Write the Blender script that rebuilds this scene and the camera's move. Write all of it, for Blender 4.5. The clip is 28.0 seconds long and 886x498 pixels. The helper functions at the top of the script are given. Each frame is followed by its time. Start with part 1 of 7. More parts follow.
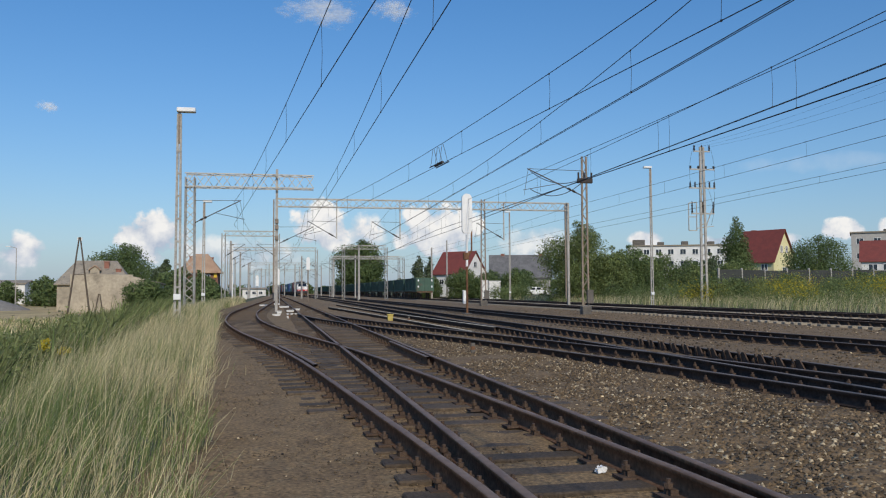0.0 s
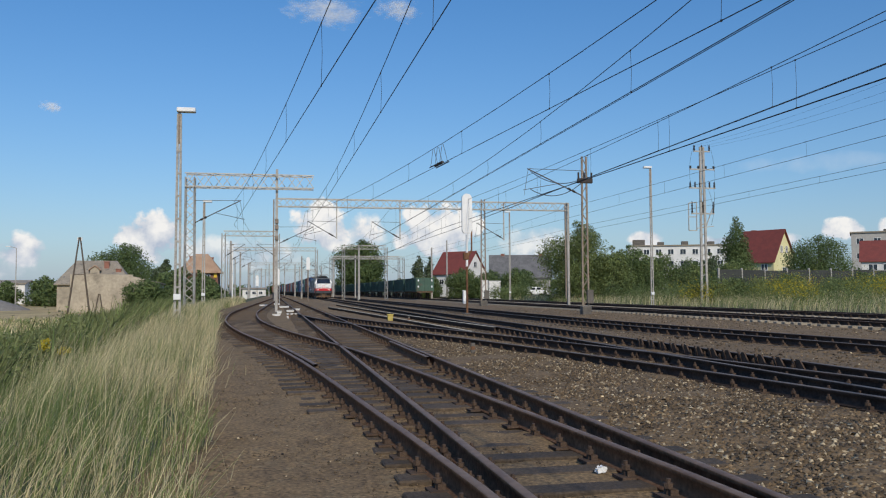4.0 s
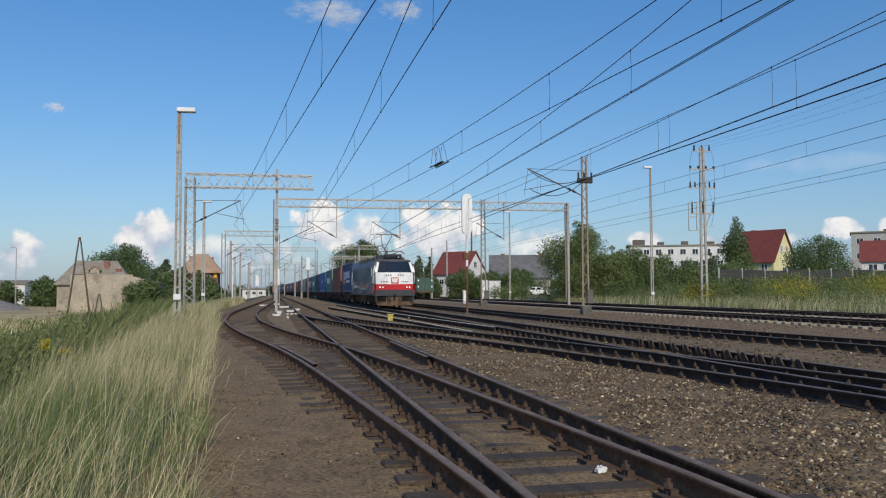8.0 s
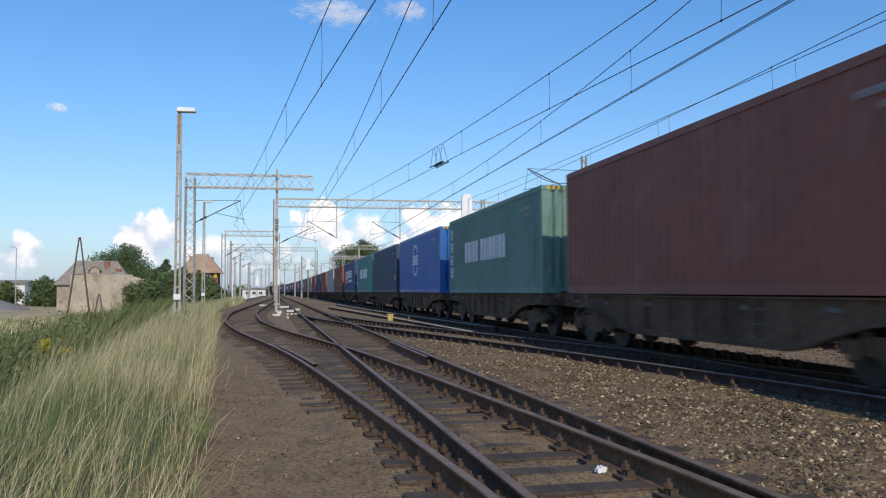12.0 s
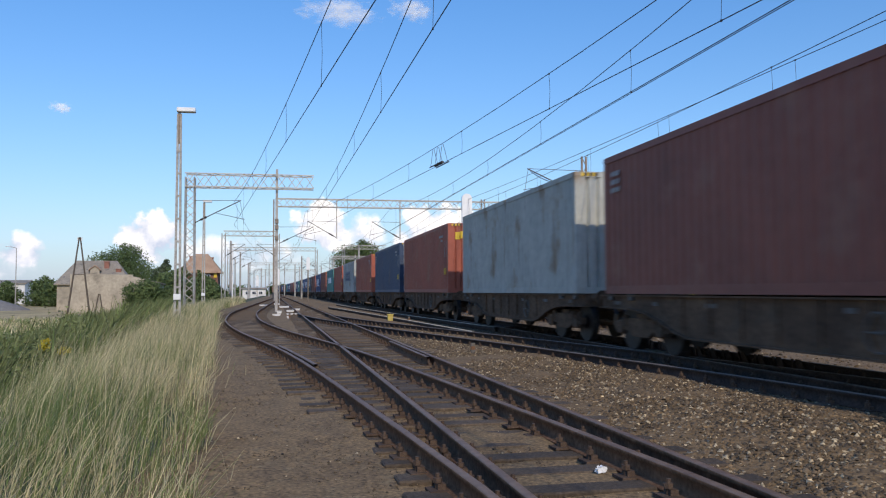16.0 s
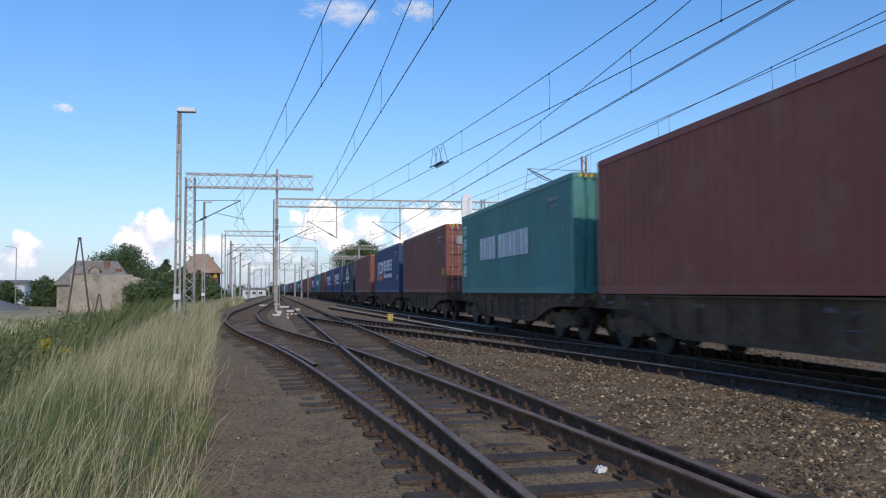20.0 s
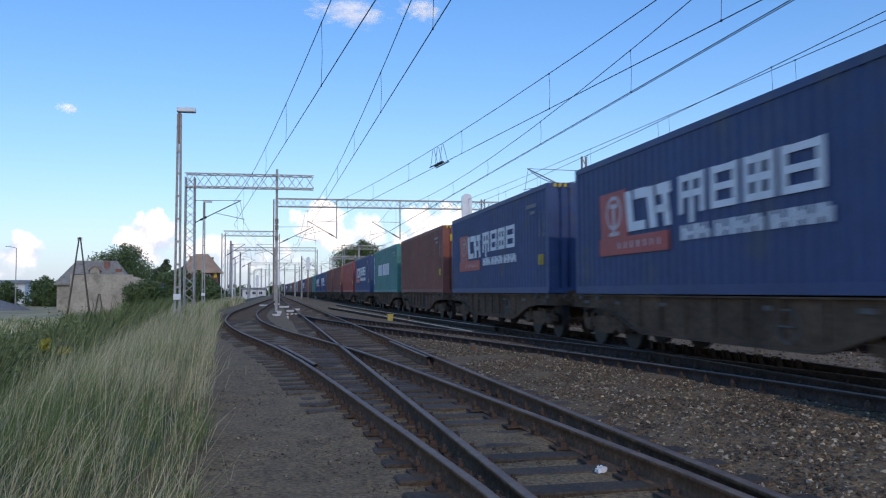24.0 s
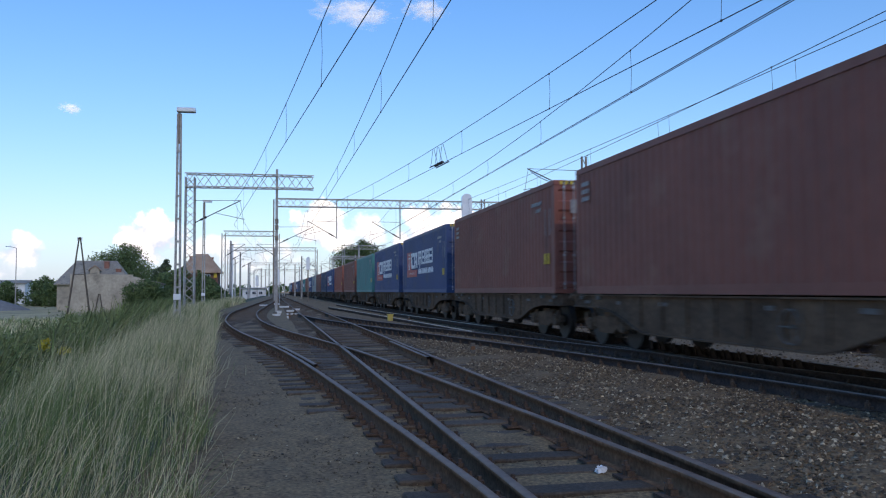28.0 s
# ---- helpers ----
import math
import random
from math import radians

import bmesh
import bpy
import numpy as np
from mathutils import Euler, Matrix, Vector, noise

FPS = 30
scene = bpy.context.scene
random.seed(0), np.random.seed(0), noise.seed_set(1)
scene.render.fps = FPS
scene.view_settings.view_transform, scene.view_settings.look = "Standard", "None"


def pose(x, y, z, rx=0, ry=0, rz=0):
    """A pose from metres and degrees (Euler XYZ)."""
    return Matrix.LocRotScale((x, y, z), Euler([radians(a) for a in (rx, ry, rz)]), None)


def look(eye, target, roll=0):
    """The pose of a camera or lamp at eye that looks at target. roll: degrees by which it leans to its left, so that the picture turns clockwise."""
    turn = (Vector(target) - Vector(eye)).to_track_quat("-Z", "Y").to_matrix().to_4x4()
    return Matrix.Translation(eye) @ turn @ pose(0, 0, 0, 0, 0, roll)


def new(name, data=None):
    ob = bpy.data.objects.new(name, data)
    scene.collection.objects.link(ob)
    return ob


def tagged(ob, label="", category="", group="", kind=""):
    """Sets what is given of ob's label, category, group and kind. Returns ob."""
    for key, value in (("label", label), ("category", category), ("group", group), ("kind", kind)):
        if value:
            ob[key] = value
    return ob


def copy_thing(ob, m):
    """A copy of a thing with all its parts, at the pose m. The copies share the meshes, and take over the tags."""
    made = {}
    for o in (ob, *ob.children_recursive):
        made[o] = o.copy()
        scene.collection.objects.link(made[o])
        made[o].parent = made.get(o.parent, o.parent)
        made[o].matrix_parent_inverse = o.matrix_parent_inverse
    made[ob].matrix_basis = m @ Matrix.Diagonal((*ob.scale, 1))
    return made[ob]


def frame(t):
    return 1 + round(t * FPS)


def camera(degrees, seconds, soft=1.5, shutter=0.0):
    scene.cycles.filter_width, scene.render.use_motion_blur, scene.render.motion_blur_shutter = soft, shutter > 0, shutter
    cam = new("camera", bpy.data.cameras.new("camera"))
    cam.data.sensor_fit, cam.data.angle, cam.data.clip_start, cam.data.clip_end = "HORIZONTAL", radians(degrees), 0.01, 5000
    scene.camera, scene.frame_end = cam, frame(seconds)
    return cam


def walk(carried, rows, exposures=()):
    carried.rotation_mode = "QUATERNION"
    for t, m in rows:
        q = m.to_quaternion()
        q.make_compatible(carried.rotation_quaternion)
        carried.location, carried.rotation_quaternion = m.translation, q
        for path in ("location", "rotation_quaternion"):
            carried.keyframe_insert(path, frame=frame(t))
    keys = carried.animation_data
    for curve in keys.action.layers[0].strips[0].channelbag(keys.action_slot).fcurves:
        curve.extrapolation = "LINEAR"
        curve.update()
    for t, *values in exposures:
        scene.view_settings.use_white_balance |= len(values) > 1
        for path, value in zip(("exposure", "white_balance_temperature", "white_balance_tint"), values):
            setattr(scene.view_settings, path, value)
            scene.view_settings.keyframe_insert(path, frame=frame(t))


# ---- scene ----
cam = camera(56.8, 28.0, soft=1.15, shutter=0.3)
EYE = Vector((0, 0, 1.235))
AIM = Vector((math.sin(radians(11.08)) * math.cos(radians(2.912)), math.cos(radians(11.08)) * math.cos(radians(2.912)), math.sin(radians(2.912))))
STAND = look(EYE, EYE + 100 * AIM, -0.25)
walk(cam, [(0.0, STAND), (28.0, STAND)],
     exposures=[(0.0, 0.0, 6500, 10), (10.0, 0.0, 6500, 10), (12.0, 0.4, 6550, 12), (18.0, 0.48, 6650, 15), (21.0, 0.54, 6700, 16), (24.0, 0.66, 6850, 18), (28.0, 0.72, 6900, 18)])

# ---- light ----
SUN_AZ, SUN_EL = radians(6), radians(35)      # from straight behind the camera towards the right; height
TO_SUN = Vector((math.sin(SUN_AZ) * math.cos(SUN_EL), -math.cos(SUN_AZ) * math.cos(SUN_EL), math.sin(SUN_EL)))
sun_data = bpy.data.lights.new("sun", "SUN")
sun_data.energy, sun_data.angle, sun_data.color = 3.0, radians(0.55), (1.0, 0.90, 0.74)
sun = new("sun", sun_data)
sun.matrix_world = look(TO_SUN * 200, (0, 0, 0))

world = bpy.data.worlds.new("sky")
scene.world = world
world.use_nodes = True


def build_sky():
    nt = world.node_tree
    N, L = nt.nodes, nt.links
    N.clear()
    out, bg = N.new("ShaderNodeOutputWorld"), N.new("ShaderNodeBackground")
    sky = N.new("ShaderNodeTexSky")
    sky.sky_type, sky.sun_disc = "NISHITA", False
    sky.sun_elevation, sky.sun_rotation = SUN_EL, math.pi - SUN_AZ
    sky.air_density, sky.dust_density, sky.ozone_density = 1.0, 0.15, 3.0
    bg.inputs["Strength"].default_value = 0.1
    L.new(bg.outputs[0], out.inputs[0])
    deep = N.new("ShaderNodeHueSaturation")
    deep.inputs["Saturation"].default_value, deep.inputs["Value"].default_value, deep.inputs["Hue"].default_value = 1.28, 1.14, 0.503
    L.new(sky.outputs[0], deep.inputs["Color"])
    # cumulus banks low over the horizon and thin wisps overhead, by direction
    geo = N.new("ShaderNodeTexCoord")
    sep = N.new("ShaderNodeSeparateXYZ")
    L.new(geo.outputs["Generated"], sep.inputs[0])

    def math_node(op, a, b=None, clamp=False):
        n = N.new("ShaderNodeMath")
        n.operation, n.use_clamp = op, clamp
        for i, v in enumerate((a, b)):
            if v is None:
                continue
            if isinstance(v, (int, float)):
                n.inputs[i].default_value = v
            else:
                L.new(v, n.inputs[i])
        return n.outputs[0]
    az = math_node("ARCTAN2", sep.outputs["X"], sep.outputs["Y"])
    el = math_node("ARCSINE", sep.outputs["Z"])
    comb = N.new("ShaderNodeCombineXYZ")
    L.new(az, comb.inputs[0]); L.new(el, comb.inputs[1])
    big = N.new("ShaderNodeTexNoise")
    big.inputs["Scale"].default_value, big.inputs["Detail"].default_value, big.inputs["Roughness"].default_value = 30.0, 8.0, 0.54
    L.new(comb.outputs[0], big.inputs["Vector"])
    wob = math_node("SUBTRACT", big.outputs["Fac"], 0.5)

    def bank(a, e, wa, we, soft, gain=1.0):
        """a puff centred at azimuth a, height e (degrees), half width wa and half height we, flat below"""
        u = math_node("DIVIDE", math_node("SUBTRACT", az, radians(a)), radians(wa))
        v = math_node("DIVIDE", math_node("SUBTRACT", el, radians(e)), radians(we))
        r = math_node("ADD", math_node("MULTIPLY", u, u), math_node("MULTIPLY", v, v))
        d = math_node("SUBTRACT", 1.0, r)
        d = math_node("ADD", d, math_node("MULTIPLY", wob, 4.2))
        return math_node("MULTIPLY", math_node("DIVIDE", d, soft, True), gain, True)
    mask = None
    for spec in CLOUDS:
        m = bank(*spec)
        mask = m if mask is None else math_node("MAXIMUM", mask, m)
    # pale haze low over the horizon
    haze = N.new("ShaderNodeMix"); haze.data_type = "RGBA"
    haze.inputs[7].default_value = (1.75, 2.95, 5.1, 1)
    low = math_node("POWER", 2.718, math_node("MULTIPLY", math_node("ABSOLUTE", el), -7.5))
    # a clear dry sky: a little deeper low down, a little lighter high up
    tone = N.new("ShaderNodeVectorMath"); tone.operation = "SCALE"
    L.new(deep.outputs[0], tone.inputs[0]); L.new(math_node("ADD", math_node("MULTIPLY", math_node("MAXIMUM", el, 0.0), 0.55), 0.9), tone.inputs["Scale"])
    L.new(math_node("MULTIPLY", low, 0.8), haze.inputs[0]); L.new(tone.outputs[0], haze.inputs[6])
    # shaded undersides
    lit = math_node("ADD", math_node("MULTIPLY", wob, 3.4), math_node("MULTIPLY", el, 9.5), True)
    ramp = N.new("ShaderNodeMix"); ramp.data_type = "RGBA"
    ramp.inputs[6].default_value, ramp.inputs[7].default_value = (3.7, 4.5, 5.9, 1), (8.9, 8.8, 8.6, 1)
    L.new(lit, ramp.inputs[0])
    mix = N.new("ShaderNodeMix"); mix.data_type = "RGBA"
    L.new(mask, mix.inputs[0]); L.new(haze.outputs[2], mix.inputs[6]); L.new(ramp.outputs[2], mix.inputs[7])
    L.new(mix.outputs[2], bg.inputs["Color"])


# azimuth from the track's line (degrees, right positive), height, half width, half height, softness, strength
CLOUDS = [(2.6, 4.4, 2.2, 1.8, 0.4), (10.6, 4.2, 3.2, 2.0, 0.4), (-8.5, 3.7, 2.5, 1.7, 0.4), (-16.2, 2.6, 1.6, 1.1, 0.7),
          (5.6, 4.0, 1.6, 1.6, 0.9), (25.0, 3.5, 1.2, 0.55, 0.6), (33.2, 3.2, 1.9, 0.5, 0.7), (37.1, 3.8, 1.4, 0.7, 0.5), (40.2, 3.8, 1.2, 0.7, 0.5), (29.6, 3.2, 1.2, 0.45, 0.7),
          (36, 8.0, 5.0, 0.6, 3.0, 0.3),
          (18.0, 3.2, 3.0, 1.3, 1.2, 0.8), (-3.0, 2.6, 5.0, 1.2, 1.0, 0.75), (-20.0, 1.5, 5.0, 0.8, 1.2, 0.7),
          (70.0, 5, 12.0, 4.0, 0.6), (120.0, 8, 20.0, 5.0, 0.6), (-60.0, 6, 14.0, 4.0, 0.6), (-120.0, 7, 16.0, 5.0, 0.6)]
build_sky()


# ---- materials ----
def mat(name, a, b=None, rough=0.8, scale=8.0, metal=0.0, bump=0.0, bscale=None, c=None, fine=0.25, spec=0.5, vary=0.0, island=0.0, streak=None):
    """a: main colour; b: second colour in broad patches; c: stains; bump: relief in metres"""
    m = bpy.data.materials.new(name)
    m.use_nodes = True
    nt = m.node_tree
    N, L = nt.nodes, nt.links
    p = N["Principled BSDF"]
    p.inputs["Roughness"].default_value, p.inputs["Metallic"].default_value = rough, metal
    p.inputs["Specular IOR Level"].default_value = spec
    b = b or tuple(v * 0.8 for v in a)
    tc = N.new("ShaderNodeTexCoord")
    n1, n2 = N.new("ShaderNodeTexNoise"), N.new("ShaderNodeTexNoise")
    n1.inputs["Scale"].default_value, n1.inputs["Detail"].default_value = scale, 6.0
    n2.inputs["Scale"].default_value, n2.inputs["Detail"].default_value = scale * 9, 4.0
    for n in (n1, n2):
        L.new(tc.outputs["Object"], n.inputs["Vector"])
    r1 = N.new("ShaderNodeMapRange")
    r1.inputs[1].default_value, r1.inputs[2].default_value = 0.35, 0.65
    L.new(n1.outputs["Fac"], r1.inputs[0])
    mix = N.new("ShaderNodeMix"); mix.data_type = "RGBA"
    mix.inputs[6].default_value, mix.inputs[7].default_value = (*a, 1), (*b, 1)
    L.new(r1.outputs[0], mix.inputs[0])
    col = mix.outputs[2]
    if c:
        r2 = N.new("ShaderNodeMapRange")
        r2.inputs[1].default_value, r2.inputs[2].default_value = 0.56, 0.7
        n3 = N.new("ShaderNodeTexNoise"); n3.inputs["Scale"].default_value, n3.inputs["Detail"].default_value = scale * 2.3, 8.0
        L.new(tc.outputs["Object"], n3.inputs["Vector"]); L.new(n3.outputs["Fac"], r2.inputs[0])
        mx = N.new("ShaderNodeMix"); mx.data_type = "RGBA"; mx.inputs[7].default_value = (*c, 1)
        L.new(r2.outputs[0], mx.inputs[0]); L.new(col, mx.inputs[6]); col = mx.outputs[2]
    if streak:
        # runs of dirt or rust down the sheet: colour, how much of the face they cover
        mp = N.new("ShaderNodeMapping"); mp.inputs["Scale"].default_value = (6.0, 6.0, 0.42)
        n5, r5, m5 = N.new("ShaderNodeTexNoise"), N.new("ShaderNodeMapRange"), N.new("ShaderNodeMix")
        n5.inputs["Scale"].default_value, n5.inputs["Detail"].default_value = 1.0, 6.0
        r5.inputs[1].default_value, r5.inputs[2].default_value = 0.66 - streak[1], 0.80 - streak[1]
        r5.inputs[4].default_value = 0.75
        m5.data_type = "RGBA"; m5.inputs[7].default_value = (*streak[0], 1)
        L.new(tc.outputs["Object"], mp.inputs[0]); L.new(mp.outputs[0], n5.inputs["Vector"]); L.new(n5.outputs["Fac"], r5.inputs[0])
        L.new(r5.outputs[0], m5.inputs[0]); L.new(col, m5.inputs[6]); col = m5.outputs[2]
    hsv = N.new("ShaderNodeHueSaturation")
    L.new(col, hsv.inputs["Color"])
    r3 = N.new("ShaderNodeMapRange")
    r3.inputs[1].default_value, r3.inputs[2].default_value = 0.3, 0.7
    r3.inputs[3].default_value, r3.inputs[4].default_value = 1 - fine, 1 + fine
    L.new(n2.outputs["Fac"], r3.inputs[0])
    val = r3.outputs[0]
    for amount, node, sock in ((vary, "ShaderNodeObjectInfo", "Random"), (island, "ShaderNodeNewGeometry", "Random Per Island")):
        if amount:
            oi = N.new(node)
            r4 = N.new("ShaderNodeMapRange")
            r4.inputs[3].default_value, r4.inputs[4].default_value = 1 - amount, 1 + amount
            L.new(oi.outputs[sock], r4.inputs[0])
            mm = N.new("ShaderNodeMath"); mm.operation = "MULTIPLY"
            L.new(val, mm.inputs[0]); L.new(r4.outputs[0], mm.inputs[1]); val = mm.outputs[0]
    L.new(val, hsv.inputs["Value"])
    L.new(hsv.outputs[0], p.inputs["Base Color"])
    if bump:
        bp = N.new("ShaderNodeBump"); bp.inputs["Distance"].default_value = bump; bp.inputs["Strength"].default_value = 0.9
        if bscale:
            n4 = N.new("ShaderNodeTexNoise"); n4.inputs["Scale"].default_value, n4.inputs["Detail"].default_value = bscale, 5.0
            L.new(tc.outputs["Object"], n4.inputs["Vector"]); L.new(n4.outputs["Fac"], bp.inputs["Height"])
        else:
            L.new(n2.outputs["Fac"], bp.inputs["Height"])
        L.new(bp.outputs[0], p.inputs["Normal"])
    return m


def leaf_mat(name, a, b, island=0.35, scale=0.6, trans=0.25):
    m = mat(name, a, b, rough=0.65, scale=scale, fine=0.15, island=island, spec=0.25)
    p = m.node_tree.nodes["Principled BSDF"]
    p.inputs["Subsurface Weight"].default_value = 0.0
    p.inputs["Sheen Weight"].default_value = 0.0
    tr = m.node_tree.nodes.new("ShaderNodeBsdfTranslucent")
    ms = m.node_tree.nodes.new("ShaderNodeMixShader")
    ms.inputs[0].default_value = trans
    L = m.node_tree.links
    L.new(p.inputs["Base Color"].links[0].from_socket, tr.inputs["Color"])
    L.new(p.outputs[0], ms.inputs[1]); L.new(tr.outputs[0], ms.inputs[2])
    L.new(ms.outputs[0], m.node_tree.nodes["Material Output"].inputs[0])
    return m


def glow_mat(name, colour, strength):
    m = mat(name, colour, rough=0.3)
    p = m.node_tree.nodes["Principled BSDF"]
    p.inputs["Emission Color"].default_value, p.inputs["Emission Strength"].default_value = (*colour, 1), strength
    return m


M = {
    "ballast": mat("ballast", (0.205, 0.132, 0.06), (0.145, 0.092, 0.042), 0.95, 2.6, bump=0.012, bscale=30, c=(0.21, 0.15, 0.078), fine=0.5),
    "cinder": mat("cinder", (0.225, 0.145, 0.064), (0.16, 0.102, 0.046), 0.95, 3.2, bump=0.004, bscale=70, c=(0.20, 0.14, 0.068), fine=0.6),
    "stone": mat("ballast_stone", (0.19, 0.13, 0.07), (0.135, 0.092, 0.05), 0.95, 3, bump=0.004, island=0.35, fine=0.25),
    "stone_dark": mat("cinder_stone", (0.12, 0.082, 0.042), (0.08, 0.055, 0.03), 0.9, 3, island=0.55),
    "field": mat("stubble_field", (0.46, 0.34, 0.165), (0.34, 0.265, 0.12), 0.95, 0.06, bump=0.05, bscale=3, fine=0.35),
    "soil": mat("soil", (0.085, 0.085, 0.04), (0.06, 0.07, 0.03), 0.95, 0.4, bump=0.03, bscale=9, fine=0.4),
    "sleeper": mat("sleeper_wood", (0.10, 0.07, 0.042), (0.066, 0.047, 0.03), 0.9, 4, bump=0.006, c=(0.095, 0.068, 0.045), vary=0.3, fine=0.4),
    "sleeper_con": mat("sleeper_concrete", (0.33, 0.285, 0.215), (0.24, 0.205, 0.155), 0.9, 4, bump=0.004, vary=0.2),
    "rail": mat("rail_rust", (0.20, 0.105, 0.058), (0.135, 0.073, 0.042), 0.95, 3, metal=0.0, spec=0.12, bump=0.002, c=(0.25, 0.135, 0.072), fine=0.3),
    "rail_top": mat("rail_running_top", (0.22, 0.145, 0.095), (0.16, 0.098, 0.062), 0.6, 1.2, metal=0.15, fine=0.2),
    "rail_dark": mat("rail_oily", (0.07, 0.05, 0.04), (0.046, 0.035, 0.029), 0.9, 3, spec=0.08, bump=0.002, c=(0.085, 0.055, 0.04), fine=0.3),
    "rail_bright": mat("rail_polished_top", (0.20, 0.165, 0.14), (0.145, 0.118, 0.10), 0.68, 1.2, metal=0.2, spec=0.35, fine=0.15),
    "rail_pale": mat("rail_glint_pale", (0.58, 0.51, 0.39), (0.46, 0.40, 0.30), 0.95, 1.2, spec=0.1, fine=0.2),
    "iron": mat("fastening_iron", (0.10, 0.068, 0.048), (0.07, 0.048, 0.036), 0.95, 10, spec=0.2, fine=0.3),
    "galv": mat("galvanised_steel", (0.50, 0.49, 0.45), (0.38, 0.36, 0.32), 0.55, 2.5, metal=0.35, c=(0.30, 0.24, 0.18), fine=0.12),
    "oldsteel": mat("weathered_steel", (0.29, 0.235, 0.18), (0.20, 0.16, 0.12), 0.8, 2.5, metal=0.0, c=(0.20, 0.12, 0.07), fine=0.2),
    "concrete": mat("post_concrete", (0.42, 0.40, 0.36), (0.32, 0.30, 0.27), 0.9, 2, bump=0.004, c=(0.27, 0.25, 0.22)),
    "wire": mat("copper_wire", (0.055, 0.05, 0.048), (0.04, 0.038, 0.036), 0.6, 3, metal=0.3),
    "white": mat("white_enamel", (0.82, 0.82, 0.80), (0.74, 0.74, 0.72), 0.45, 2, fine=0.06),
    "black": mat("black_paint", (0.02, 0.02, 0.022), (0.03, 0.03, 0.03), 0.5, 3),
    "grass_dry": leaf_mat("dry_grass", (0.72, 0.61, 0.36), (0.52, 0.45, 0.24), 0.5, 0.5, 0.38),
    "grass_green": leaf_mat("green_grass", (0.205, 0.26, 0.085), (0.14, 0.185, 0.06), 0.4, 0.4, 0.3),
    "reed": leaf_mat("reed_green", (0.215, 0.235, 0.09), (0.145, 0.17, 0.064), 0.45, 0.5, 0.25),
    "leaf": leaf_mat("tree_leaf", (0.155, 0.205, 0.075), (0.10, 0.145, 0.052), 0.4, 0.25, 0.42),
    "leaf_light": leaf_mat("shrub_leaf", (0.21, 0.255, 0.09), (0.14, 0.18, 0.065), 0.4, 0.3, 0.42),
    "leaf_dark": leaf_mat("conifer_leaf", (0.13, 0.165, 0.085), (0.09, 0.12, 0.062), 0.35, 0.4, 0.3),
    "goldenrod": leaf_mat("goldenrod_flower", (0.60, 0.48, 0.03), (0.45, 0.36, 0.03), 0.35, 0.7, 0.2),
    "bark": mat("bark", (0.12, 0.095, 0.07), (0.08, 0.063, 0.048), 0.95, 5, bump=0.02),
}


# ---- mesh helpers ----
def shade(me, angle=None):
    me.shade_smooth() if angle is None else me.shade_flat()


def link(name, me, parent=None, label="", material=None, kind=""):
    if material is not None and not me.materials:
        me.materials.append(material)
    ob = new(name, me)
    if parent is not None:
        ob.parent = parent
    if label:
        ob["label"] = label
    if kind:
        ob["kind"] = kind
    return ob


def part(name, bm, material, parent, label="", smooth=False, m=None):
    me = bpy.data.meshes.new(name)
    bm.to_mesh(me)
    bm.free()
    if smooth:
        me.shade_smooth()
    ob = link(name, me, parent, label, material)
    if m is not None:
        ob.matrix_basis = m
    return ob


def from_arrays(name, verts, faces, materials, parent=None, label="", kind="", idx=None, smooth=False):
    me = bpy.data.meshes.new(name)
    verts = np.asarray(verts, dtype=np.float32).reshape(-1, 3)
    faces = np.asarray(faces, dtype=np.int32)
    n, k = faces.shape
    me.vertices.add(len(verts))
    me.vertices.foreach_set("co", verts.ravel())
    me.loops.add(n * k)
    me.loops.foreach_set("vertex_index", faces.ravel())
    me.polygons.add(n)
    me.polygons.foreach_set("loop_start", np.arange(n, dtype=np.int32) * k)
    for mt in materials:
        me.materials.append(mt)
    if idx is not None:
        me.polygons.foreach_set("material_index", np.asarray(idx, dtype=np.int32))
    me.update(calc_edges=True)
    if smooth:
        me.shade_smooth()
    return link(name, me, parent, label, None, kind)


def box(bm, x0, x1, y0, y1, z0, z1, bevel=0.0):
    r = bmesh.ops.create_cube(bm, size=1.0)
    vs = r["verts"]
    for v in vs:
        v.co = Vector((x0 + (v.co.x + 0.5) * (x1 - x0), y0 + (v.co.y + 0.5) * (y1 - y0), z0 + (v.co.z + 0.5) * (z1 - z0)))
    if bevel:
        es = list({e for v in vs for e in v.link_edges})
        bmesh.ops.bevel(bm, geom=es, offset=bevel, segments=1, affect="EDGES", profile=0.5)
    return vs


def bar(bm, p, q, w, h=None, up=(0, 0, 1)):
    """a square bar from p to q"""
    h = h or w
    p, q = Vector(p), Vector(q)
    d = (q - p).normalized()
    s = d.cross(Vector(up))
    if s.length < 1e-4:
        s = d.cross(Vector((1, 0, 0)))
    s.normalize()
    u = s.cross(d)
    vs = [bm.verts.new(e + s * a * w / 2 + u * b * h / 2) for e in (p, q) for a, b in ((-1, -1), (1, -1), (1, 1), (-1, 1))]
    for f in ((0, 1, 2, 3), (7, 6, 5, 4), (0, 4, 5, 1), (1, 5, 6, 2), (2, 6, 7, 3), (3, 7, 4, 0)):
        bm.faces.new([vs[i] for i in f])


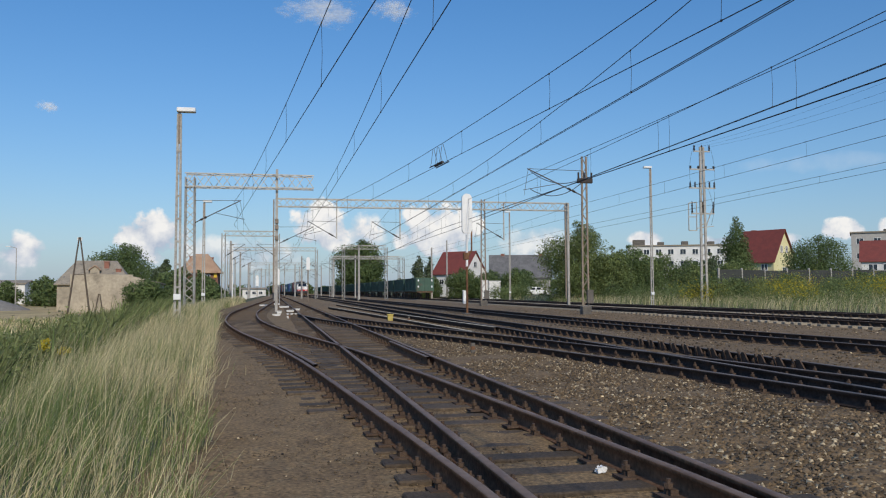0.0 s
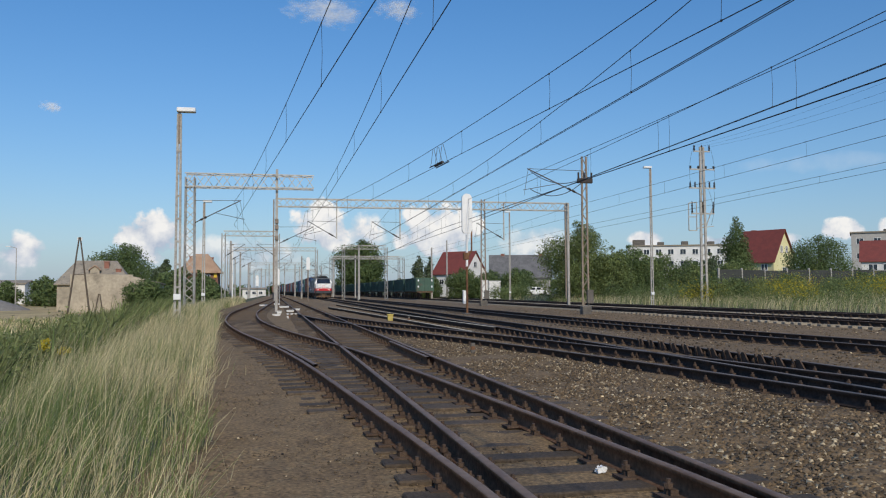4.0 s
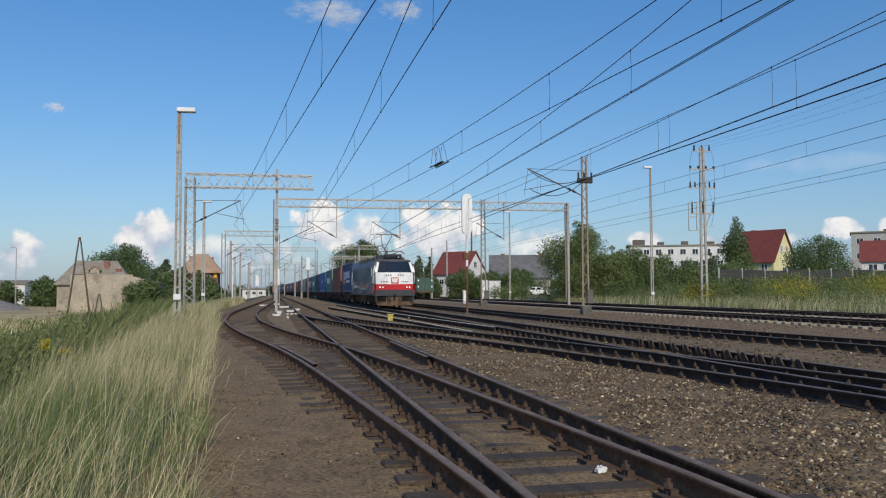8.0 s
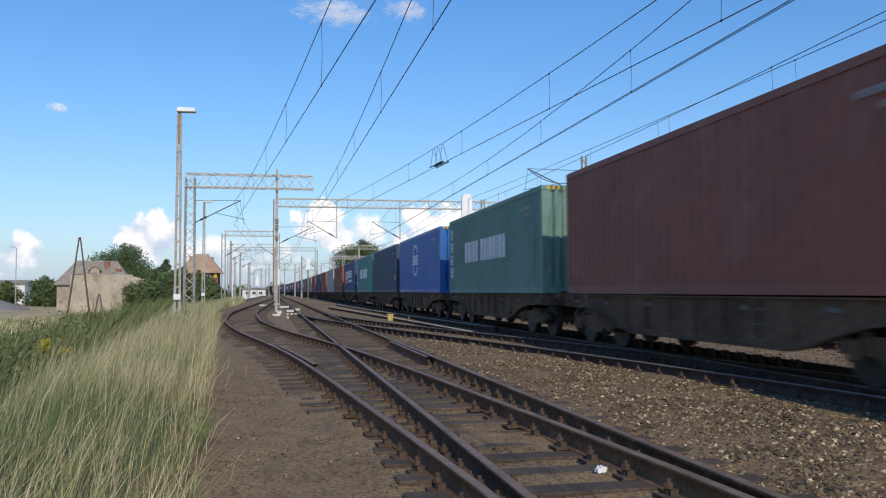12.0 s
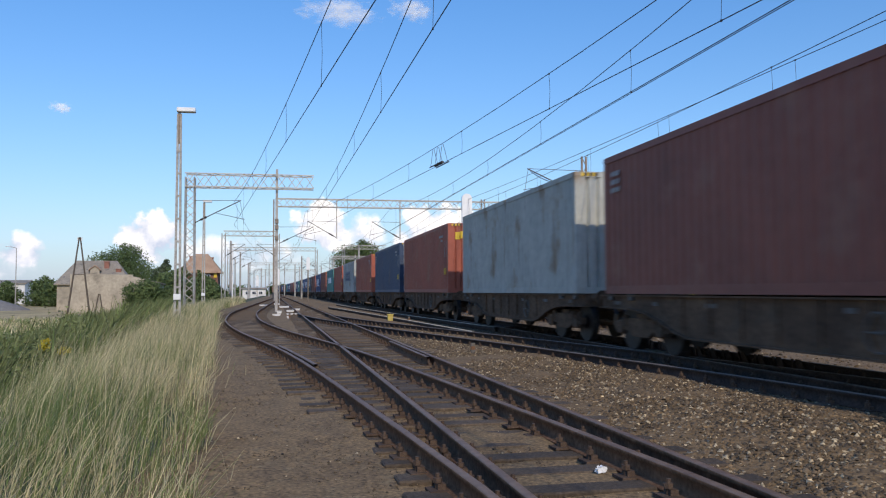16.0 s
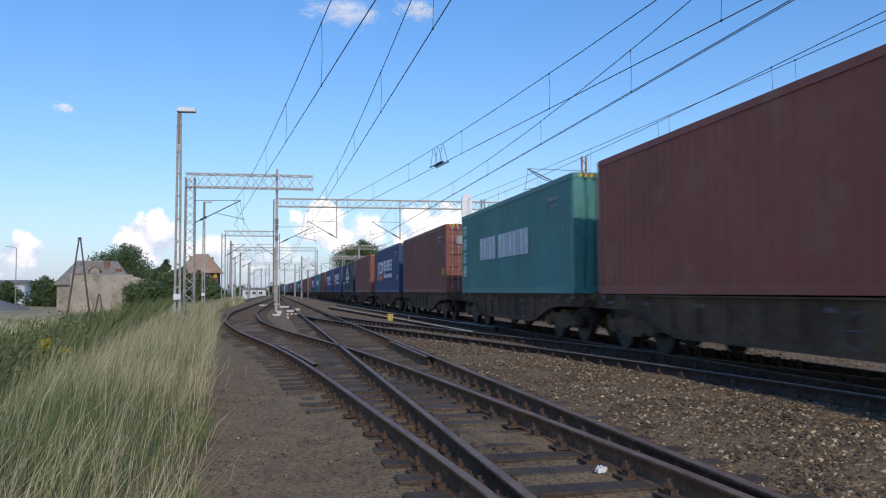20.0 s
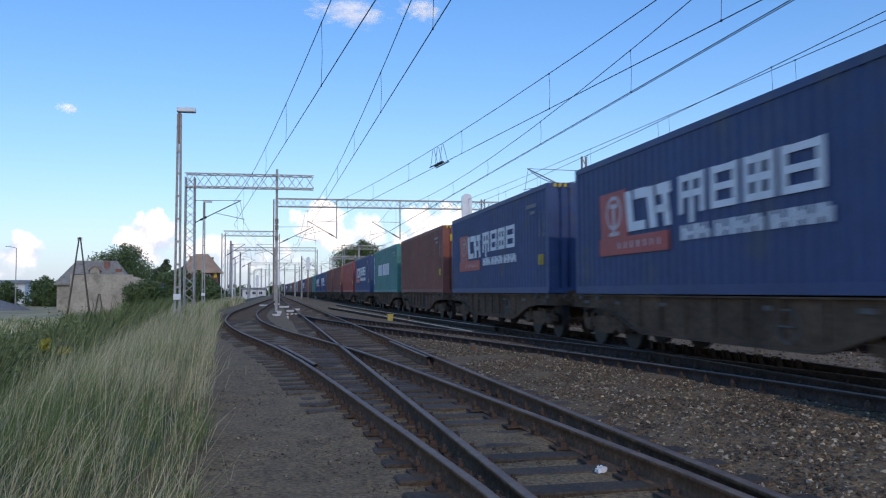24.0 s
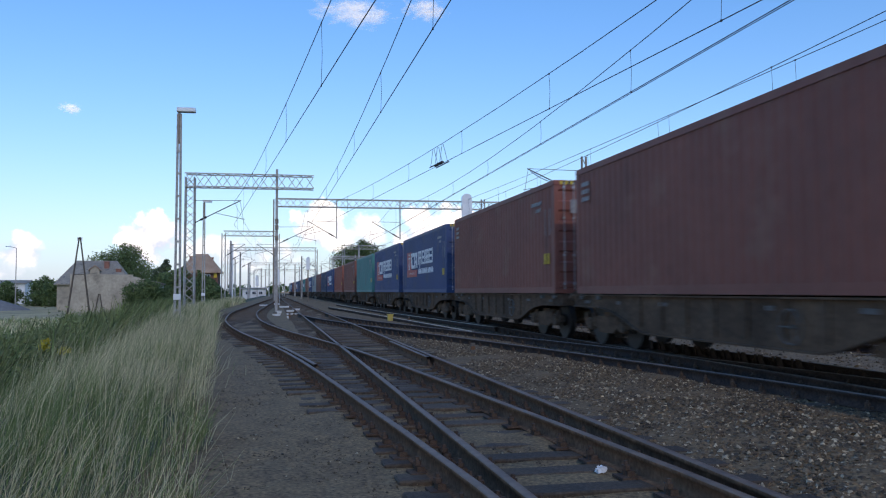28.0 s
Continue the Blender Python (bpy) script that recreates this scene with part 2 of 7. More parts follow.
def rod(bm, p, q, r, r2=None, n=8):
    """a round rod from p to q"""
    p, q = Vector(p), Vector(q)
    r2 = r if r2 is None else r2
    d = (q - p).normalized()
    s = d.cross(Vector((0, 0, 1)))
    if s.length < 1e-3:
        s = Vector((1, 0, 0))
    s.normalize()
    u = s.cross(d)
    a = [bm.verts.new(p + (s * math.cos(k * 2 * math.pi / n) + u * math.sin(k * 2 * math.pi / n)) * r) for k in range(n)]
    b = [bm.verts.new(q + (s * math.cos(k * 2 * math.pi / n) + u * math.sin(k * 2 * math.pi / n)) * r2) for k in range(n)]
    for k in range(n):
        bm.faces.new((a[k], a[(k + 1) % n], b[(k + 1) % n], b[k]))
    bm.faces.new(a[::-1]); bm.faces.new(b)


def tube(bm, pts, r, n=5):
    """one unbroken round wire through pts"""
    pts = [Vector(p) for p in pts]
    rings = []
    for k, p in enumerate(pts):
        d = (pts[min(k + 1, len(pts) - 1)] - pts[max(k - 1, 0)]).normalized()
        s = d.cross(Vector((0, 0, 1)))
        s = s.normalized() if s.length > 1e-3 else Vector((1, 0, 0))
        u = s.cross(d)
        rings.append([bm.verts.new(p + (s * math.cos(i * 2 * math.pi / n) + u * math.sin(i * 2 * math.pi / n)) * r) for i in range(n)])
    for a, b in zip(rings[:-1], rings[1:]):
        for i in range(n):
            bm.faces.new((a[i], a[(i + 1) % n], b[(i + 1) % n], b[i]))
    bm.faces.new(rings[0][::-1]); bm.faces.new(rings[-1])


def prism(bm, outline, axis, a, b):
    """a closed outline of (u, v) pushed along an axis from a to b. axis 'x': (u, v) = (y, z); 'y': (x, z); 'z': (x, y)"""
    def at(u, v, w):
        return {"x": (w, u, v), "y": (u, w, v), "z": (u, v, w)}[axis]
    va = [bm.verts.new(at(u, v, a)) for u, v in outline]
    vb = [bm.verts.new(at(u, v, b)) for u, v in outline]
    n = len(outline)
    for k in range(n):
        bm.faces.new((va[k], va[(k + 1) % n], vb[(k + 1) % n], vb[k]))
    bm.faces.new(va[::-1]); bm.faces.new(vb)
    bmesh.ops.recalc_face_normals(bm, faces=bm.faces)


def empty(name, m=None, label="", category="", group="", kind=""):
    ob = new(name)
    ob.empty_display_size = 0.3
    if m is not None:
        ob.matrix_basis = m
    return tagged(ob, label, category, group, kind)


def smoothstep(t):
    t = min(max(t, 0.0), 1.0)
    return t * t * (3 - 2 * t)


# ---- the plan: centre lines of the tracks, x as a function of the way y along them ----
def line_main(y):
    return 8.02 - 5e-5 * max(y, 0) ** 2


def line_siding(y):
    return 2.263 - 0.012 * y - (1.1e-4 * (y - 60) ** 2 if y > 60 else 0) * 0.2


# the turnout's curved way: distance along the yard and sideways place of its centre
BEND = ((0.0, 2.19), (5.0, 1.96), (9.1, 1.61), (12.0, 1.35), (15.0, 1.05), (17.6, 0.74), (20.3, 0.36), (22.4, 0.02), (26.0, -0.54), (31.7, -1.24),
        (37.0, -1.72), (42.0, -1.98), (48.0, -2.2), (54.0, -2.28), (62.0, -2.24), (80.0, -2.05), (120.0, -1.6), (420.0, 2.0))


def line_branch(y):
    k = max(i for i in range(len(BEND) - 1) if BEND[i][0] <= max(y, BEND[0][0]))
    (a, p), (b, q) = BEND[k], BEND[k + 1]
    ma = (q - BEND[k - 1][1]) / (b - BEND[k - 1][0]) if k else (q - p) / (b - a)
    mb = (BEND[k + 2][1] - p) / (BEND[k + 2][0] - a) if k + 2 < len(BEND) else (q - p) / (b - a)
    t, h = (y - a) / (b - a), b - a
    return 0.022 + (2 * t ** 3 - 3 * t * t + 1) * p + (t ** 3 - 2 * t * t + t) * h * ma + (3 * t * t - 2 * t ** 3) * q + (t ** 3 - t * t) * h * mb


def line_cross(y):
    return 8.02 - 6.4 * smoothstep(y / 48)


def line_second(y):
    return 12.4 + 1.9 * smoothstep((34 - y) / 32) - 5e-5 * max(y, 0) ** 2


def line_third(y):
    return 22.5 - 4e-5 * max(y - 130, 0) ** 2


def line_fourth(y):
    return 28.6 - 4e-5 * max(y - 130, 0) ** 2


def ground_z(x, y):
    """height of the ground: level yard, the bank falling to the field on the left, a low rise on the right"""
    edge = -0.62 - 0.045 * min(max(y, 0), 17) - 0.08 * min(max(y - 17, 0), 43)
    z = -0.19
    if x < edge:
        z -= 1.15 * smoothstep((edge - x) / 7.5)
        z += 0.16 * smoothstep((edge - x) / 1.0) * (1 - smoothstep((edge - x - 1.5) / 4))
    if 3.6 < x < 6.6:
        z += 0.05 * math.sin((x - 3.6) / 3.0 * math.pi)
    if 20.0 < x < 31.0:
        z -= 0.08 * smoothstep((x - 20.0) / 0.8) * (1 - smoothstep((x - 30.2) / 0.8))
    if x > 30.5:
        z += 0.55 * smoothstep((x - 30.5) / 14)
    return z


# ---- ground ----
def build_ground():
    """one sheet from the yard to the horizon, finer near the camera"""
    def axis(lo, hi, near, step, grow):
        out, v, s = [near], near, step
        while v < hi:
            v += s; s *= grow; out.append(min(v, hi))
        v, s = near, step
        while v > lo:
            v -= s; s *= grow; out.insert(0, max(v, lo))
        return np.array(out)
    xs = axis(-2600, 2600, 0.0, 0.35, 1.045)
    ys = axis(-600, 4300, 6.0, 0.5, 1.05)
    V = np.array([(x, y, ground_z(x, y)) for y in ys for x in xs])
    rng = np.random.default_rng(3)
    V[:, 2] += rng.normal(0, 0.012, len(V)) * (np.abs(V[:, 0]) < 40)
    nx, ny = len(xs), len(ys)
    ii, jj = np.meshgrid(np.arange(nx - 1), np.arange(ny - 1))
    a = (jj * nx + ii).ravel()
    F = np.stack([a, a + 1, a + nx + 1, a + nx], 1)
    cx, cy = V[F].mean(1)[:, 0], V[F].mean(1)[:, 1]
    edge = -0.62 - 0.045 * np.clip(cy, 0, 17) - 0.08 * np.clip(cy - 17, 0, 43)
    idx = np.where(cx < edge - 12, 1, np.where(cx < edge, 2, np.where(cx > 30.5, 2, 0)))
    idx = np.where((cx > edge - 0.2) & (cx < 3.5), 3, idx)
    idx = np.where((cy > 60) & (cx < 7) & (cx > -8) & (idx == 0), 3, idx)
    ob = from_arrays("ground", V, F, [M["ballast"], M["field"], M["soil"], M["cinder"]], idx=idx, smooth=True)
    return tagged(ob, "brown ballast and cinder yard with grassy banks beside it", "ground", kind="structure")


ground = build_ground()


# ---- tracks ----
RAIL = [(-0.07, -0.172), (0.07, -0.172), (0.07, -0.16), (0.012, -0.145), (0.009, -0.05), (0.034, -0.036), (0.036, -0.008), (0.026, 0.0), (-0.026, 0.0), (-0.036, -0.008), (-0.034, -0.036), (-0.009, -0.05), (-0.012, -0.145), (-0.07, -0.16)]


def sweep(name, line, off, y0, y1, step, parent, profile=RAIL, label="", mats=("rail", "rail_top")):
    """a rail swept along a centre line at a sideways offset"""
    n = max(2, int((y1 - y0) / step) + 1)
    ys = np.linspace(y0, y1, n)
    xs = np.array([line(y) for y in ys])
    t = np.stack([np.gradient(xs, ys), np.ones(n)], 1)
    t /= np.linalg.norm(t, axis=1)[:, None]
    nrm = np.stack([t[:, 1], -t[:, 0]], 1)
    k = len(profile)
    P = np.array(profile)
    V = np.zeros((n, k, 3))
    V[:, :, 0] = xs[:, None] + nrm[:, 0:1] * (off + P[:, 0])
    V[:, :, 1] = ys[:, None] + nrm[:, 1:2] * (off + P[:, 0])
    V[:, :, 2] = P[:, 1]
    i, j = np.meshgrid(np.arange(n - 1), np.arange(k), indexing="ij")
    a, b = i * k + j, i * k + (j + 1) % k
    F = np.stack([a, b, b + k, a + k], -1).reshape(-1, 4)
    idx = np.where((j == 7) | (j == 6) | (j == 8), 1, 0).ravel() if profile is RAIL else np.where((j > 1) & (j < 5), 1, 0).ravel()
    return from_arrays(name, V.reshape(-1, 3), F, [M[mats[0]], M[mats[1]]], parent, label, idx=idx)


def sleeper_mesh(name, length, material):
    bm = bmesh.new()
    box(bm, -length / 2, length / 2, -0.125, 0.125, -0.33, -0.172, 0.012)
    me = bpy.data.meshes.new(name)
    bm.to_mesh(me); bm.free()
    me.materials.append(material)
    return me


def chair_mesh():
    """a ribbed base plate with its two clips and bolts"""
    bm = bmesh.new()
    box(bm, -0.19, 0.19, -0.085, 0.085, -0.175, -0.155)
    for s in (-1, 1):
        box(bm, s * 0.1 - 0.03, s * 0.1 + 0.03, -0.045, 0.045, -0.16, -0.115)
        rod(bm, (s * 0.12, 0, -0.16), (s * 0.12, 0, -0.045), 0.017, n=6)
        rod(bm, (s * 0.12, 0, -0.11), (s * 0.12, 0, -0.075), 0.034, n=6)
    me = bpy.data.meshes.new("rail_chair")
    bm.to_mesh(me); bm.free()
    me.materials.append(M["iron"])
    return me


CHAIR = chair_mesh()


def build_track(name, line, y0, y1, label, concrete=False, near=34.0, gauge=0.7535, length=2.6, skip=(), lift=0.0, chairs=True, mats=("rail", "rail_top")):
    t = empty(name, pose(0, 0, lift), label, "railway track", "tracks of the yard", "structure")
    for off in (-gauge, gauge):
        sweep("rail", line, off, y0, y1, 1.0 if y1 < 200 else 2.0, t, label="rusty steel rail with a worn running top" if mats[0] == "rail" else "dark steel rail with a bright running top", mats=mats)
    me = sleeper_mesh("sleeper", length, M["sleeper_con"] if concrete else M["sleeper"])
    rng = random.Random(len(label) * 7)
    y, far = y0 + 0.2, []
    cv, cf, base = [], [], 0
    src = np.array([v.co[:] for v in CHAIR.vertices])
    polys = [tuple(p.vertices) for p in CHAIR.polygons]
    while y < y1:
        shared = any(a < y < b for a, b in skip)
        if not shared or y > 0.5:
            ang = -math.atan((line(y + 0.5) - line(y - 0.5)))
            if y < near and y > -4:
                if not shared:
                    o = link("sleeper", me, t)
                    o.matrix_basis = pose(line(y) + rng.uniform(-0.04, 0.04), y, rng.uniform(-0.012, 0.012), 0, 0, math.degrees(ang) + rng.uniform(-0.7, 0.7))
                if chairs and y < near * 0.8:
                    c, s = math.cos(ang), math.sin(ang)
                    for off in (-gauge, gauge):
                        p = src.copy()
                        p[:, 0] += off
                        q = p.copy()
                        q[:, 0] = p[:, 0] * c - p[:, 1] * s + line(y)
                        q[:, 1] = p[:, 0] * s + p[:, 1] * c + y
                        cv.append(q)
                        cf += [tuple(i + base for i in f) for f in polys]
                        base += len(q)
            elif y < 160 and not shared:
                far.append((line(y), y, ang))
        y += 0.6
    if cv:
        cm = bpy.data.meshes.new("rail_fastening")
        cm.from_pydata(np.concatenate(cv).tolist(), [], cf)
        link("rail_fastening", cm, t, "rusty rail chairs and bolts", M["iron"], kind="stuff")
    if far:
        V, F = [], []
        c8 = [(-1, -1, -1), (1, -1, -1), (1, 1, -1), (-1, 1, -1), (-1, -1, 1), (1, -1, 1), (1, 1, 1), (-1, 1, 1)]
        q6 = [(0, 1, 5, 4), (1, 2, 6, 5), (2, 3, 7, 6), (3, 0, 4, 7), (4, 5, 6, 7)]
        for k, (x, y, a) in enumerate(far):
            c, s = math.cos(a), math.sin(a)
            for u, v, w in c8:
                px, py = u * length / 2, v * 0.125
                V.append((x + px * c - py * s, y + px * s + py * c, -0.33 if w < 0 else -0.172))
            F += [tuple(i + 8 * k for i in f) for f in q6]
        from_arrays("sleeper_row", V, F, [M["sleeper_con"] if concrete else M["sleeper"]], t, kind="stuff")
    return t


# ---- train ----
SPEED = 21.446
# where the rear end of each box stands at 19.5 s, metres along the track from the camera
REAR = [-156.46, -141.89, -127.77, -113.5, -100.03, -87.17, -73.15, -58.48, -44.51, -29.48, -15.48, -0.78, 13.45, 27.67, 41.41, 56.68, 70.53, 85.73,
        100.18, 114.84, 129.06, 143.18, 157.04, 172.0, 185.83, 200.58, 214.36, 228.22, 242.21, 256.07]
while len(REAR) < 46:
    REAR.append(REAR[-1] + 14.2)
LOCO_FRONT = -188.7


def on_main(y, z=0.0):
    a = 1e-4 * max(y, 0)
    return pose(line_main(y), y, z, 0, 0, math.degrees(math.atan(a)))


def run_rows(y_at_mid, z=0.0):
    return [(t, on_main(y_at_mid - SPEED * (t - 19.5), z)) for t in (0, 2, 4, 6, 8, 10, 12, 14, 16, 18, 20, 22, 24, 26, 28)]


# ---- containers and wagons ----
PAINT = {
    "navy": mat("paint_navy", (0.03, 0.066, 0.175), (0.024, 0.052, 0.14), 0.55, 0.5, c=(0.06, 0.08, 0.13), fine=0.1, streak=((0.05, 0.07, 0.12), 0.03)),
    "blue": mat("paint_blue", (0.012, 0.125, 0.40), (0.01, 0.10, 0.33), 0.45, 0.5, fine=0.08),
    "slate": mat("paint_slate_blue", (0.03, 0.06, 0.12), (0.025, 0.045, 0.09), 0.55, 0.5, c=(0.06, 0.07, 0.09), fine=0.1),
    "charcoal": mat("paint_charcoal", (0.035, 0.045, 0.06), (0.028, 0.036, 0.048), 0.55, 0.5, fine=0.1),
    "teal": mat("paint_teal", (0.062, 0.25, 0.22), (0.05, 0.205, 0.18), 0.55, 0.5, c=(0.09, 0.19, 0.17), fine=0.1),
    "green": mat("paint_grey_green", (0.125, 0.25, 0.205), (0.10, 0.205, 0.165), 0.6, 0.5, c=(0.17, 0.23, 0.18), fine=0.1, streak=((0.09, 0.12, 0.09), 0.05)),
    "brown": mat("paint_oxide_brown", (0.26, 0.08, 0.052), (0.21, 0.066, 0.044), 0.6, 0.5, c=(0.26, 0.105, 0.07), fine=0.1, streak=((0.15, 0.055, 0.04), 0.03)),
    "red": mat("paint_oxide_red", (0.36, 0.09, 0.05), (0.29, 0.074, 0.043), 0.6, 0.5, c=(0.32, 0.12, 0.07), fine=0.1, streak=((0.22, 0.065, 0.04), 0.03)),
    "scarlet": mat("paint_scarlet", (0.42, 0.055, 0.04), (0.34, 0.045, 0.034), 0.5, 0.5, fine=0.1),
    "grey": mat("paint_grey", (0.43, 0.44, 0.395), (0.35, 0.36, 0.325), 0.65, 0.5, c=(0.27, 0.21, 0.145), fine=0.12, streak=((0.17, 0.10, 0.05), 0.06)),
    "cream": mat("paint_grey_white", (0.40, 0.41, 0.38), (0.32, 0.33, 0.31), 0.6, 0.5, c=(0.30, 0.24, 0.17), fine=0.12, streak=((0.20, 0.11, 0.05), 0.07)),
}
M["wagon"] = mat("wagon_underframe", (0.165, 0.105, 0.066), (0.085, 0.056, 0.038), 0.95, 1.4, spec=0.15, c=(0.11, 0.08, 0.056), fine=0.3)
M["plate"] = mat("grimy_plate", (0.16, 0.15, 0.135), (0.10, 0.095, 0.085), 0.8, 3)
M["wheel"] = mat("wheel_steel", (0.055, 0.045, 0.04), (0.035, 0.03, 0.027), 0.6, 3, metal=0.5)
M["tread"] = mat("wheel_tread", (0.5, 0.48, 0.46), None, 0.3, 3, metal=1.0)
M["logo"] = mat("logo_white", (0.84, 0.85, 0.85), (0.74, 0.75, 0.76), 0.55, 4, fine=0.1)
M["logo_red"] = mat("logo_red", (0.50, 0.045, 0.04), (0.42, 0.04, 0.035), 0.5, 3, fine=0.1)
M["label_yellow"] = mat("label_yellow", (0.72, 0.48, 0.03), (0.62, 0.4, 0.03), 0.6, 5, fine=0.1)
M["logo_dark"] = mat("logo_blue_grey", (0.10, 0.13, 0.22), (0.12, 0.15, 0.24), 0.6, 4, fine=0.1)
M["marking"] = mat("worn_marking", (0.40, 0.39, 0.37), (0.28, 0.27, 0.26), 0.7, 6, fine=0.3)
M["bars"] = mat("lock_bar_steel", (0.55, 0.55, 0.54), (0.4, 0.4, 0.4), 0.4, 3, metal=0.7)

LEN, WID, TALL = 12.19, 2.438, 2.896


def corrugated(bm, n, u0, u1, v0, v1, at, depth=0.036, shape=(0.0, 0.26, 0.5, 0.76)):
    """a panel of n vertical folds from u0 to u1; at(u, v, d) gives the place, d the way inwards"""
    pitch = (u1 - u0) / n
    cols = []
    for k in range(n):
        for f, d in zip(shape, (0, 0, depth, depth)):
            cols.append((u0 + (k + f) * pitch, d))
    cols.append((u1, 0))
    lo = [bm.verts.new(at(u, v0, d)) for u, d in cols]
    hi = [bm.verts.new(at(u, v1, d)) for u, d in cols]
    for k in range(len(cols) - 1):
        bm.faces.new((lo[k], lo[k + 1], hi[k + 1], hi[k]))


def marks(kind, parent, x, seed=0):
    """plain blocks of the lettering's size on the long side at x (outwards is the sign of x); y runs to the rear"""
    s = 1 if x > 0 else -1
    x0, x1 = sorted((x, x + s * 0.012))
    bw, br, by, bs = bmesh.new(), bmesh.new(), bmesh.new(), bmesh.new()
    used = set()

    def blk(bm, y0, y1, z0, z1, slant=0.0):
        vs = box(bm, x0, x1, min(y0, y1), max(y0, y1), z0, z1)
        used.add(id(bm))
        if slant:
            for v in vs:
                v.co.y -= s * slant * (v.co.z - z0)
    # reading direction: on the left side (x < 0) the text runs from the rear to the front
    def Y(u):
        return LEN / 2 - u if x < 0 else -LEN / 2 + u
    rnd = random.Random(seed)
    if kind == "express":
        blk(br, Y(1.62), Y(3.0), 1.16, 2.12, 0.1); blk(br, Y(1.5), Y(4.75), 0.8, 1.158)
        for k in range(7):
            blk(bw, Y(2.5 + 0.3 * k), Y(2.58 + 0.3 * k), 0.92, 1.05)
        # ring and rail-section emblem
        for k in range(32):
            a0 = 2 * math.pi * k / 32
            blk(bw, Y(2.28 + 0.36 * math.cos(a0)) - 0.035, Y(2.28 + 0.36 * math.cos(a0)) + 0.035, 1.68 + 0.32 * math.sin(a0) - 0.04, 1.68 + 0.32 * math.sin(a0) + 0.04)
        blk(bw, Y(2.22), Y(2.34), 1.26, 1.78); blk(bw, Y(2.1), Y(2.46), 1.78, 1.87); blk(bw, Y(2.02), Y(2.54), 1.2, 1.28)
        # two slanted open blocks, then four square open blocks
        for u, z1, gap in ((3.0, 2.05, 1), (3.98, 2.03, 0)):
            blk(bw, Y(u), Y(u + 0.3), 1.24, z1, 0.2); blk(bw, Y(u + 0.3), Y(u + 0.86), z1 - 0.2, z1, 0.2)
            if gap:
                blk(bw, Y(u + 0.3), Y(u + 0.8), 1.24, 1.42, 0.2)
            else:
                blk(bw, Y(u + 0.3), Y(u + 0.8), 1.5, 1.64, 0.2); blk(bw, Y(u + 0.62), Y(u + 0.86), 1.24, z1 - 0.2, 0.2)
        for u, w, cross in ((5.14, 0.88, 1), (6.22, 0.8, 2), (7.18, 0.8, 3), (8.12, 0.95, 2)):
            for f in (0.0, 0.5, 1.0)[:: (1 if cross != 2 else 2)]:
                blk(bw, Y(u + (w - 0.15) * f), Y(u + (w - 0.15) * f + 0.15), 1.38, 2.06)
            for zz in (1.94, 1.66, 1.38)[: (2 if cross == 1 else 3)]:
                blk(bw, Y(u + 0.15), Y(u + w - 0.15), zz, zz + 0.11)
            if cross == 1:
                blk(bw, Y(u + w / 2 - 0.07), Y(u + w / 2 + 0.07), 1.22, 1.4)
        u = 5.2
        for word in (5, 7, 7):
            for k in range(word):
                blk(bw, Y(u), Y(u + 0.075), 0.93, 1.19); blk(bw, Y(u + 0.1), Y(u + 0.155), 0.93 + 0.08 * (k % 2), 1.19 - 0.06 * ((k + 1) % 3))
                u += 0.2
            u += 0.12
    elif kind == "shipping":
        u = 2.95
        for word in (5, 8):
            for k in range(word):
                w = 0.34 if (word, k) not in ((5, 2), (8, 2), (8, 5)) else 0.14
                blk(bw, Y(u), Y(u + w * 0.42), 1.12, 1.86); blk(bw, Y(u + w * 0.62), Y(u + w), 1.12, 1.86)
                if w > 0.2:
                    blk(bw, Y(u + w * 0.42), Y(u + w * 0.62), 1.66 - 0.2 * (k % 2), 1.8 - 0.2 * (k % 2))
                u += w + 0.12
            u += 0.32
        for k in range(4):
            zz = 2.12 - k * 0.5
            for a, b, c0, c1 in ((0.35, 0.4, 0, 0.36), (0.72, 0.77, 0.04, 0.36), (0.35, 0.77, 0.31, 0.36), (0.4, 0.72, 0.14, 0.19), (0.54, 0.59, -0.02, 0.4), (0.4, 0.72, 0.0, 0.04)):
                if (k, a) not in ((0, 0.4), (2, 0.72)):
                    blk(bw, Y(a), Y(b), zz + c0, zz + c1)
    elif kind == "ring":
        for k in range(22):
            a0 = 2 * math.pi * k / 22
            blk(bw, Y(5.6 + 0.75 * math.cos(a0)) - 0.09, Y(5.6 + 0.75 * math.cos(a0)) + 0.09, 1.65 + 0.75 * math.sin(a0) - 0.05, 1.65 + 0.75 * math.sin(a0) + 0.05)
        for k in range(4):
            blk(bw, Y(5.0 + 0.34 * k), Y(5.0 + 0.34 * k + 0.2), 1.4, 1.9)
    elif kind == "line":
        u = 3.0
        for k in range(5):
            # plain rounded rings of the letters' size
            for q in range(26):
                a0 = 2 * math.pi * q / 26
                cy, cz = 0.36 * math.copysign(abs(math.cos(a0)) ** 0.7, math.cos(a0)), 0.42 * math.copysign(abs(math.sin(a0)) ** 0.7, math.sin(a0))
                blk(bw, Y(u + 0.42 + cy) - 0.085, Y(u + 0.42 + cy) + 0.085, 1.55 + cz - 0.06, 1.55 + cz + 0.06)
            u += 1.08
    elif kind == "peak":
        for k in range(22):
            f = k / 21
            for q in range(3):
                zz = 1.72 + 0.85 * (1 - abs(f - 0.5) * 2) - 0.22 * q
                if zz > 1.66:
                    blk(bw, Y(4.55 + 2.6 * f), Y(4.55 + 2.6 * f + 0.13), zz - 0.05, zz + 0.05 + 0.04 * math.sin(k * 1.3 + q))
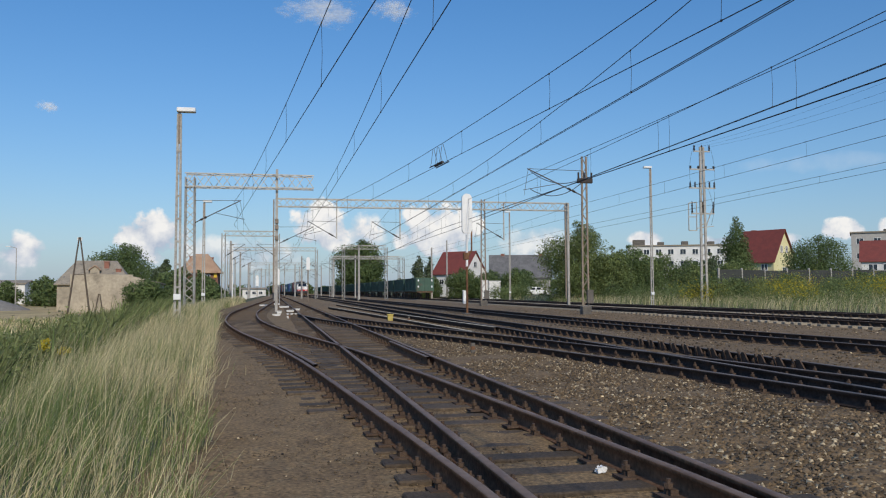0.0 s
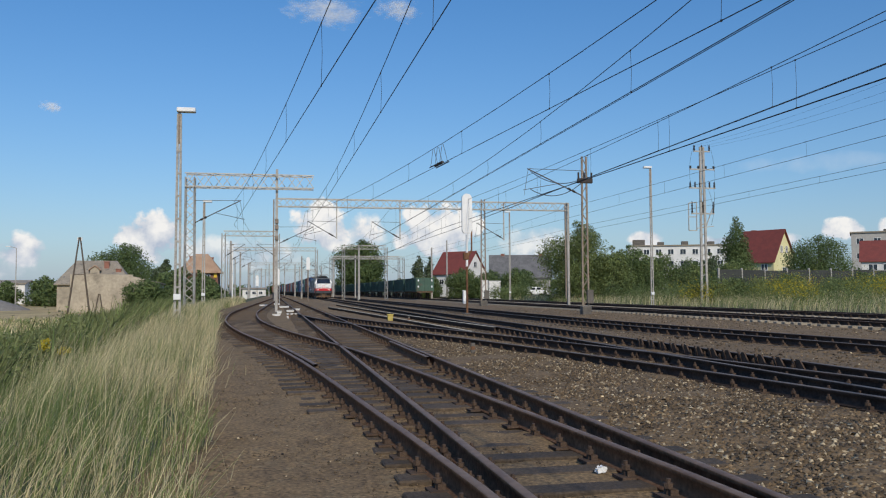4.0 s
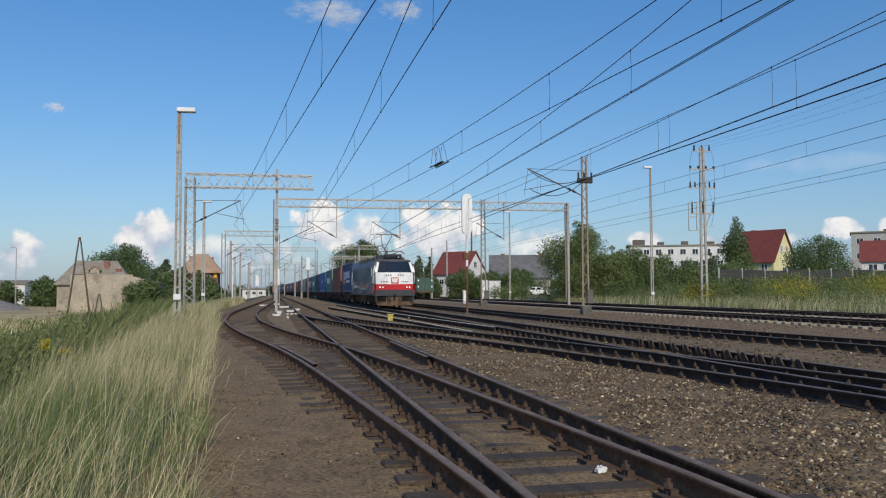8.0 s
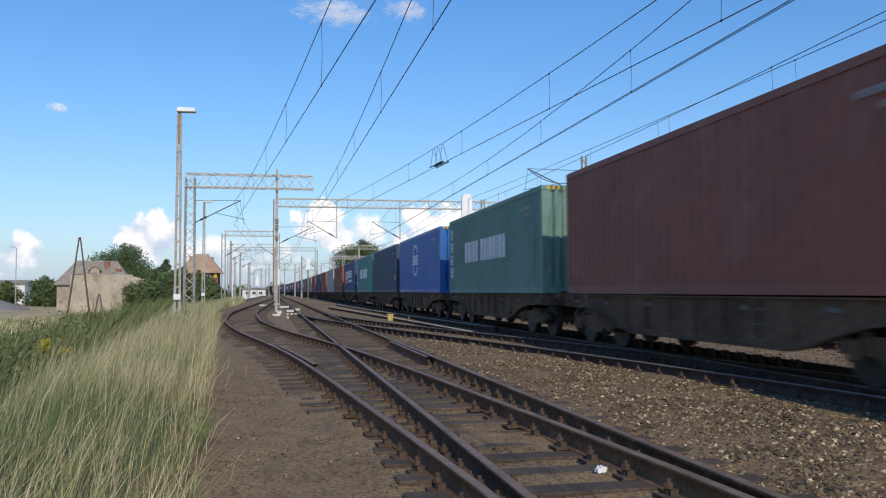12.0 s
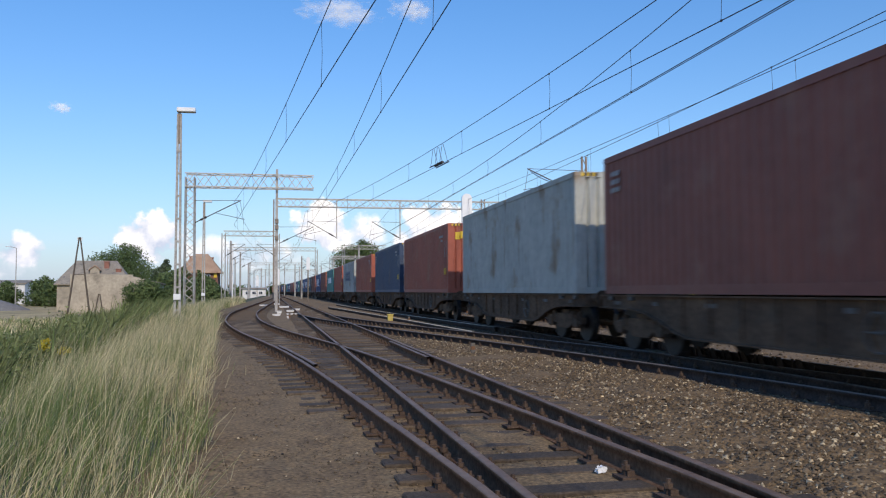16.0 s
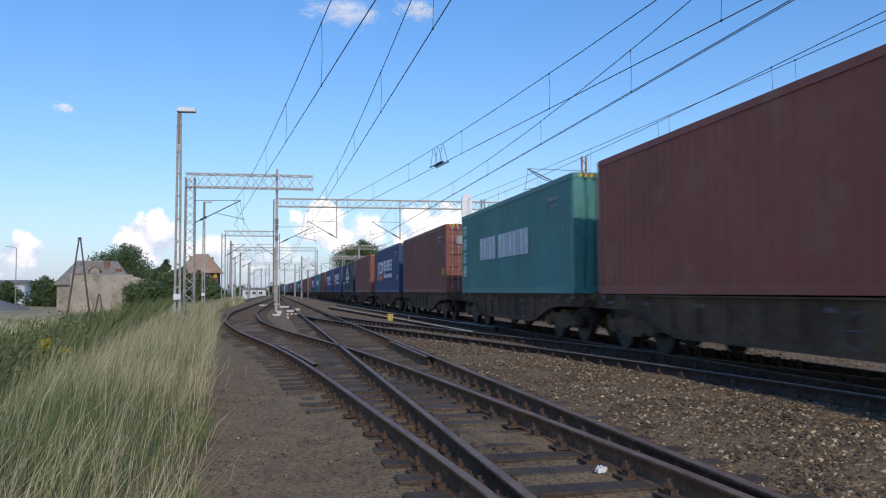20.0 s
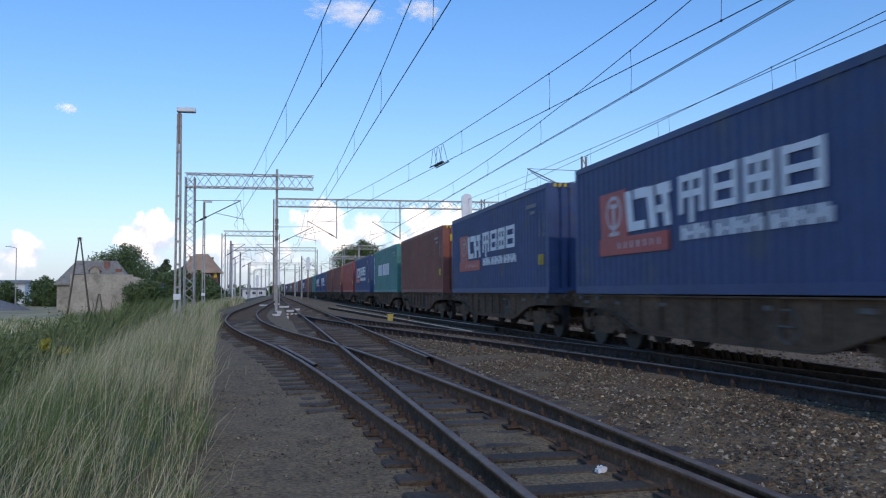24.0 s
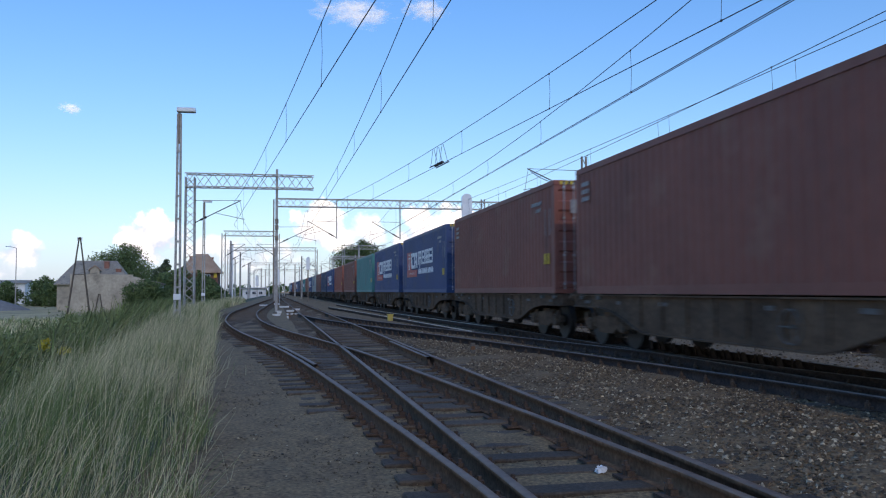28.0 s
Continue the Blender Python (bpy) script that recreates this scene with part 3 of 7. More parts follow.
        for k in range(11):
            blk(bw, Y(4.15 + 0.36 * k), Y(4.25 + 0.36 * k), 1.2, 1.55); blk(bw, Y(4.32 + 0.36 * k), Y(4.40 + 0.36 * k), 1.2, 1.55)
        for k in range(10):
            blk(bw, Y(4.6 + 0.26 * k), Y(4.69 + 0.26 * k), 0.9, 1.08)
        for k in range(9):
            blk(bw, Y(1.1 + 0.2 * k), Y(1.22 + 0.2 * k), 0.8, 0.92 if k % 3 else 1.0)
    elif kind == "corner":
        for k in range(9):
            blk(bs, Y(0.4 + 0.16 * (k % 3)), Y(0.5 + 0.16 * (k % 3)), 2.45 - 0.17 * (k // 3), 2.55 - 0.17 * (k // 3))
    # number and warning marks near the front upper corner of every box
    if x < 0:
        for k in range(9):
            blk(bs, -LEN / 2 + 1.05 + 0.1 * k, -LEN / 2 + 1.1 + 0.1 * k, 2.36, 2.46)
        for k in range(4):
            blk(bs, -LEN / 2 + 1.15 + 0.1 * k, -LEN / 2 + 1.2 + 0.1 * k, 2.18, 2.27)
        for k in range(2):
            # worn vertical scuffs beside the front post
            blk(bs, -LEN / 2 + 0.34 + 0.36 * k, -LEN / 2 + 0.352 + 0.36 * k, 1.5, 2.2)
        if kind in ("none", "express", "corner"):
            for k in range(2):
                blk(by, -LEN / 2 + 0.42 + 0.26 * k, -LEN / 2 + 0.56 + 0.26 * k, 0.76, 1.04)
    for bm, mt, nm in ((bw, "logo_dark" if kind == "line" else "logo", "lettering"), (bs, "marking", "small_lettering"), (br, "logo_red", "emblem"), (by, "label_yellow", "warning_label")):
        if id(bm) in used:
            part(nm, bm, M[mt], parent, {"logo": "plain white lettering bars", "marking": "small worn grey marks", "logo_dark": "plain blue-grey lettering bars", "logo_red": "red emblem panel", "label_yellow": "yellow warning labels"}[mt])["kind"] = "stuff"
        else:
            bm.free()


def build_container(paint, logo, front, label, length=LEN):
    """front: 'ribs' (folded end), 'doors' (two leaves with lock bars). Its floor is at z = 0, -y is the front"""
    c = empty("shipping_container", None, label, "container", "containers on the train")
    P = PAINT[paint]
    w, l, h = WID / 2, length / 2, TALL
    for s in (-1, 1):
        bm = bmesh.new()
        corrugated(bm, round(40 * length / LEN), -l + 0.16, l - 0.16, 0.16, h - 0.12, lambda u, v, d: (s * (w - 0.008 - d), u, v))
        part("side_panel", bm, P, c)
        for z0, z1, nm in ((0.0, 0.165, "bottom_rail"), (h - 0.125, h, "top_rail")):
            bm = bmesh.new()
            box(bm, *sorted((s * w, s * (w - 0.07))), -l + 0.15, l - 0.15, z0, z1)
            part(nm, bm, P, c)
        for e in (-1, 1):
            bm = bmesh.new()
            box(bm, *sorted((s * w, s * (w - 0.12))), *sorted((e * l, e * (l - 0.165))), 0.118, h - 0.118, 0.008)
            part("corner_post", bm, P, c)
            for z0, z1 in ((0, 0.118), (h - 0.118, h)):
                bm = bmesh.new()
                box(bm, *sorted((s * (w + 0.004), s * (w - 0.16))), *sorted((e * (l + 0.004), e * (l - 0.178))), z0, z1, 0.01)
                part("corner_casting", bm, P, c)
    bm = bmesh.new()
    corrugated(bm, round(36 * length / LEN), -l + 0.15, l - 0.15, -w + 0.07, w - 0.07, lambda u, v, d: (v, u, h - 0.02 - d * 0.5))
    part("roof_panel", bm, P, c)
    bm = bmesh.new()
    box(bm, -w + 0.07, w - 0.07, -l + 0.02, l - 0.02, 0.03, 0.13)
    part("floor", bm, M["wagon"], c)
    for e in (-1, 1):
        face = front if e < 0 else ("doors" if front == "ribs" else "ribs")
        for z0, z1 in ((0.0, 0.15), (h - 0.13, h)):
            bm = bmesh.new()
            box(bm, -w + 0.12, w - 0.12, *sorted((e * l, e * (l - 0.1))), z0, z1)
            part("end_rail", bm, P, c)
        if face == "ribs":
            bm = bmesh.new()
            corrugated(bm, 9, -w + 0.12, w - 0.12, 0.15, h - 0.13, lambda u, v, d: (u, e * (l - 0.01 - d), v), 0.06, (0.0, 0.6, 0.68, 0.88))
            part("end_panel", bm, P, c)
            if e < 0 and logo == "none" and paint != "grey":
                bm = bmesh.new()
                for x0, z0 in ((-w + 0.32, 2.3), (-w + 0.53, 2.34)):
                    box(bm, x0, x0 + 0.19, -l - 0.008, -l - 0.001, z0 - 0.08, z0 + 0.22)
                part("warning_label", bm, M["label_yellow"], c)["kind"] = "stuff"
            if e < 0:
                bm = bmesh.new()
                for x0 in (-0.16, 0.14):
                    prism(bm, [(x0 - 0.1, 1.86), (x0 + 0.1, 1.86), (x0, 2.04)], "y", -l - 0.009, -l - 0.002)
                part("warning_triangle", bm, M["label_yellow"], c, "yellow warning triangles")["kind"] = "stuff"
                bm = bmesh.new()
                for k in range(10):
                    box(bm, w - 0.4, w - 0.365, -l - 0.008, -l - 0.001, 2.38 - k * 0.14, 2.46 - k * 0.14)
                part("lettering", bm, M["logo"], c, "plain white lettering bars")["kind"] = "stuff"
        else:
            for sx in (-1, 1):
                bm = bmesh.new()
                x0, x1 = sorted((sx * 0.012, sx * (w - 0.125)))
                # five level swages across the leaf
                zs = np.linspace(0.15, h - 0.13, 6)
                prof = [(0.16, 0)]
                for a, b in zip(zs[:-1], zs[1:]):
                    prof += [(a + 0.1, 0), (a + 0.15, 0.035), (b - 0.15, 0.035), (b - 0.1, 0)]
                prof.append((h - 0.13, 0))
                lo = [bm.verts.new((x0, e * (l - 0.015 - d), z)) for z, d in prof]
                hi = [bm.verts.new((x1, e * (l - 0.015 - d), z)) for z, d in prof]
                for k in range(len(prof) - 1):
                    bm.faces.new((lo[k], hi[k], hi[k + 1], lo[k + 1]))
                leaf = part("door", bm, P, c)
                for xx in (0.2, 0.46, 0.7, 0.96):
                    bm = bmesh.new()
                    rod(bm, (sx * xx, e * (l + 0.03), 0.1), (sx * xx, e * (l + 0.03), h - 0.06), 0.014, n=6)
                    for z in (0.22, 0.95, 1.9, h - 0.2):
                        box(bm, sx * xx - 0.03, sx * xx + 0.03, *sorted((e * (l - 0.014), e * (l + 0.035))), z, z + 0.05)
                    bar(bm, (sx * xx, e * (l + 0.05), 1.05), (sx * (xx - 0.1), e * (l + 0.05), 1.05), 0.016)
                    part("lock_bar", bm, M["bars"], leaf, "galvanised lock bar")
                bm = bmesh.new()
                if logo == "express" and sx < 0:
                    for k in range(26):
                        a0 = 2 * math.pi * k / 26
                        box(bm, -0.6 + 0.18 * math.cos(a0) - 0.018, -0.6 + 0.18 * math.cos(a0) + 0.018, -l - 0.012 if e < 0 else l - 0.01, -l - 0.002 if e < 0 else l + 0.002, 2.3 + 0.18 * math.sin(a0) - 0.024, 2.3 + 0.18 * math.sin(a0) + 0.024)
                    box(bm, -0.63, -0.57, -l - 0.012 if e < 0 else l - 0.01, -l - 0.002 if e < 0 else l + 0.002, 2.0, 2.3)
                if sx < 0 and logo != "express":
                    box(bm, -0.78, -0.3, -l - 0.012 if e < 0 else l - 0.01, -l - 0.002 if e < 0 else l + 0.002, 2.05, 2.4)
                else:
                    for k in range(9):
                        box(bm, sx * 0.35 + 0.055 * k, sx * 0.35 + 0.055 * k + 0.03, -l - 0.012 if e < 0 else l - 0.01, -l - 0.002 if e < 0 else l + 0.002, 2.3 - 0.14 * (k % 2), 2.38 - 0.14 * (k % 2))
                for k in range(4):
                    box(bm, sx * 0.58 - 0.06, sx * 0.58 + 0.02 * (k % 3) + 0.02, -l - 0.012 if e < 0 else l - 0.01, -l - 0.002 if e < 0 else l + 0.002, 1.92 - k * 0.09, 1.938 - k * 0.09)
                part("lettering", bm, M["logo"] if logo == "express" else M["marking"], leaf, "plain pale lettering bars")["kind"] = "stuff"
    for e in (-1, 1):
        for mt, off in (("label_yellow", 0.0), ("black", 0.07)):
            bm = bmesh.new()
            for sx in (-1, 1):
                for k in range(3):
                    u = sx * (w - 0.2 - 0.14 * k - off)
                    box(bm, u - 0.033, u + 0.033, *sorted((e * (l + 0.001), e * (l + 0.006))), h - 0.11, h - 0.02)
            part("hazard_stripe", bm, M[mt], c)["kind"] = "stuff"
    if length == LEN:
        for s in (-1, 1):
            marks(logo, c, s * w, len(label))
    return c


def build_wagon():
    """a container flat wagon: fishbelly side sills, cross members, two bogies, buffers. z = 0 at the rail, its deck at 1.155"""
    w = empty("flat_wagon", None, "dark grimy container flat wagon with fishbelly sills on two bogies", "wagon", "wagons of the train")
    half = 6.45
    arch = [(-half, 0.86), (-5.0, 0.85), (-4.3, 0.79), (-3.7, 0.66), (-3.1, 0.48), (-2.6, 0.39)]
    outline = [(-half, 1.13)] + arch + [(-a, b) for a, b in reversed(arch)] + [(half, 1.13)]
    for s in (-1, 1):
        bm = bmesh.new()
        prism(bm, outline, "x", s * 1.12 - 0.012, s * 1.12 + 0.012)
        for a, b in zip(outline[1:-2], outline[2:-1]):
            bar(bm, (s * 1.12, a[0], a[1]), (s * 1.12, b[0], b[1]), 0.16, 0.03)
        bar(bm, (s * 1.12, -half, 1.115), (s * 1.12, half, 1.115), 0.16, 0.03)
        part("side_sill", bm, M["wagon"], w)
        for y in np.linspace(-2.8, 2.8, 7):
            bm = bmesh.new()
            box(bm, *sorted((s * 1.12, s * 1.175)), y - 0.025, y + 0.025, 0.46 + 0.06 * abs(y) / 2.8, 1.1)
            part("stiffener", bm, M["wagon"], w)
        bm = bmesh.new()
        for y in (-5.9, -4.9, 4.9, 5.9):
            box(bm, *sorted((s * 1.1, s * 1.2)), y - 0.09, y + 0.09, 1.02, 1.15, 0.01)
        part("container_spigot", bm, M["plate"], w)["kind"] = "stuff"
        bm = bmesh.new()
        for k, y in enumerate((-5.6, -3.7, -1.6, 1.7, 3.8, 5.5)):
            box(bm, *sorted((s * 1.135, s * 1.15)), y, y + (0.3 if k % 2 else 0.18), 0.93, 1.0)
        part("number_plate", bm, M["plate"], w, "pale number plates")["kind"] = "stuff"
    for y in (-6.35, -4.6, -2.4, 0, 2.4, 4.6, 6.35):
        bm = bmesh.new()
        box(bm, -1.11, 1.11, y - 0.1, y + 0.1, 0.85, 1.12)
        part("cross_member", bm, M["wagon"], w)
    bm = bmesh.new()
    box(bm, -0.25, 0.25, -half, half, 0.72, 1.05)
    part("centre_sill", bm, M["wagon"], w)
    for s in (-1, 1):
        for e in (-1, 1):
            bm = bmesh.new()
            rod(bm, (s * 0.875, e * half, 1.05), (s * 0.875, e * (half + 0.4), 1.05), 0.1, 0.085, 10)
            rod(bm, (s * 0.875, e * (half + 0.4), 1.05), (s * 0.875, e * (half + 0.43), 1.05), 0.18, 0.17, 14)
            part("buffer", bm, M["wagon"], w)
    for e in (-1, 1):
        bm = bmesh.new()
        bar(bm, (0, e * half, 0.98), (0, e * (half + 0.62), 0.94), 0.09, 0.07)
        rod(bm, (0.25, e * half, 0.85), (0.22, e * (half + 0.6), 0.55), 0.025, n=6)
        part("coupling", bm, M["wagon"], w)
        bg = empty("bogie"); bg.parent = w; bg.matrix_basis = pose(0, e * 4.75, 0)
        for s in (-1, 1):
            bm = bmesh.new()
            prism(bm, [(-1.25, 0.42), (-1.25, 0.58), (-0.5, 0.66), (0.5, 0.66), (1.25, 0.58), (1.25, 0.42), (0.6, 0.42), (0.35, 0.3), (-0.35, 0.3), (-0.6, 0.42)], "x", s * 1.0 - 0.06, s * 1.0 + 0.06)
            for a in (-0.9, 0.9):
                box(bm, s * 1.06 - 0.06, s * 1.06 + 0.08, a - 0.14, a + 0.14, 0.33, 0.6, 0.03)
                for q in (-0.22, 0.22):
                    rod(bm, (s * 1.05, a + q, 0.5), (s * 1.05, a + q, 0.72), 0.07, n=8)
            part("bogie_frame", bm, M["wagon"], bg)
            for a in (-0.9, 0.9):
                bm = bmesh.new()
                rod(bm, (s * 0.69, a, 0.46), (s * 0.815, a, 0.46), 0.46, n=22)
                rod(bm, (s * 0.665, a, 0.46), (s * 0.69, a, 0.46), 0.49, n=22)
                rod(bm, (s * 0.81, a, 0.46), (s * 0.86, a, 0.46), 0.14, n=12)
                part("wheel", bm, M["wheel"], bg)
        bm = bmesh.new()
        for a in (-0.9, 0.9):
            rod(bm, (-0.7, a, 0.46), (0.7, a, 0.46), 0.08)
        box(bm, -1.0, 1.0, -0.25, 0.25, 0.4, 0.75)
        part("axle_and_bolster", bm, M["wagon"], bg)
    bm = bmesh.new()
    rod(bm, (-0.75, -0.6, 0.62), (-0.75, 0.9, 0.62), 0.2, n=12)
    part("brake_tank", bm, M["wagon"], w)
    for e in (-1, 1):
        bm = bmesh.new()
        tube(bm, [(-0.45, e * (half + 0.02), 0.9), (-0.42, e * (half + 0.2), 0.62), (-0.4, e * (half + 0.42), 0.55), (-0.36, e * (half + 0.62), 0.8)], 0.03)
        part("brake_hose", bm, M["black"], w)
    bm = bmesh.new()
    a0 = 24
    tube(bm, [Vector((-1.22, -2.1 + 0.24 * math.cos(2 * math.pi * k / a0), 0.72 + 0.24 * math.sin(2 * math.pi * k / a0))) for k in range(a0 + 1)], 0.014)
    part("hand_wheel", bm, M["plate"], w, "round brake wheel")
    bm = bmesh.new()
    for k in range(3):
        rod(bm, (-1.2, -2.1, 0.72), (-1.22, -2.1 + 0.24 * math.cos(2 * math.pi * k / 3), 0.72 + 0.24 * math.sin(2 * math.pi * k / 3)), 0.012, n=5)
    rod(bm, (-1.12, -2.1, 0.72), (-1.23, -2.1, 0.72), 0.03)
    part("wheel_spokes", bm, M["plate"], w)
    return w


LABELS = {
    "navy": "navy blue steel container with white lettering and red emblem", "blue": "bright blue corrugated steel container with a white ring mark",
    "slate": "slate blue corrugated steel container, scuffed", "charcoal": "charcoal steel container with a white peak emblem",
    "teal": "teal green corrugated container with large white lettering", "green": "grey-green corrugated container with large white lettering",
    "brown": "oxide brown corrugated steel container, weathered", "red": "oxide red corrugated steel container, weathered",
    "scarlet": "scarlet red corrugated steel container", "grey": "pale grey rust-streaked pair of short containers", "cream": "grey-white rust-streaked container with blue lettering"}
# the load of each wagon from the engine back: paint, marking, kind of front end
LOADS = [("navy", "express", "doors"), ("brown", "none", "ribs"), ("green", "shipping", "ribs"), ("blue", "ring", "ribs"), ("slate", "corner", "doors"),
         ("teal", "shipping", "ribs"), ("navy", "express", "doors"), ("brown", "corner", "doors"), ("grey", "none", "ribs"), ("red", "none", "ribs"),
         ("slate", "corner", "doors"), ("red", "corner", "ribs"), ("cream", "line", "ribs"), ("red", "none", "ribs"), ("teal", "shipping", "ribs"),
         ("brown", "none", "doors"), ("navy", "express", "doors"), ("brown", "corner", "ribs"), ("charcoal", "peak", "doors"), ("navy", "express", "doors"),
         ("navy", "express", "ribs"), ("brown", "none", "ribs"), ("teal", "shipping", "doors"), ("navy", "express", "ribs"), ("scarlet", "corner", "ribs"),
         ("brown", "corner", "ribs"), ("brown", "corner", "doors"), ("navy", "express", "doors"), ("navy", "express", "doors"), ("teal", "none", "ribs"),
         ("brown", "none", "ribs"), ("red", "corner", "ribs"), ("navy", "express", "doors"), ("slate", "corner", "doors"), ("brown", "none", "ribs"),
         ("cream", "line", "ribs"), ("navy", "express", "doors"), ("red", "none", "ribs"), ("teal", "shipping", "ribs"), ("brown", "corner", "doors"),
         ("slate", "none", "doors"), ("navy", "express", "doors"), ("red", "none", "ribs"), ("brown", "none", "ribs"), ("navy", "express", "doors"), ("grey", "none", "ribs")]

wagon_first = build_wagon()
TRAIN = []
kinds = {}
for i, load in enumerate(LOADS):
    y = REAR[i] - LEN / 2
    wag = wagon_first if i == 0 else copy_thing(wagon_first, pose(0, 0, 0))
    if load[0] == "grey":
        # two half-length boxes end to end on one wagon
        for d in (-3.065, 3.065):
            box_len = 6.058
            con = build_container(*load, LABELS["grey"], box_len) if "grey" not in kinds else copy_thing(kinds["grey"], pose(0, 0, 0))
            kinds["grey"] = con
            TRAIN.append((con, y + d, 1.155))
        TRAIN.append((wag, y, 0.0))
        continue
    if load not in kinds:
        kinds[load] = build_container(*load, LABELS[load[0]])
        con = kinds[load]
    else:
        con = copy_thing(kinds[load], pose(0, 0, 0))
    TRAIN += [(wag, y, 0.0), (con, y, 1.155)]


# ---- engine ----
M["loco_silver"] = mat("engine_silver_wrap", (0.19, 0.188, 0.185), (0.05, 0.05, 0.051), 0.6, 0.2, spec=0.3, c=(0.032, 0.032, 0.034), fine=0.15)
M["loco_white"] = mat("engine_white", (0.76, 0.755, 0.74), (0.62, 0.615, 0.60), 0.4, 0.9, fine=0.06, streak=((0.30, 0.29, 0.27), 0.04))
M["loco_red"] = mat("engine_red", (0.55, 0.025, 0.03), (0.47, 0.022, 0.027), 0.35, 0.8, fine=0.06)
M["roof_red"] = mat("dull_red", (0.24, 0.045, 0.035), (0.19, 0.038, 0.03), 0.6, 1.2, bump=0.005, fine=0.2)
M["loco_dark"] = mat("engine_dark_grey", (0.045, 0.047, 0.052), (0.03, 0.032, 0.036), 0.5, 0.8, fine=0.1)
M["screen"] = mat("windscreen_glass", (0.012, 0.016, 0.02), (0.01, 0.013, 0.016), 0.06, 1, spec=0.8, fine=0.02)
M["lens"] = glow_mat("headlight_lens", (0.9, 0.88, 0.78), 0.35)


def build_engine():
    """an electric engine, 19.6 m over buffers. Its front is at -y; z = 0 at the rail"""
    g = empty("locomotive", None, "silver electric locomotive with a white and red front and raised pantograph", "locomotive")
    L0, L1 = -9.2, 9.2          # body ends
    hw = 1.49
    cs = [(-hw, 1.0), (-hw, 2.98), (-1.43, 3.18), (-1.22, 3.46), (-0.95, 3.52), (0.95, 3.52), (1.22, 3.46), (1.43, 3.18), (hw, 2.98), (hw, 1.0)]

    def shell(rings):
        bm = bmesh.new()
        vs = [[bm.verts.new(p) for p in r] for r in rings]
        for a, b in zip(vs[:-1], vs[1:]):
            for k in range(len(a) - 1):
                bm.faces.new((a[k], a[k + 1], b[k + 1], b[k]))
        bm.faces.new(vs[0]); bm.faces.new(vs[-1][::-1])
        bmesh.ops.recalc_face_normals(bm, faces=bm.faces)
        return bm
    part("body", shell([[(x, y, z) for x, z in cs] for y in (L0 + 1.75, L1 - 1.75)]), M["loco_silver"], g)
    for a, b in ((L0 + 1.6, L1 - 1.6),):
        rs = [(x * 1.004, z + 0.004) for x, z in cs if z > 2.99]
        bm = bmesh.new()
        lo, hi = ([bm.verts.new((x, y, z)) for x, z in rs] for y in (a, b))
        for k in range(len(rs) - 1):
            bm.faces.new((lo[k], lo[k + 1], hi[k + 1], hi[k]))
        part("roof", bm, M["loco_dark"], g, "dark grey roof")
    for e, nm in ((-1, "front_cab"), (1, "rear_cab")):
        def ring(y, f, top, low=1.0):
            return [(x * f, e * y, min(z, top) if z > 1.0 else low) for x, z in cs]
        cab = part(nm, shell([ring(7.45, 1, 3.52), ring(8.3, 0.985, 3.5), ring(8.6, 0.95, 3.44)]), M["loco_silver"], g, "silver driver's cab with a dark roof")
        # white upper front under the screen, red band below, dark apron
        bm = bmesh.new()
        pts = [(0.94, 9.13, 1.72), (0.95, 8.98, 2.56)]
        rows = []
        for f, y, z in pts:
            rows.append([(x, e * (y - 0.16 * (abs(x) / 1.42) ** 3), z) for x in np.linspace(-1.42, 1.42, 9) * f])
        vs = [[bm.verts.new(p) for p in r] for r in rows]
        for k in range(8):
            bm.faces.new((vs[0][k], vs[0][k + 1], vs[1][k + 1], vs[1][k]))
        for k in (0, 8):
            q = [bm.verts.new((math.copysign(1.485, vs[i][k].co.x), e * 8.2, vs[i][k].co.z)) for i in (0, 1)]
            bm.faces.new((vs[0][k], vs[1][k], q[1], q[0]))
        part("front_panel", bm, M["loco_white"], cab, "white front panel")
        bm = bmesh.new()
        rows = []
        for f, y, z in ((0.93, 9.12, 1.32), (0.945, 9.135, 1.719)):
            rows.append([(x, e * (y - 0.16 * (abs(x) / 1.42) ** 3), z) for x in np.linspace(-1.42, 1.42, 9) * f])
        vs = [[bm.verts.new(p) for p in r] for r in rows]
        for k in range(8):
            bm.faces.new((vs[0][k], vs[0][k + 1], vs[1][k + 1], vs[1][k]))
        for k in (0, 8):
            q = [bm.verts.new((math.copysign(1.493, vs[i][k].co.x), e * (7.1 if e < 0 else 8.6), vs[i][k].co.z)) for i in (0, 1)]
            bm.faces.new((vs[0][k], vs[1][k], q[1], q[0]))
        part("red_band", bm, M["loco_red"], cab, "red lower front band")
        bm = bmesh.new()
        rows = [[(x, e * (y - 0.14 * (abs(x) / 1.42) ** 3), z) for x in np.linspace(-1.2, 1.2, 9) * f] for f, y, z in ((1.0, 8.98, 2.562), (0.9, 8.64, 3.32))]
        vs = [[bm.verts.new(p) for p in r] for r in rows]
        for k in range(8):
            bm.faces.new((vs[0][k], vs[0][k + 1], vs[1][k + 1], vs[1][k]))
        part("windscreen", bm, M["screen"], cab, "dark two-part windscreen")
        bm = bmesh.new()
        for s in (-1, 1):
            bar(bm, (s * 0.3, e * 9.04, 2.58), (s * 0.85, e * 8.95, 2.68), 0.03, 0.03)
        bar(bm, (-1.22, e * 8.61, 3.37), (1.22, e * 8.61, 3.37), 0.09, 0.1)
        part("screen_frame", bm, M["loco_dark"], cab)
        bm = bmesh.new()
        box(bm, -0.27, 0.27, *sorted((e * 9.06, e * 9.13)), 1.75, 2.2)
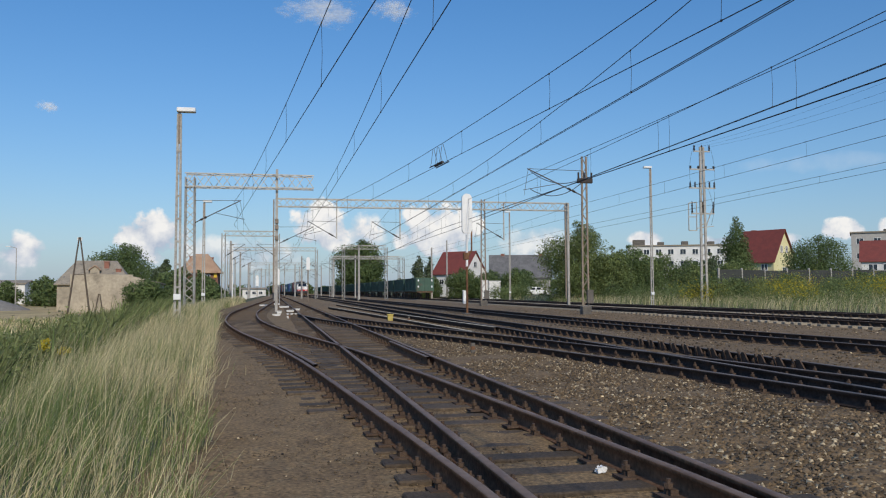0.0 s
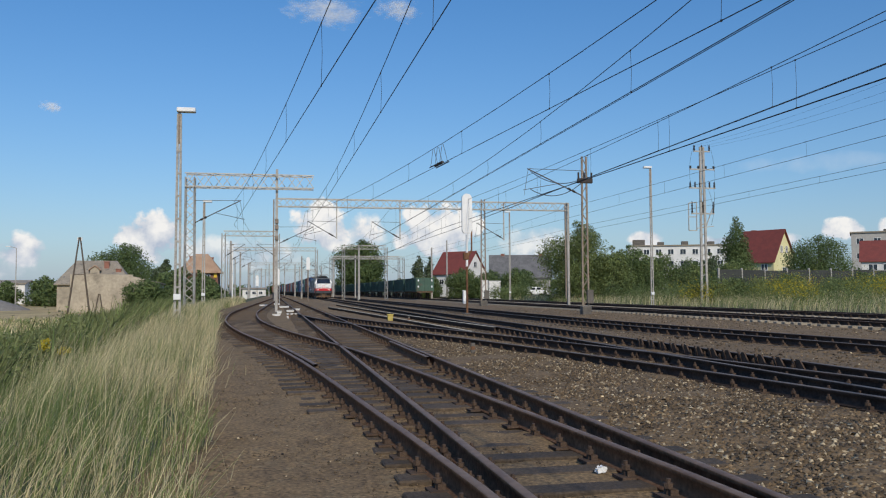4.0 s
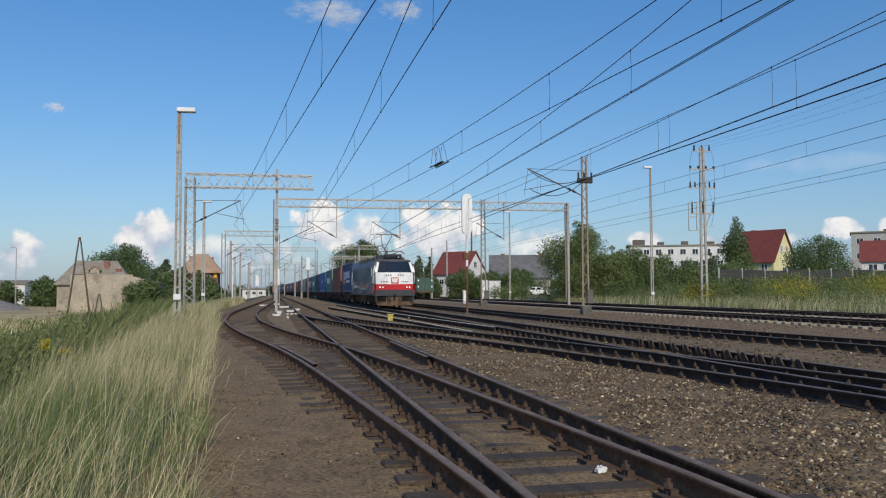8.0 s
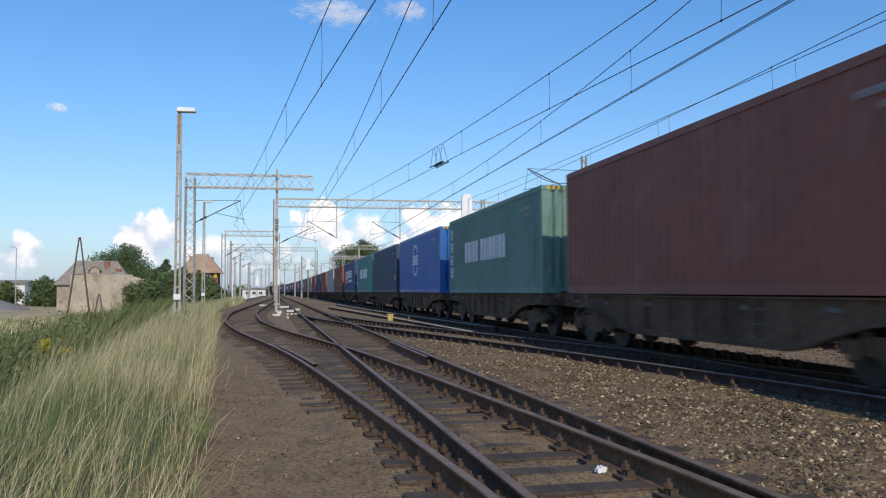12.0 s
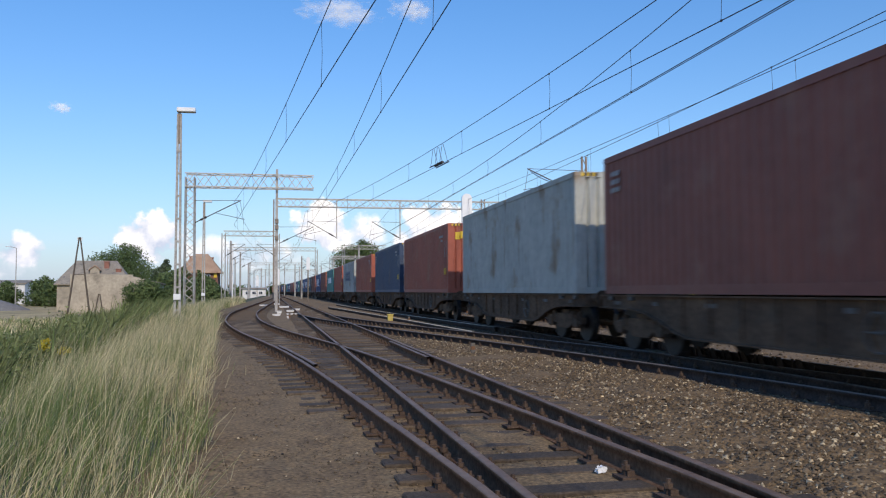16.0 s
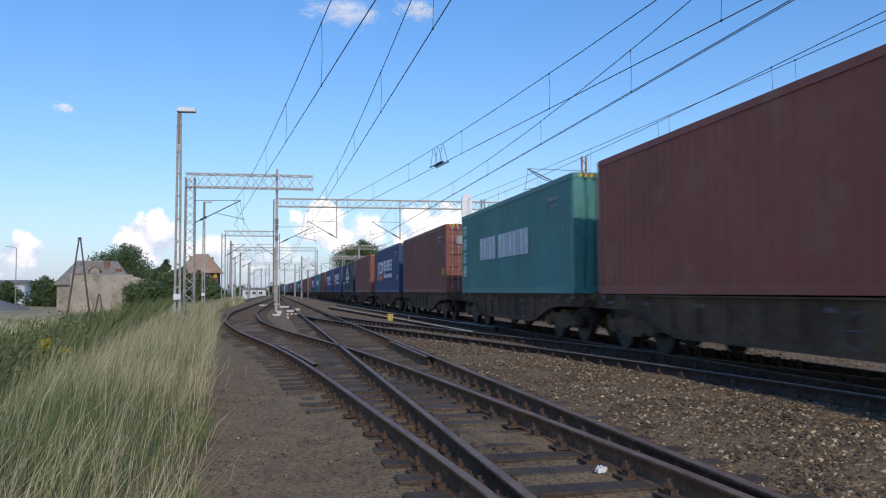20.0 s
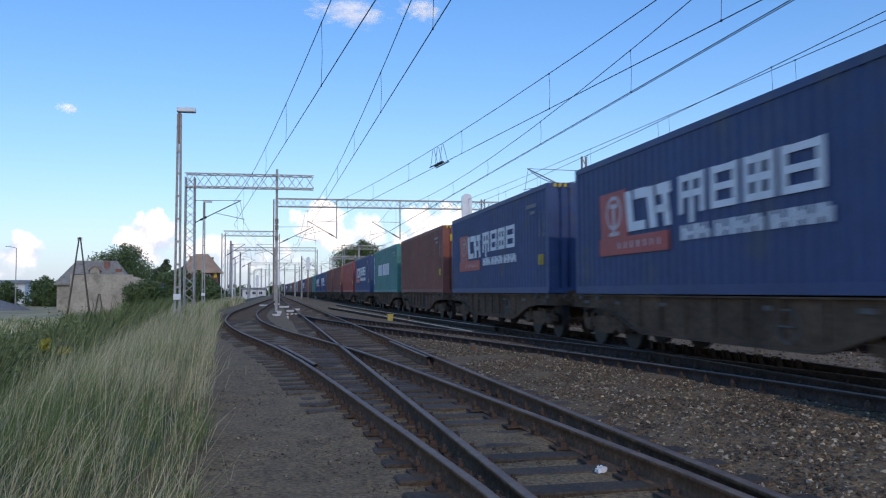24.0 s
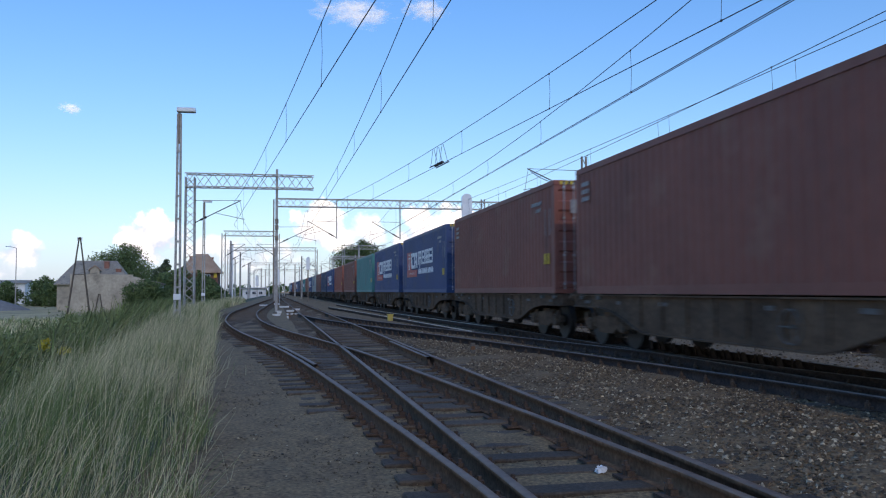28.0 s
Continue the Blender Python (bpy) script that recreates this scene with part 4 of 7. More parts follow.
        em = part("emblem", bm, M["loco_red"], cab, "red emblem panel")
        bm = bmesh.new()
        prism(bm, [(0.0, 1.78), (0.07, 1.86), (0.13, 1.8), (0.15, 1.9), (0.23, 1.88), (0.2, 1.99), (0.24, 2.14), (0.15, 2.17), (0.1, 2.08), (0.06, 2.13), (0.02, 2.18), (-0.05, 2.16), (-0.09, 2.08), (-0.15, 2.17), (-0.24, 2.14), (-0.2, 1.99), (-0.23, 1.88), (-0.15, 1.9), (-0.13, 1.8), (-0.07, 1.86)], "y", *sorted((e * 9.131, e * 9.136)))
        part("emblem_mark", bm, M["loco_white"], em, "white winged emblem shape")
        for s in (-1, 1):
            bm = bmesh.new()
            prism(bm, [(e * 8.25, 2.56), (e * 8.9, 2.56), (e * 8.72, 3.02), (e * 8.5, 2.9)], "x", *sorted((s * 1.34, s * 1.42)))
            bar(bm, (s * 1.31, e * 8.92, 2.55), (s * 1.15, e * 8.62, 3.3), 0.15, 0.06, (0, e, 0.4))
            part("corner_pillar", bm, M["loco_white"], cab, "white corner pillar")
            bm = bmesh.new()
            for k in range(5):
                box(bm, s * 0.5 + s * 0.11 * k - 0.025, s * 0.5 + s * 0.11 * k + 0.025, *sorted((e * 9.08, e * 9.14)), 1.86, 1.93)
                if k < 3:
                    box(bm, s * 0.28 + s * 0.16 * k - 0.03, s * 0.28 + s * 0.16 * k + 0.03, *sorted((e * 9.02, e * 9.075)), 2.3, 2.42)
            part("lettering", bm, M["loco_dark"], cab, "small dark lettering bars")["kind"] = "stuff"
            bm = bmesh.new()
            prism(bm, [(e * 7.25, 1.03), (e * 8.8, 1.03), (e * 8.86, 1.7), (e * 7.6, 1.7), (e * 7.35, 1.4)], "x", *sorted((s * 1.47, s * 1.499)))
            part("lower_corner", bm, M["loco_red" if e < 0 else "loco_silver"], cab, "red lower cab corner" if e < 0 else "silver lower cab corner")
            bm = bmesh.new()
            # cab side: white corner, window
            prism(bm, [(e * 7.5, 1.78), (e * 8.75, 1.78), (e * 8.72, 2.5), (e * 8.6, 2.85), (e * 8.15, 2.75), (e * 7.9, 2.2)], "x", s * 1.47, s * 1.497)
            part("cab_side", bm, M["loco_white"], cab, "white cab corner")
            bm = bmesh.new()
            prism(bm, [(e * 7.35, 2.25), (e * 7.85, 2.25), (e * 8.02, 2.95), (e * 7.35, 2.95)], "x", s * 1.48, s * 1.502)
            part("side_window", bm, M["screen"], cab)
            bm = bmesh.new()
            prism(bm, [(e * 6.55, 1.12), (e * 7.15, 1.12), (e * 7.15, 3.05), (e * 6.55, 3.05)], "x", s * 1.485, s * 1.5)
            part("cab_door", bm, M["loco_silver"], cab)
            bm = bmesh.new()
            for yy in (6.45, 7.25):
                rod(bm, (s * 1.54, e * yy, 1.1), (s * 1.54, e * yy, 2.3), 0.018, n=6)
            part("handrail", bm, M["bars"], cab)
            for dx, big in ((0.86, 0.056), (1.06, 0.06)):
                bm = bmesh.new()
                yy = 9.16 - 0.16 * (dx / 1.42) ** 3
                rod(bm, (s * dx, e * (yy - 0.06), 1.5), (s * dx, e * (yy + 0.015), 1.5), big, n=14)
                part("headlight", bm, M["lens"] if e < 0 else M["white"], cab, "lit round headlight" if e < 0 else "unlit round headlight")
            bm = bmesh.new()
            rod(bm, (s * 0.875, e * 9.05, 1.05), (s * 0.875, e * 9.6, 1.05), 0.12, 0.1, 12)
            box(bm, s * 0.875 - 0.3, s * 0.875 + 0.3, *sorted((e * 9.6, e * 9.64)), 0.88, 1.22, 0.015)
            part("buffer", bm, M["loco_dark"], g)
            bm = bmesh.new()
            box(bm, s * 1.2 - 0.12, s * 1.2 + 0.12, *sorted((e * 8.95, e * 9.05)), 0.35, 1.1)
            part("step", bm, M["loco_dark"], g)
        bm = bmesh.new()
        box(bm, -1.42, 1.42, *sorted((e * 8.6, e * 9.13)), 0.84, 1.32, 0.03)
        part("buffer_beam", bm, M["loco_dark"], g)
        bm = bmesh.new()
        prism(bm, [(-1.25, 0.2), (1.25, 0.2), (1.36, 0.5), (1.36, 0.84), (-1.36, 0.84), (-1.36, 0.5)], "y", e * 8.75, e * 9.05)
        part("snowplough", bm, M["wagon"], g, "dark steel snowplough")
        bm = bmesh.new()
        bar(bm, (0, e * 9.1, 1.0), (0, e * 9.55, 0.92), 0.12, 0.1)
        for x in (-0.55, -0.38, 0.38, 0.55):
            bar(bm, (x, e * 9.14, 0.98), (x * 0.8, e * 9.3, 0.45), 0.045)
        part("coupling", bm, M["loco_dark"], g)
    # side louvres, sill, wave stripe
    for s in (-1, 1):
        lv = None
        # shade between the slats, put in as a flat dark sheet behind them
        bm = bmesh.new()
        box(bm, *sorted((s * 1.488, s * 1.493)), -6.15, 6.65, 1.58, 3.0)
        panel = part("louvre_panel", bm, M["loco_dark"], g, "dark backing sheet, painted shade between the slats")
        for k in range(13):
            z = 1.62 + 0.105 * k
            bm = bmesh.new()
            prism(bm, [(s * 1.49, z), (s * 1.518, z - 0.01), (s * 1.49, z + 0.078)], "y", -6.1, 6.6)
            part("slat", bm, M["loco_silver"], panel)
        bm = bmesh.new()
        box(bm, *sorted((s * 1.38, s * 1.495)), -9.0, 9.0, 0.92, 1.02)
        part("sill", bm, M["loco_dark"], g)
        for nm, mt, dz, th, y0, y1 in (("red_wave", "loco_red", 0.0, 0.24, 3.4, 8.7), ("white_wave", "loco_white", -0.26, 0.22, 2.0, 8.7),
                                       ("red_wave", "loco_red", 0.0, 0.2, -6.4, 0.4), ("white_wave", "galv", -0.2, 0.16, -6.4, 4.0)):
            bm = bmesh.new()
            prev = None
            for k in range(41):
                y = y0 + (y1 - y0) * k / 40
                z = 1.74 + 0.75 * smoothstep((y - 5.6) / 3.2) ** 1.3 + 0.16 * math.sin((y - 1.0) * 0.5) * (y < 5.6) + dz
                h = th / 2 * min(1.0, 0.12 + 4 * (k / 40)) * (1.0 if y1 > 8 else min(1.0, 0.12 + 4 * (1 - k / 40)))
                cur = [bm.verts.new((s * (1.532 if y < 6.7 else 1.507 - 0.012 * max(0.0, y - 7.4)), y, z + t)) for t in (-h, h)]
                if prev:
                    bm.faces.new((prev[0], prev[1], cur[1], cur[0]))
                prev = cur
            part(nm, bm, M[mt], g, "sweeping stripe")
        bm = bmesh.new()
        for k in range(9):
            box(bm, *sorted((s * 1.53, s * 1.538)), -3.6 + 0.5 * k, -3.5 + 0.5 * k, 2.3, 2.8)
        for k in range(7):
            box(bm, *sorted((s * 1.53, s * 1.538)), -2.6 + 0.45 * k, -2.5 + 0.45 * k, 1.6, 2.0)
        for k in range(14):
            box(bm, *sorted((s * 1.493, s * 1.499)), -0.9 + 0.2 * k, -0.76 + 0.2 * k, 1.14, 1.24)
        part("lettering", bm, M["galv"], g, "faded pale lettering bars")["kind"] = "stuff"
    # roof gear
    for y in np.linspace(-6.9, 6.9, 7):
        bm = bmesh.new()
        box(bm, -0.9, 0.9, y - 0.85, y + 0.85, 3.50, 3.66, 0.02)
        for q in range(4):
            rod(bm, (-0.8 + 0.5 * q, y - 0.7, 3.66), (-0.8 + 0.5 * q, y - 0.7, 3.66 + 0.1 + 0.12 * ((q + int(y)) % 3)), 0.07, 0.05, 8)
        box(bm, -0.85, -0.45, y - 0.3, y + 0.5, 3.66, 3.86, 0.03)
        part("roof_hatch", bm, M["loco_dark"], g)
    bm = bmesh.new()
    for y in (-5.6, -2.6, 0.5, 2.8, 5.4):
        for x in (-0.55, 0.55):
            rod(bm, (x, y, 3.56), (x, y, 3.88), 0.1, 0.07, 8)
    for x in (-0.55, 0.55):
        rod(bm, (x, -5.6, 3.88), (x, 5.4, 3.88), 0.035, n=6)
    part("roof_insulator", bm, M["black"], g)

    def pantograph(y0, up):
        p = empty("pantograph"); p.parent = g; p.matrix_basis = pose(0, y0, 3.84)
        bm = bmesh.new()
        for a, b in (((-0.6, -1.0, 0), (0.6, -1.0, 0)), ((-0.6, 1.0, 0), (0.6, 1.0, 0)), ((-0.5, -1.0, 0), (-0.5, 1.0, 0)), ((0.5, -1.0, 0), (0.5, 1.0, 0))):
            bar(bm, a, b, 0.11)
        for x in (-0.55, 0.55):
            for y in (-0.95, 0.95):
                rod(bm, (x, y, -0.28), (x, y, 0), 0.09, n=8)
        part("base_frame", bm, M["black"], p)
        hz = 1.63 if up else 0.2
        kn = (0, 1.25, hz * 0.48 if up else 0.12)
        bm = bmesh.new()
        rod(bm, (0, -0.85, 0.05), kn, 0.045, n=6)
        part("lower_arm", bm, M["black"], p)
        bm = bmesh.new()
        for s in (-1, 1):
            rod(bm, (s * 0.12, kn[1], kn[2]), (s * 0.42, -0.2, hz), 0.028, n=6)
        rod(bm, (-0.12, kn[1], kn[2]), (0.12, kn[1], kn[2]), 0.03, n=6)
        part("upper_arm", bm, M["black"], p)
        bm = bmesh.new()
        for dy in (-0.2, 0.2):
            pr = [(-0.97, -0.22), (-0.75, 0.0), (0.75, 0.0), (0.97, -0.22)]
            for a, b in zip(pr[:-1], pr[1:]):
                rod(bm, (a[0], -0.2 + dy, hz + 0.1 + a[1]), (b[0], -0.2 + dy, hz + 0.1 + b[1]), 0.025, n=6)
        for s in (-1, 1):
            bar(bm, (s * 0.45, -0.4, hz + 0.08), (s * 0.45, 0.0, hz + 0.08), 0.04)
        part("collector_head", bm, M["oldsteel"], p)
    pantograph(-7.1, False)
    pantograph(-4.4, True)
    pantograph(4.6, False)
    pantograph(7.0, False)
    # bogies
    for e in (-1, 1):
        bg = empty("bogie"); bg.parent = g; bg.matrix_basis = pose(0, e * 4.95, 0)
        for s in (-1, 1):
            bm = bmesh.new()
            prism(bm, [(-2.1, 0.6), (-2.1, 0.85), (2.1, 0.85), (2.1, 0.6), (1.9, 0.5), (0.7, 0.5), (0.5, 0.38), (-0.5, 0.38), (-0.7, 0.5), (-1.9, 0.5)], "x", s * 1.12 - 0.08, s * 1.12 + 0.08)
            for a in (-1.45, 1.45):
                box(bm, s * 1.2 - 0.1, s * 1.2 + 0.1, a - 0.2, a + 0.2, 0.45, 0.8, 0.03)
            for a in (-0.4, 0.4):
                rod(bm, (s * 1.22, a, 0.5), (s * 1.22, a, 0.95), 0.13, n=10)
            part("bogie_frame", bm, M["wagon"], bg)
            for a in (-1.45, 1.45):
                bm = bmesh.new()
                rod(bm, (s * 0.69, a, 0.625), (s * 0.82, a, 0.625), 0.625, n=26)
                rod(bm, (s * 0.665, a, 0.625), (s * 0.69, a, 0.625), 0.655, n=26)
                rod(bm, (s * 0.81, a, 0.625), (s * 0.87, a, 0.625), 0.2, n=14)
                part("wheel", bm, M["wheel"], bg)
        bm = bmesh.new()
        box(bm, -1.0, 1.0, -2.0, 2.0, 0.45, 0.8)
        part("traction_motor", bm, M["wagon"], bg)
    bm = bmesh.new()
    box(bm, -1.35, 1.35, -2.2, 2.2, 0.35, 0.95, 0.05)
    part("transformer", bm, M["wagon"], g)
    return g


engine = build_engine()
TRAIN.append((engine, LOCO_FRONT + 9.2, 0.0))


# ---- masts, gantries, lamps, signals ----
def lattice(bm, p0, p1, w0, w1, n, leg=0.06, web=0.035, axis=(1, 0, 0)):
    """a square lattice column or girder from p0 to p1"""
    p0, p1 = Vector(p0), Vector(p1)
    d = (p1 - p0).normalized()
    a = Vector(axis)
    b = d.cross(a).normalized()
    cor = [(1, 1), (1, -1), (-1, -1), (-1, 1)]

    def at(t, c):
        w = w0 + (w1 - w0) * t
        return p0 + (p1 - p0) * t + a * c[0] * w / 2 + b * c[1] * w / 2
    for c in cor:
        bar(bm, at(0, c), at(1, c), leg)
    for k in range(n):
        t0, t1 = k / n, (k + 1) / n
        for i in range(4):
            c0, c1 = (cor[i], cor[(i + 1) % 4])
            if k % 2:
                c0, c1 = c1, c0
            bar(bm, at(t0, c0), at(t1, c1), web)


def gz(x, y):
    return ground_z(x, y)


def street_lamp_post(x, y, h, arm, label):
    g = empty("yard_lamp", pose(x, y, gz(x, y)), label, "lamp", "yard lamps")
    bm = bmesh.new()
    lean = 0.012
    for s in (-1, 1):
        bar(bm, (s * 0.10, 0, -0.3), (s * 0.05, 0, h), 0.06, 0.09)
    for k in range(int(h / 0.9)):
        box(bm, -0.1, 0.1, -0.04, 0.04, 0.6 + k * 0.9, 0.68 + k * 0.9)
    part("pole", bm, M["concrete"], g)
    bm = bmesh.new()
    rod(bm, (0, 0, h - 1.2), (0, 0, h + 0.1), 0.05)
    part("mast_head", bm, M["oldsteel"], g)
    bm = bmesh.new()
    box(bm, *sorted((-0.1 * arm, 0.62 * arm)), -0.16, 0.16, h + 0.06, h + 0.24, 0.03)
    part("lantern", bm, M["white"], g, "white lamp housing")
    bm = bmesh.new()
    box(bm, -0.14, 0.14, -0.14, -0.06, 1.05, 1.28, 0.01)
    part("switch_box", bm, M["white"], g, "pale switch box")
    return g


M["arm"] = mat("dark_bracket_steel", (0.10, 0.09, 0.08), (0.07, 0.063, 0.057), 0.7, 3)


def cantilever(parent, x, z, reach, sgn=1):
    """a bracket arm that holds the wires: sloping tube, tie, registration arm. From the mast at x towards x + reach"""
    bm = bmesh.new()
    t = x + reach
    rod(bm, (x, 0, z - 1.4), (t, 0, z + 0.1), 0.035, n=6)
    rod(bm, (x, 0, z + 0.05), (t - 0.1 * sgn, 0, z + 0.1), 0.018, n=6)
    rod(bm, (x + reach * 0.45, 0, z - 0.75), (t + 0.25 * sgn, 0, z - 1.15), 0.02, n=6)
    rod(bm, (t - 0.05 * sgn, 0, z + 0.05), (t + 0.2 * sgn, 0, z - 1.45), 0.012, n=5)
    part("bracket_arm", bm, M["arm"], parent, "tubular bracket arm")
    bm = bmesh.new()
    for f in (0.12, 0.2):
        q = Vector((x, 0, z - 1.4)).lerp(Vector((t, 0, z + 0.1)), f)
        rod(bm, q, q + Vector((0.16 * sgn, 0, 0.09)), 0.07, n=8)
    part("insulator", bm, M["wheel"], parent, "brown ribbed insulator")


def girder(parent, x0, x1, z, n, drops=(), w=0.55):
    bm = bmesh.new()
    lattice(bm, (x0, 0, z), (x1, 0, z), w, w, n, 0.07, 0.04, (0, 1, 0))
    part("girder", bm, M["galv"], parent, "galvanised lattice girder")
    for x, d in drops:
        bm = bmesh.new()
        bar(bm, (x, 0, z + 0.3), (x, 0, z - d), 0.1)
        part("drop_post", bm, M["galv"], parent)
        cantilever(parent, x, z - d + 1.5, -2.6, -1)


M["footing"] = mat("old_footing", (0.15, 0.135, 0.115), (0.10, 0.09, 0.078), 0.95, 2, bump=0.004)


def build_gantries():
    # nearest gantry: lattice mast on the left, box girder with a free end
    y = 55.0
    xl = -5.9
    g = empty("wire_gantry", pose(0, y, 0), "galvanised lattice gantry with a free girder end over two tracks", "gantry", "gantries over the tracks")
    bm = bmesh.new()
    lattice(bm, (xl, 0, gz(xl, y) - 0.3), (xl, 0, 8.65), 0.62, 0.55, 17, 0.075, 0.04)
    part("lattice_mast", bm, M["galv"], g, "galvanised lattice mast")
    girder(g, xl - 0.3, 2.0, 8.45, 14, (), 0.85)
    bm = bmesh.new()
    bar(bm, (-0.4, 0, -0.3), (-0.4, 0, 9.3), 0.16, 0.16)
    part("post", bm, M["concrete"], g)
    bm = bmesh.new()
    box(bm, -0.62, -0.18, -0.25, 0.25, -0.3, -0.1, 0.03)
    part("footing", bm, M["footing"], g)
    cantilever(g, xl + 0.3, 7.1, 2.9)
    bm = bmesh.new()
    for z in (4.6, 5.3, 5.7):
        box(bm, -0.52, -0.28, -0.2, -0.06, z, z + 0.3, 0.02)
    part("switch_gear", bm, M["oldsteel"], g)
    # the long gantry across all the tracks
    y = 74.0
    g = empty("wire_gantry", pose(0, y, 0), "long galvanised lattice gantry across all the tracks", "gantry", "gantries over the tracks")
    for x in (-0.55, 26.6):
        bm = bmesh.new()
        bar(bm, (x, 0, -0.4), (x, 0, 9.5), 0.22, 0.22)
        part("post", bm, M["concrete"], g, "grey concrete post")
        bm = bmesh.new()
        bar(bm, (x - 0.25, 0, 0.5), (x - 0.25, 0, 9.4), 0.12)
        part("ladder", bm, M["oldsteel"], g)
    girder(g, -0.6, 26.6, 9.12, 44, ((4.75, 3.2), (10.5, 3.2), (20.3, 3.2)), 0.7)
    cantilever(g, -0.3, 6.9, 3.0)
    # farther gantries on the yard
    for k, (y, x0, x1, z) in enumerate(((104, -7.15, -0.6, 8.4), (150, -9.4, 6.0, 8.8), (185, 10.5, 26.0, 8.8), (138, 10.0, 17.2, 8.6), (230, -9, 9, 8.8), (300, -10, 12, 8.8), (205, 12.5, 30, 9.5))):
        g = empty("wire_gantry", pose(0, y, 0), "far galvanised lattice gantry over the yard tracks", "gantry", "gantries over the tracks")
        for x in (x0, x1):
            bm = bmesh.new()
            lattice(bm, (x, 0, gz(x, y) - 0.3), (x, 0, z), 0.45, 0.4, 10, 0.07, 0.04)
            part("lattice_mast", bm, M["galv"], g)
        bm = bmesh.new()
        lattice(bm, (x0, 0, z), (x1, 0, z), 0.6, 0.6, max(6, int((x1 - x0) / 0.8)), 0.08, 0.05, (0, 1, 0))
        part("girder", bm, M["galv"], g)
        cantilever(g, x0 + 0.2, 7.0, 2.4)
        cantilever(g, x1 - 0.2, 7.0, -2.4, -1)


def lattice_mast(x, y, h, reach, w=0.36):
    g = empty("catenary_mast", pose(x, y, 0), "rusty lattice catenary mast with a bracket arm", "mast", "catenary masts")
    bm = bmesh.new()
    for s in (-1, 1):
        bar(bm, (s * w / 2, 0, -0.3), (s * w * 0.36, 0, h), w * 0.22, 0.1)
    for k in range(int(h / 0.55)):
        z = 0.3 + k * 0.55
        if z < h - 0.3:
            s = 1 if k % 2 else -1
            bar(bm, (s * w * 0.45, 0, z), (-s * w * 0.45, 0, z + 0.5), 0.035, 0.05)
    part("lattice_post", bm, M["oldsteel"], g)
    bm = bmesh.new()
    box(bm, -w * 0.75, w * 0.75, -0.25, 0.25, -0.35, 0.3, 0.03)
    part("footing", bm, M["footing"], g)
    bm = bmesh.new()
    box(bm, w * 0.1, w * 1.15, -0.22, -0.06, 0.45, 1.25, 0.02)
    part("switch_box", bm, M["footing"], g, "dark grey switch box")
    if reach:
        cantilever(g, -w / 2 if reach < 0 else w / 2, h - 0.9, reach, -1 if reach < 0 else 1)
        bm = bmesh.new()
        box(bm, -0.42, 0.5, -0.1, 0.1, h - 1.58, h - 1.3, 0.02)
        for x1 in (-0.35, 0.0, 0.45):
            rod(bm, (x1, 0, h - 1.3), (x1, 0, h - 0.95), 0.06, n=8)
        part("switch_gear", bm, M["wheel"], g, "dark switch gear with insulators")
        for z0, z1, drop in ((h - 0.95, h - 1.35, 0.45), (h - 2.0, h - 1.6, 0.55)):
            bm = bmesh.new()
            a, b = Vector((reach, 0, z0)), Vector((-0.2, 0, z1))
            tube(bm, [a.lerp(b, k / 10) - Vector((0, 0, drop * 4 * k / 10 * (1 - k / 10))) for k in range(11)], 0.022)
            part("jumper_cable", bm, M["wire"], g, "sagging jumper cable")
    return g


def build_signal():
    """a colour-light signal seen from behind: white rounded back board on a white and rust-red tubular post"""
    x, y = 11.06, 48.9
    g = empty("railway_signal", pose(x, y, -0.19), "white-backed railway signal on a rust-red tubular post", "signal")
    bm = bmesh.new()
    w, z0, z1 = 0.31, 4.93, 7.36
    out = [(-w, z0 + 0.2), (-w * 0.7, z0), (w * 0.7, z0), (w, z0 + 0.2)]
    out += [(w * math.cos(a), z1 - w + w * math.sin(a)) for a in np.linspace(0, math.pi, 12)]
    prism(bm, out, "y", -0.16, 0.05)
    part("back_board", bm, M["white"], g, "white rounded back board")
    for x0, zz0, zz1, r, mt, nm in ((0, 0, 2.9, 0.07, "rail", "lower_post"), (0, 2.9, 4.85, 0.075, "white", "upper_post"), (0.3, 3.9, 6.4, 0.05, "rail", "cable_tube")):
        bm = bmesh.new()
        rod(bm, (x0, -0.02, zz0), (x0, -0.02, zz1), r, n=10)
        if nm == "cable_tube":
            rod(bm, (x0, -0.02, zz0), (0, -0.02, zz0 - 0.5), r, n=10)
        part(nm, bm, M[mt] if mt in M else M["oldsteel"], g)
    bm = bmesh.new()
    box(bm, -0.22, 0.12, -0.12, 0.1, 3.3, 3.75, 0.02)
    part("junction_box", bm, M["rail"], g, "rust-red junction box")
    bm = bmesh.new()
    box(bm, -0.25, 0.25, -0.22, 0.22, -0.15, 0.06, 0.03)
    part("footing", bm, M["footing"], g)
    return g


def far_signal(x, y, top, label, w=0.33):
    g = empty("railway_signal", pose(x, y, gz(x, y)), label, "signal", "far signals")
    h = top - gz(x, y)
    bm = bmesh.new()
    z0, z1 = h - 7 * w, h
    out = [(-w, z0), (w, z0)] + [(w * math.cos(a), z1 - w + w * math.sin(a)) for a in np.linspace(0, math.pi, 10)]
    prism(bm, out, "y", -0.12, 0.05)
    part("back_board", bm, M["white"], g, "white rounded back board")
    bm = bmesh.new()
    rod(bm, (0, 0, -0.2), (0, 0, h - 6.6 * w), 0.07)
    part("post", bm, M["oldsteel"], g)
    return g


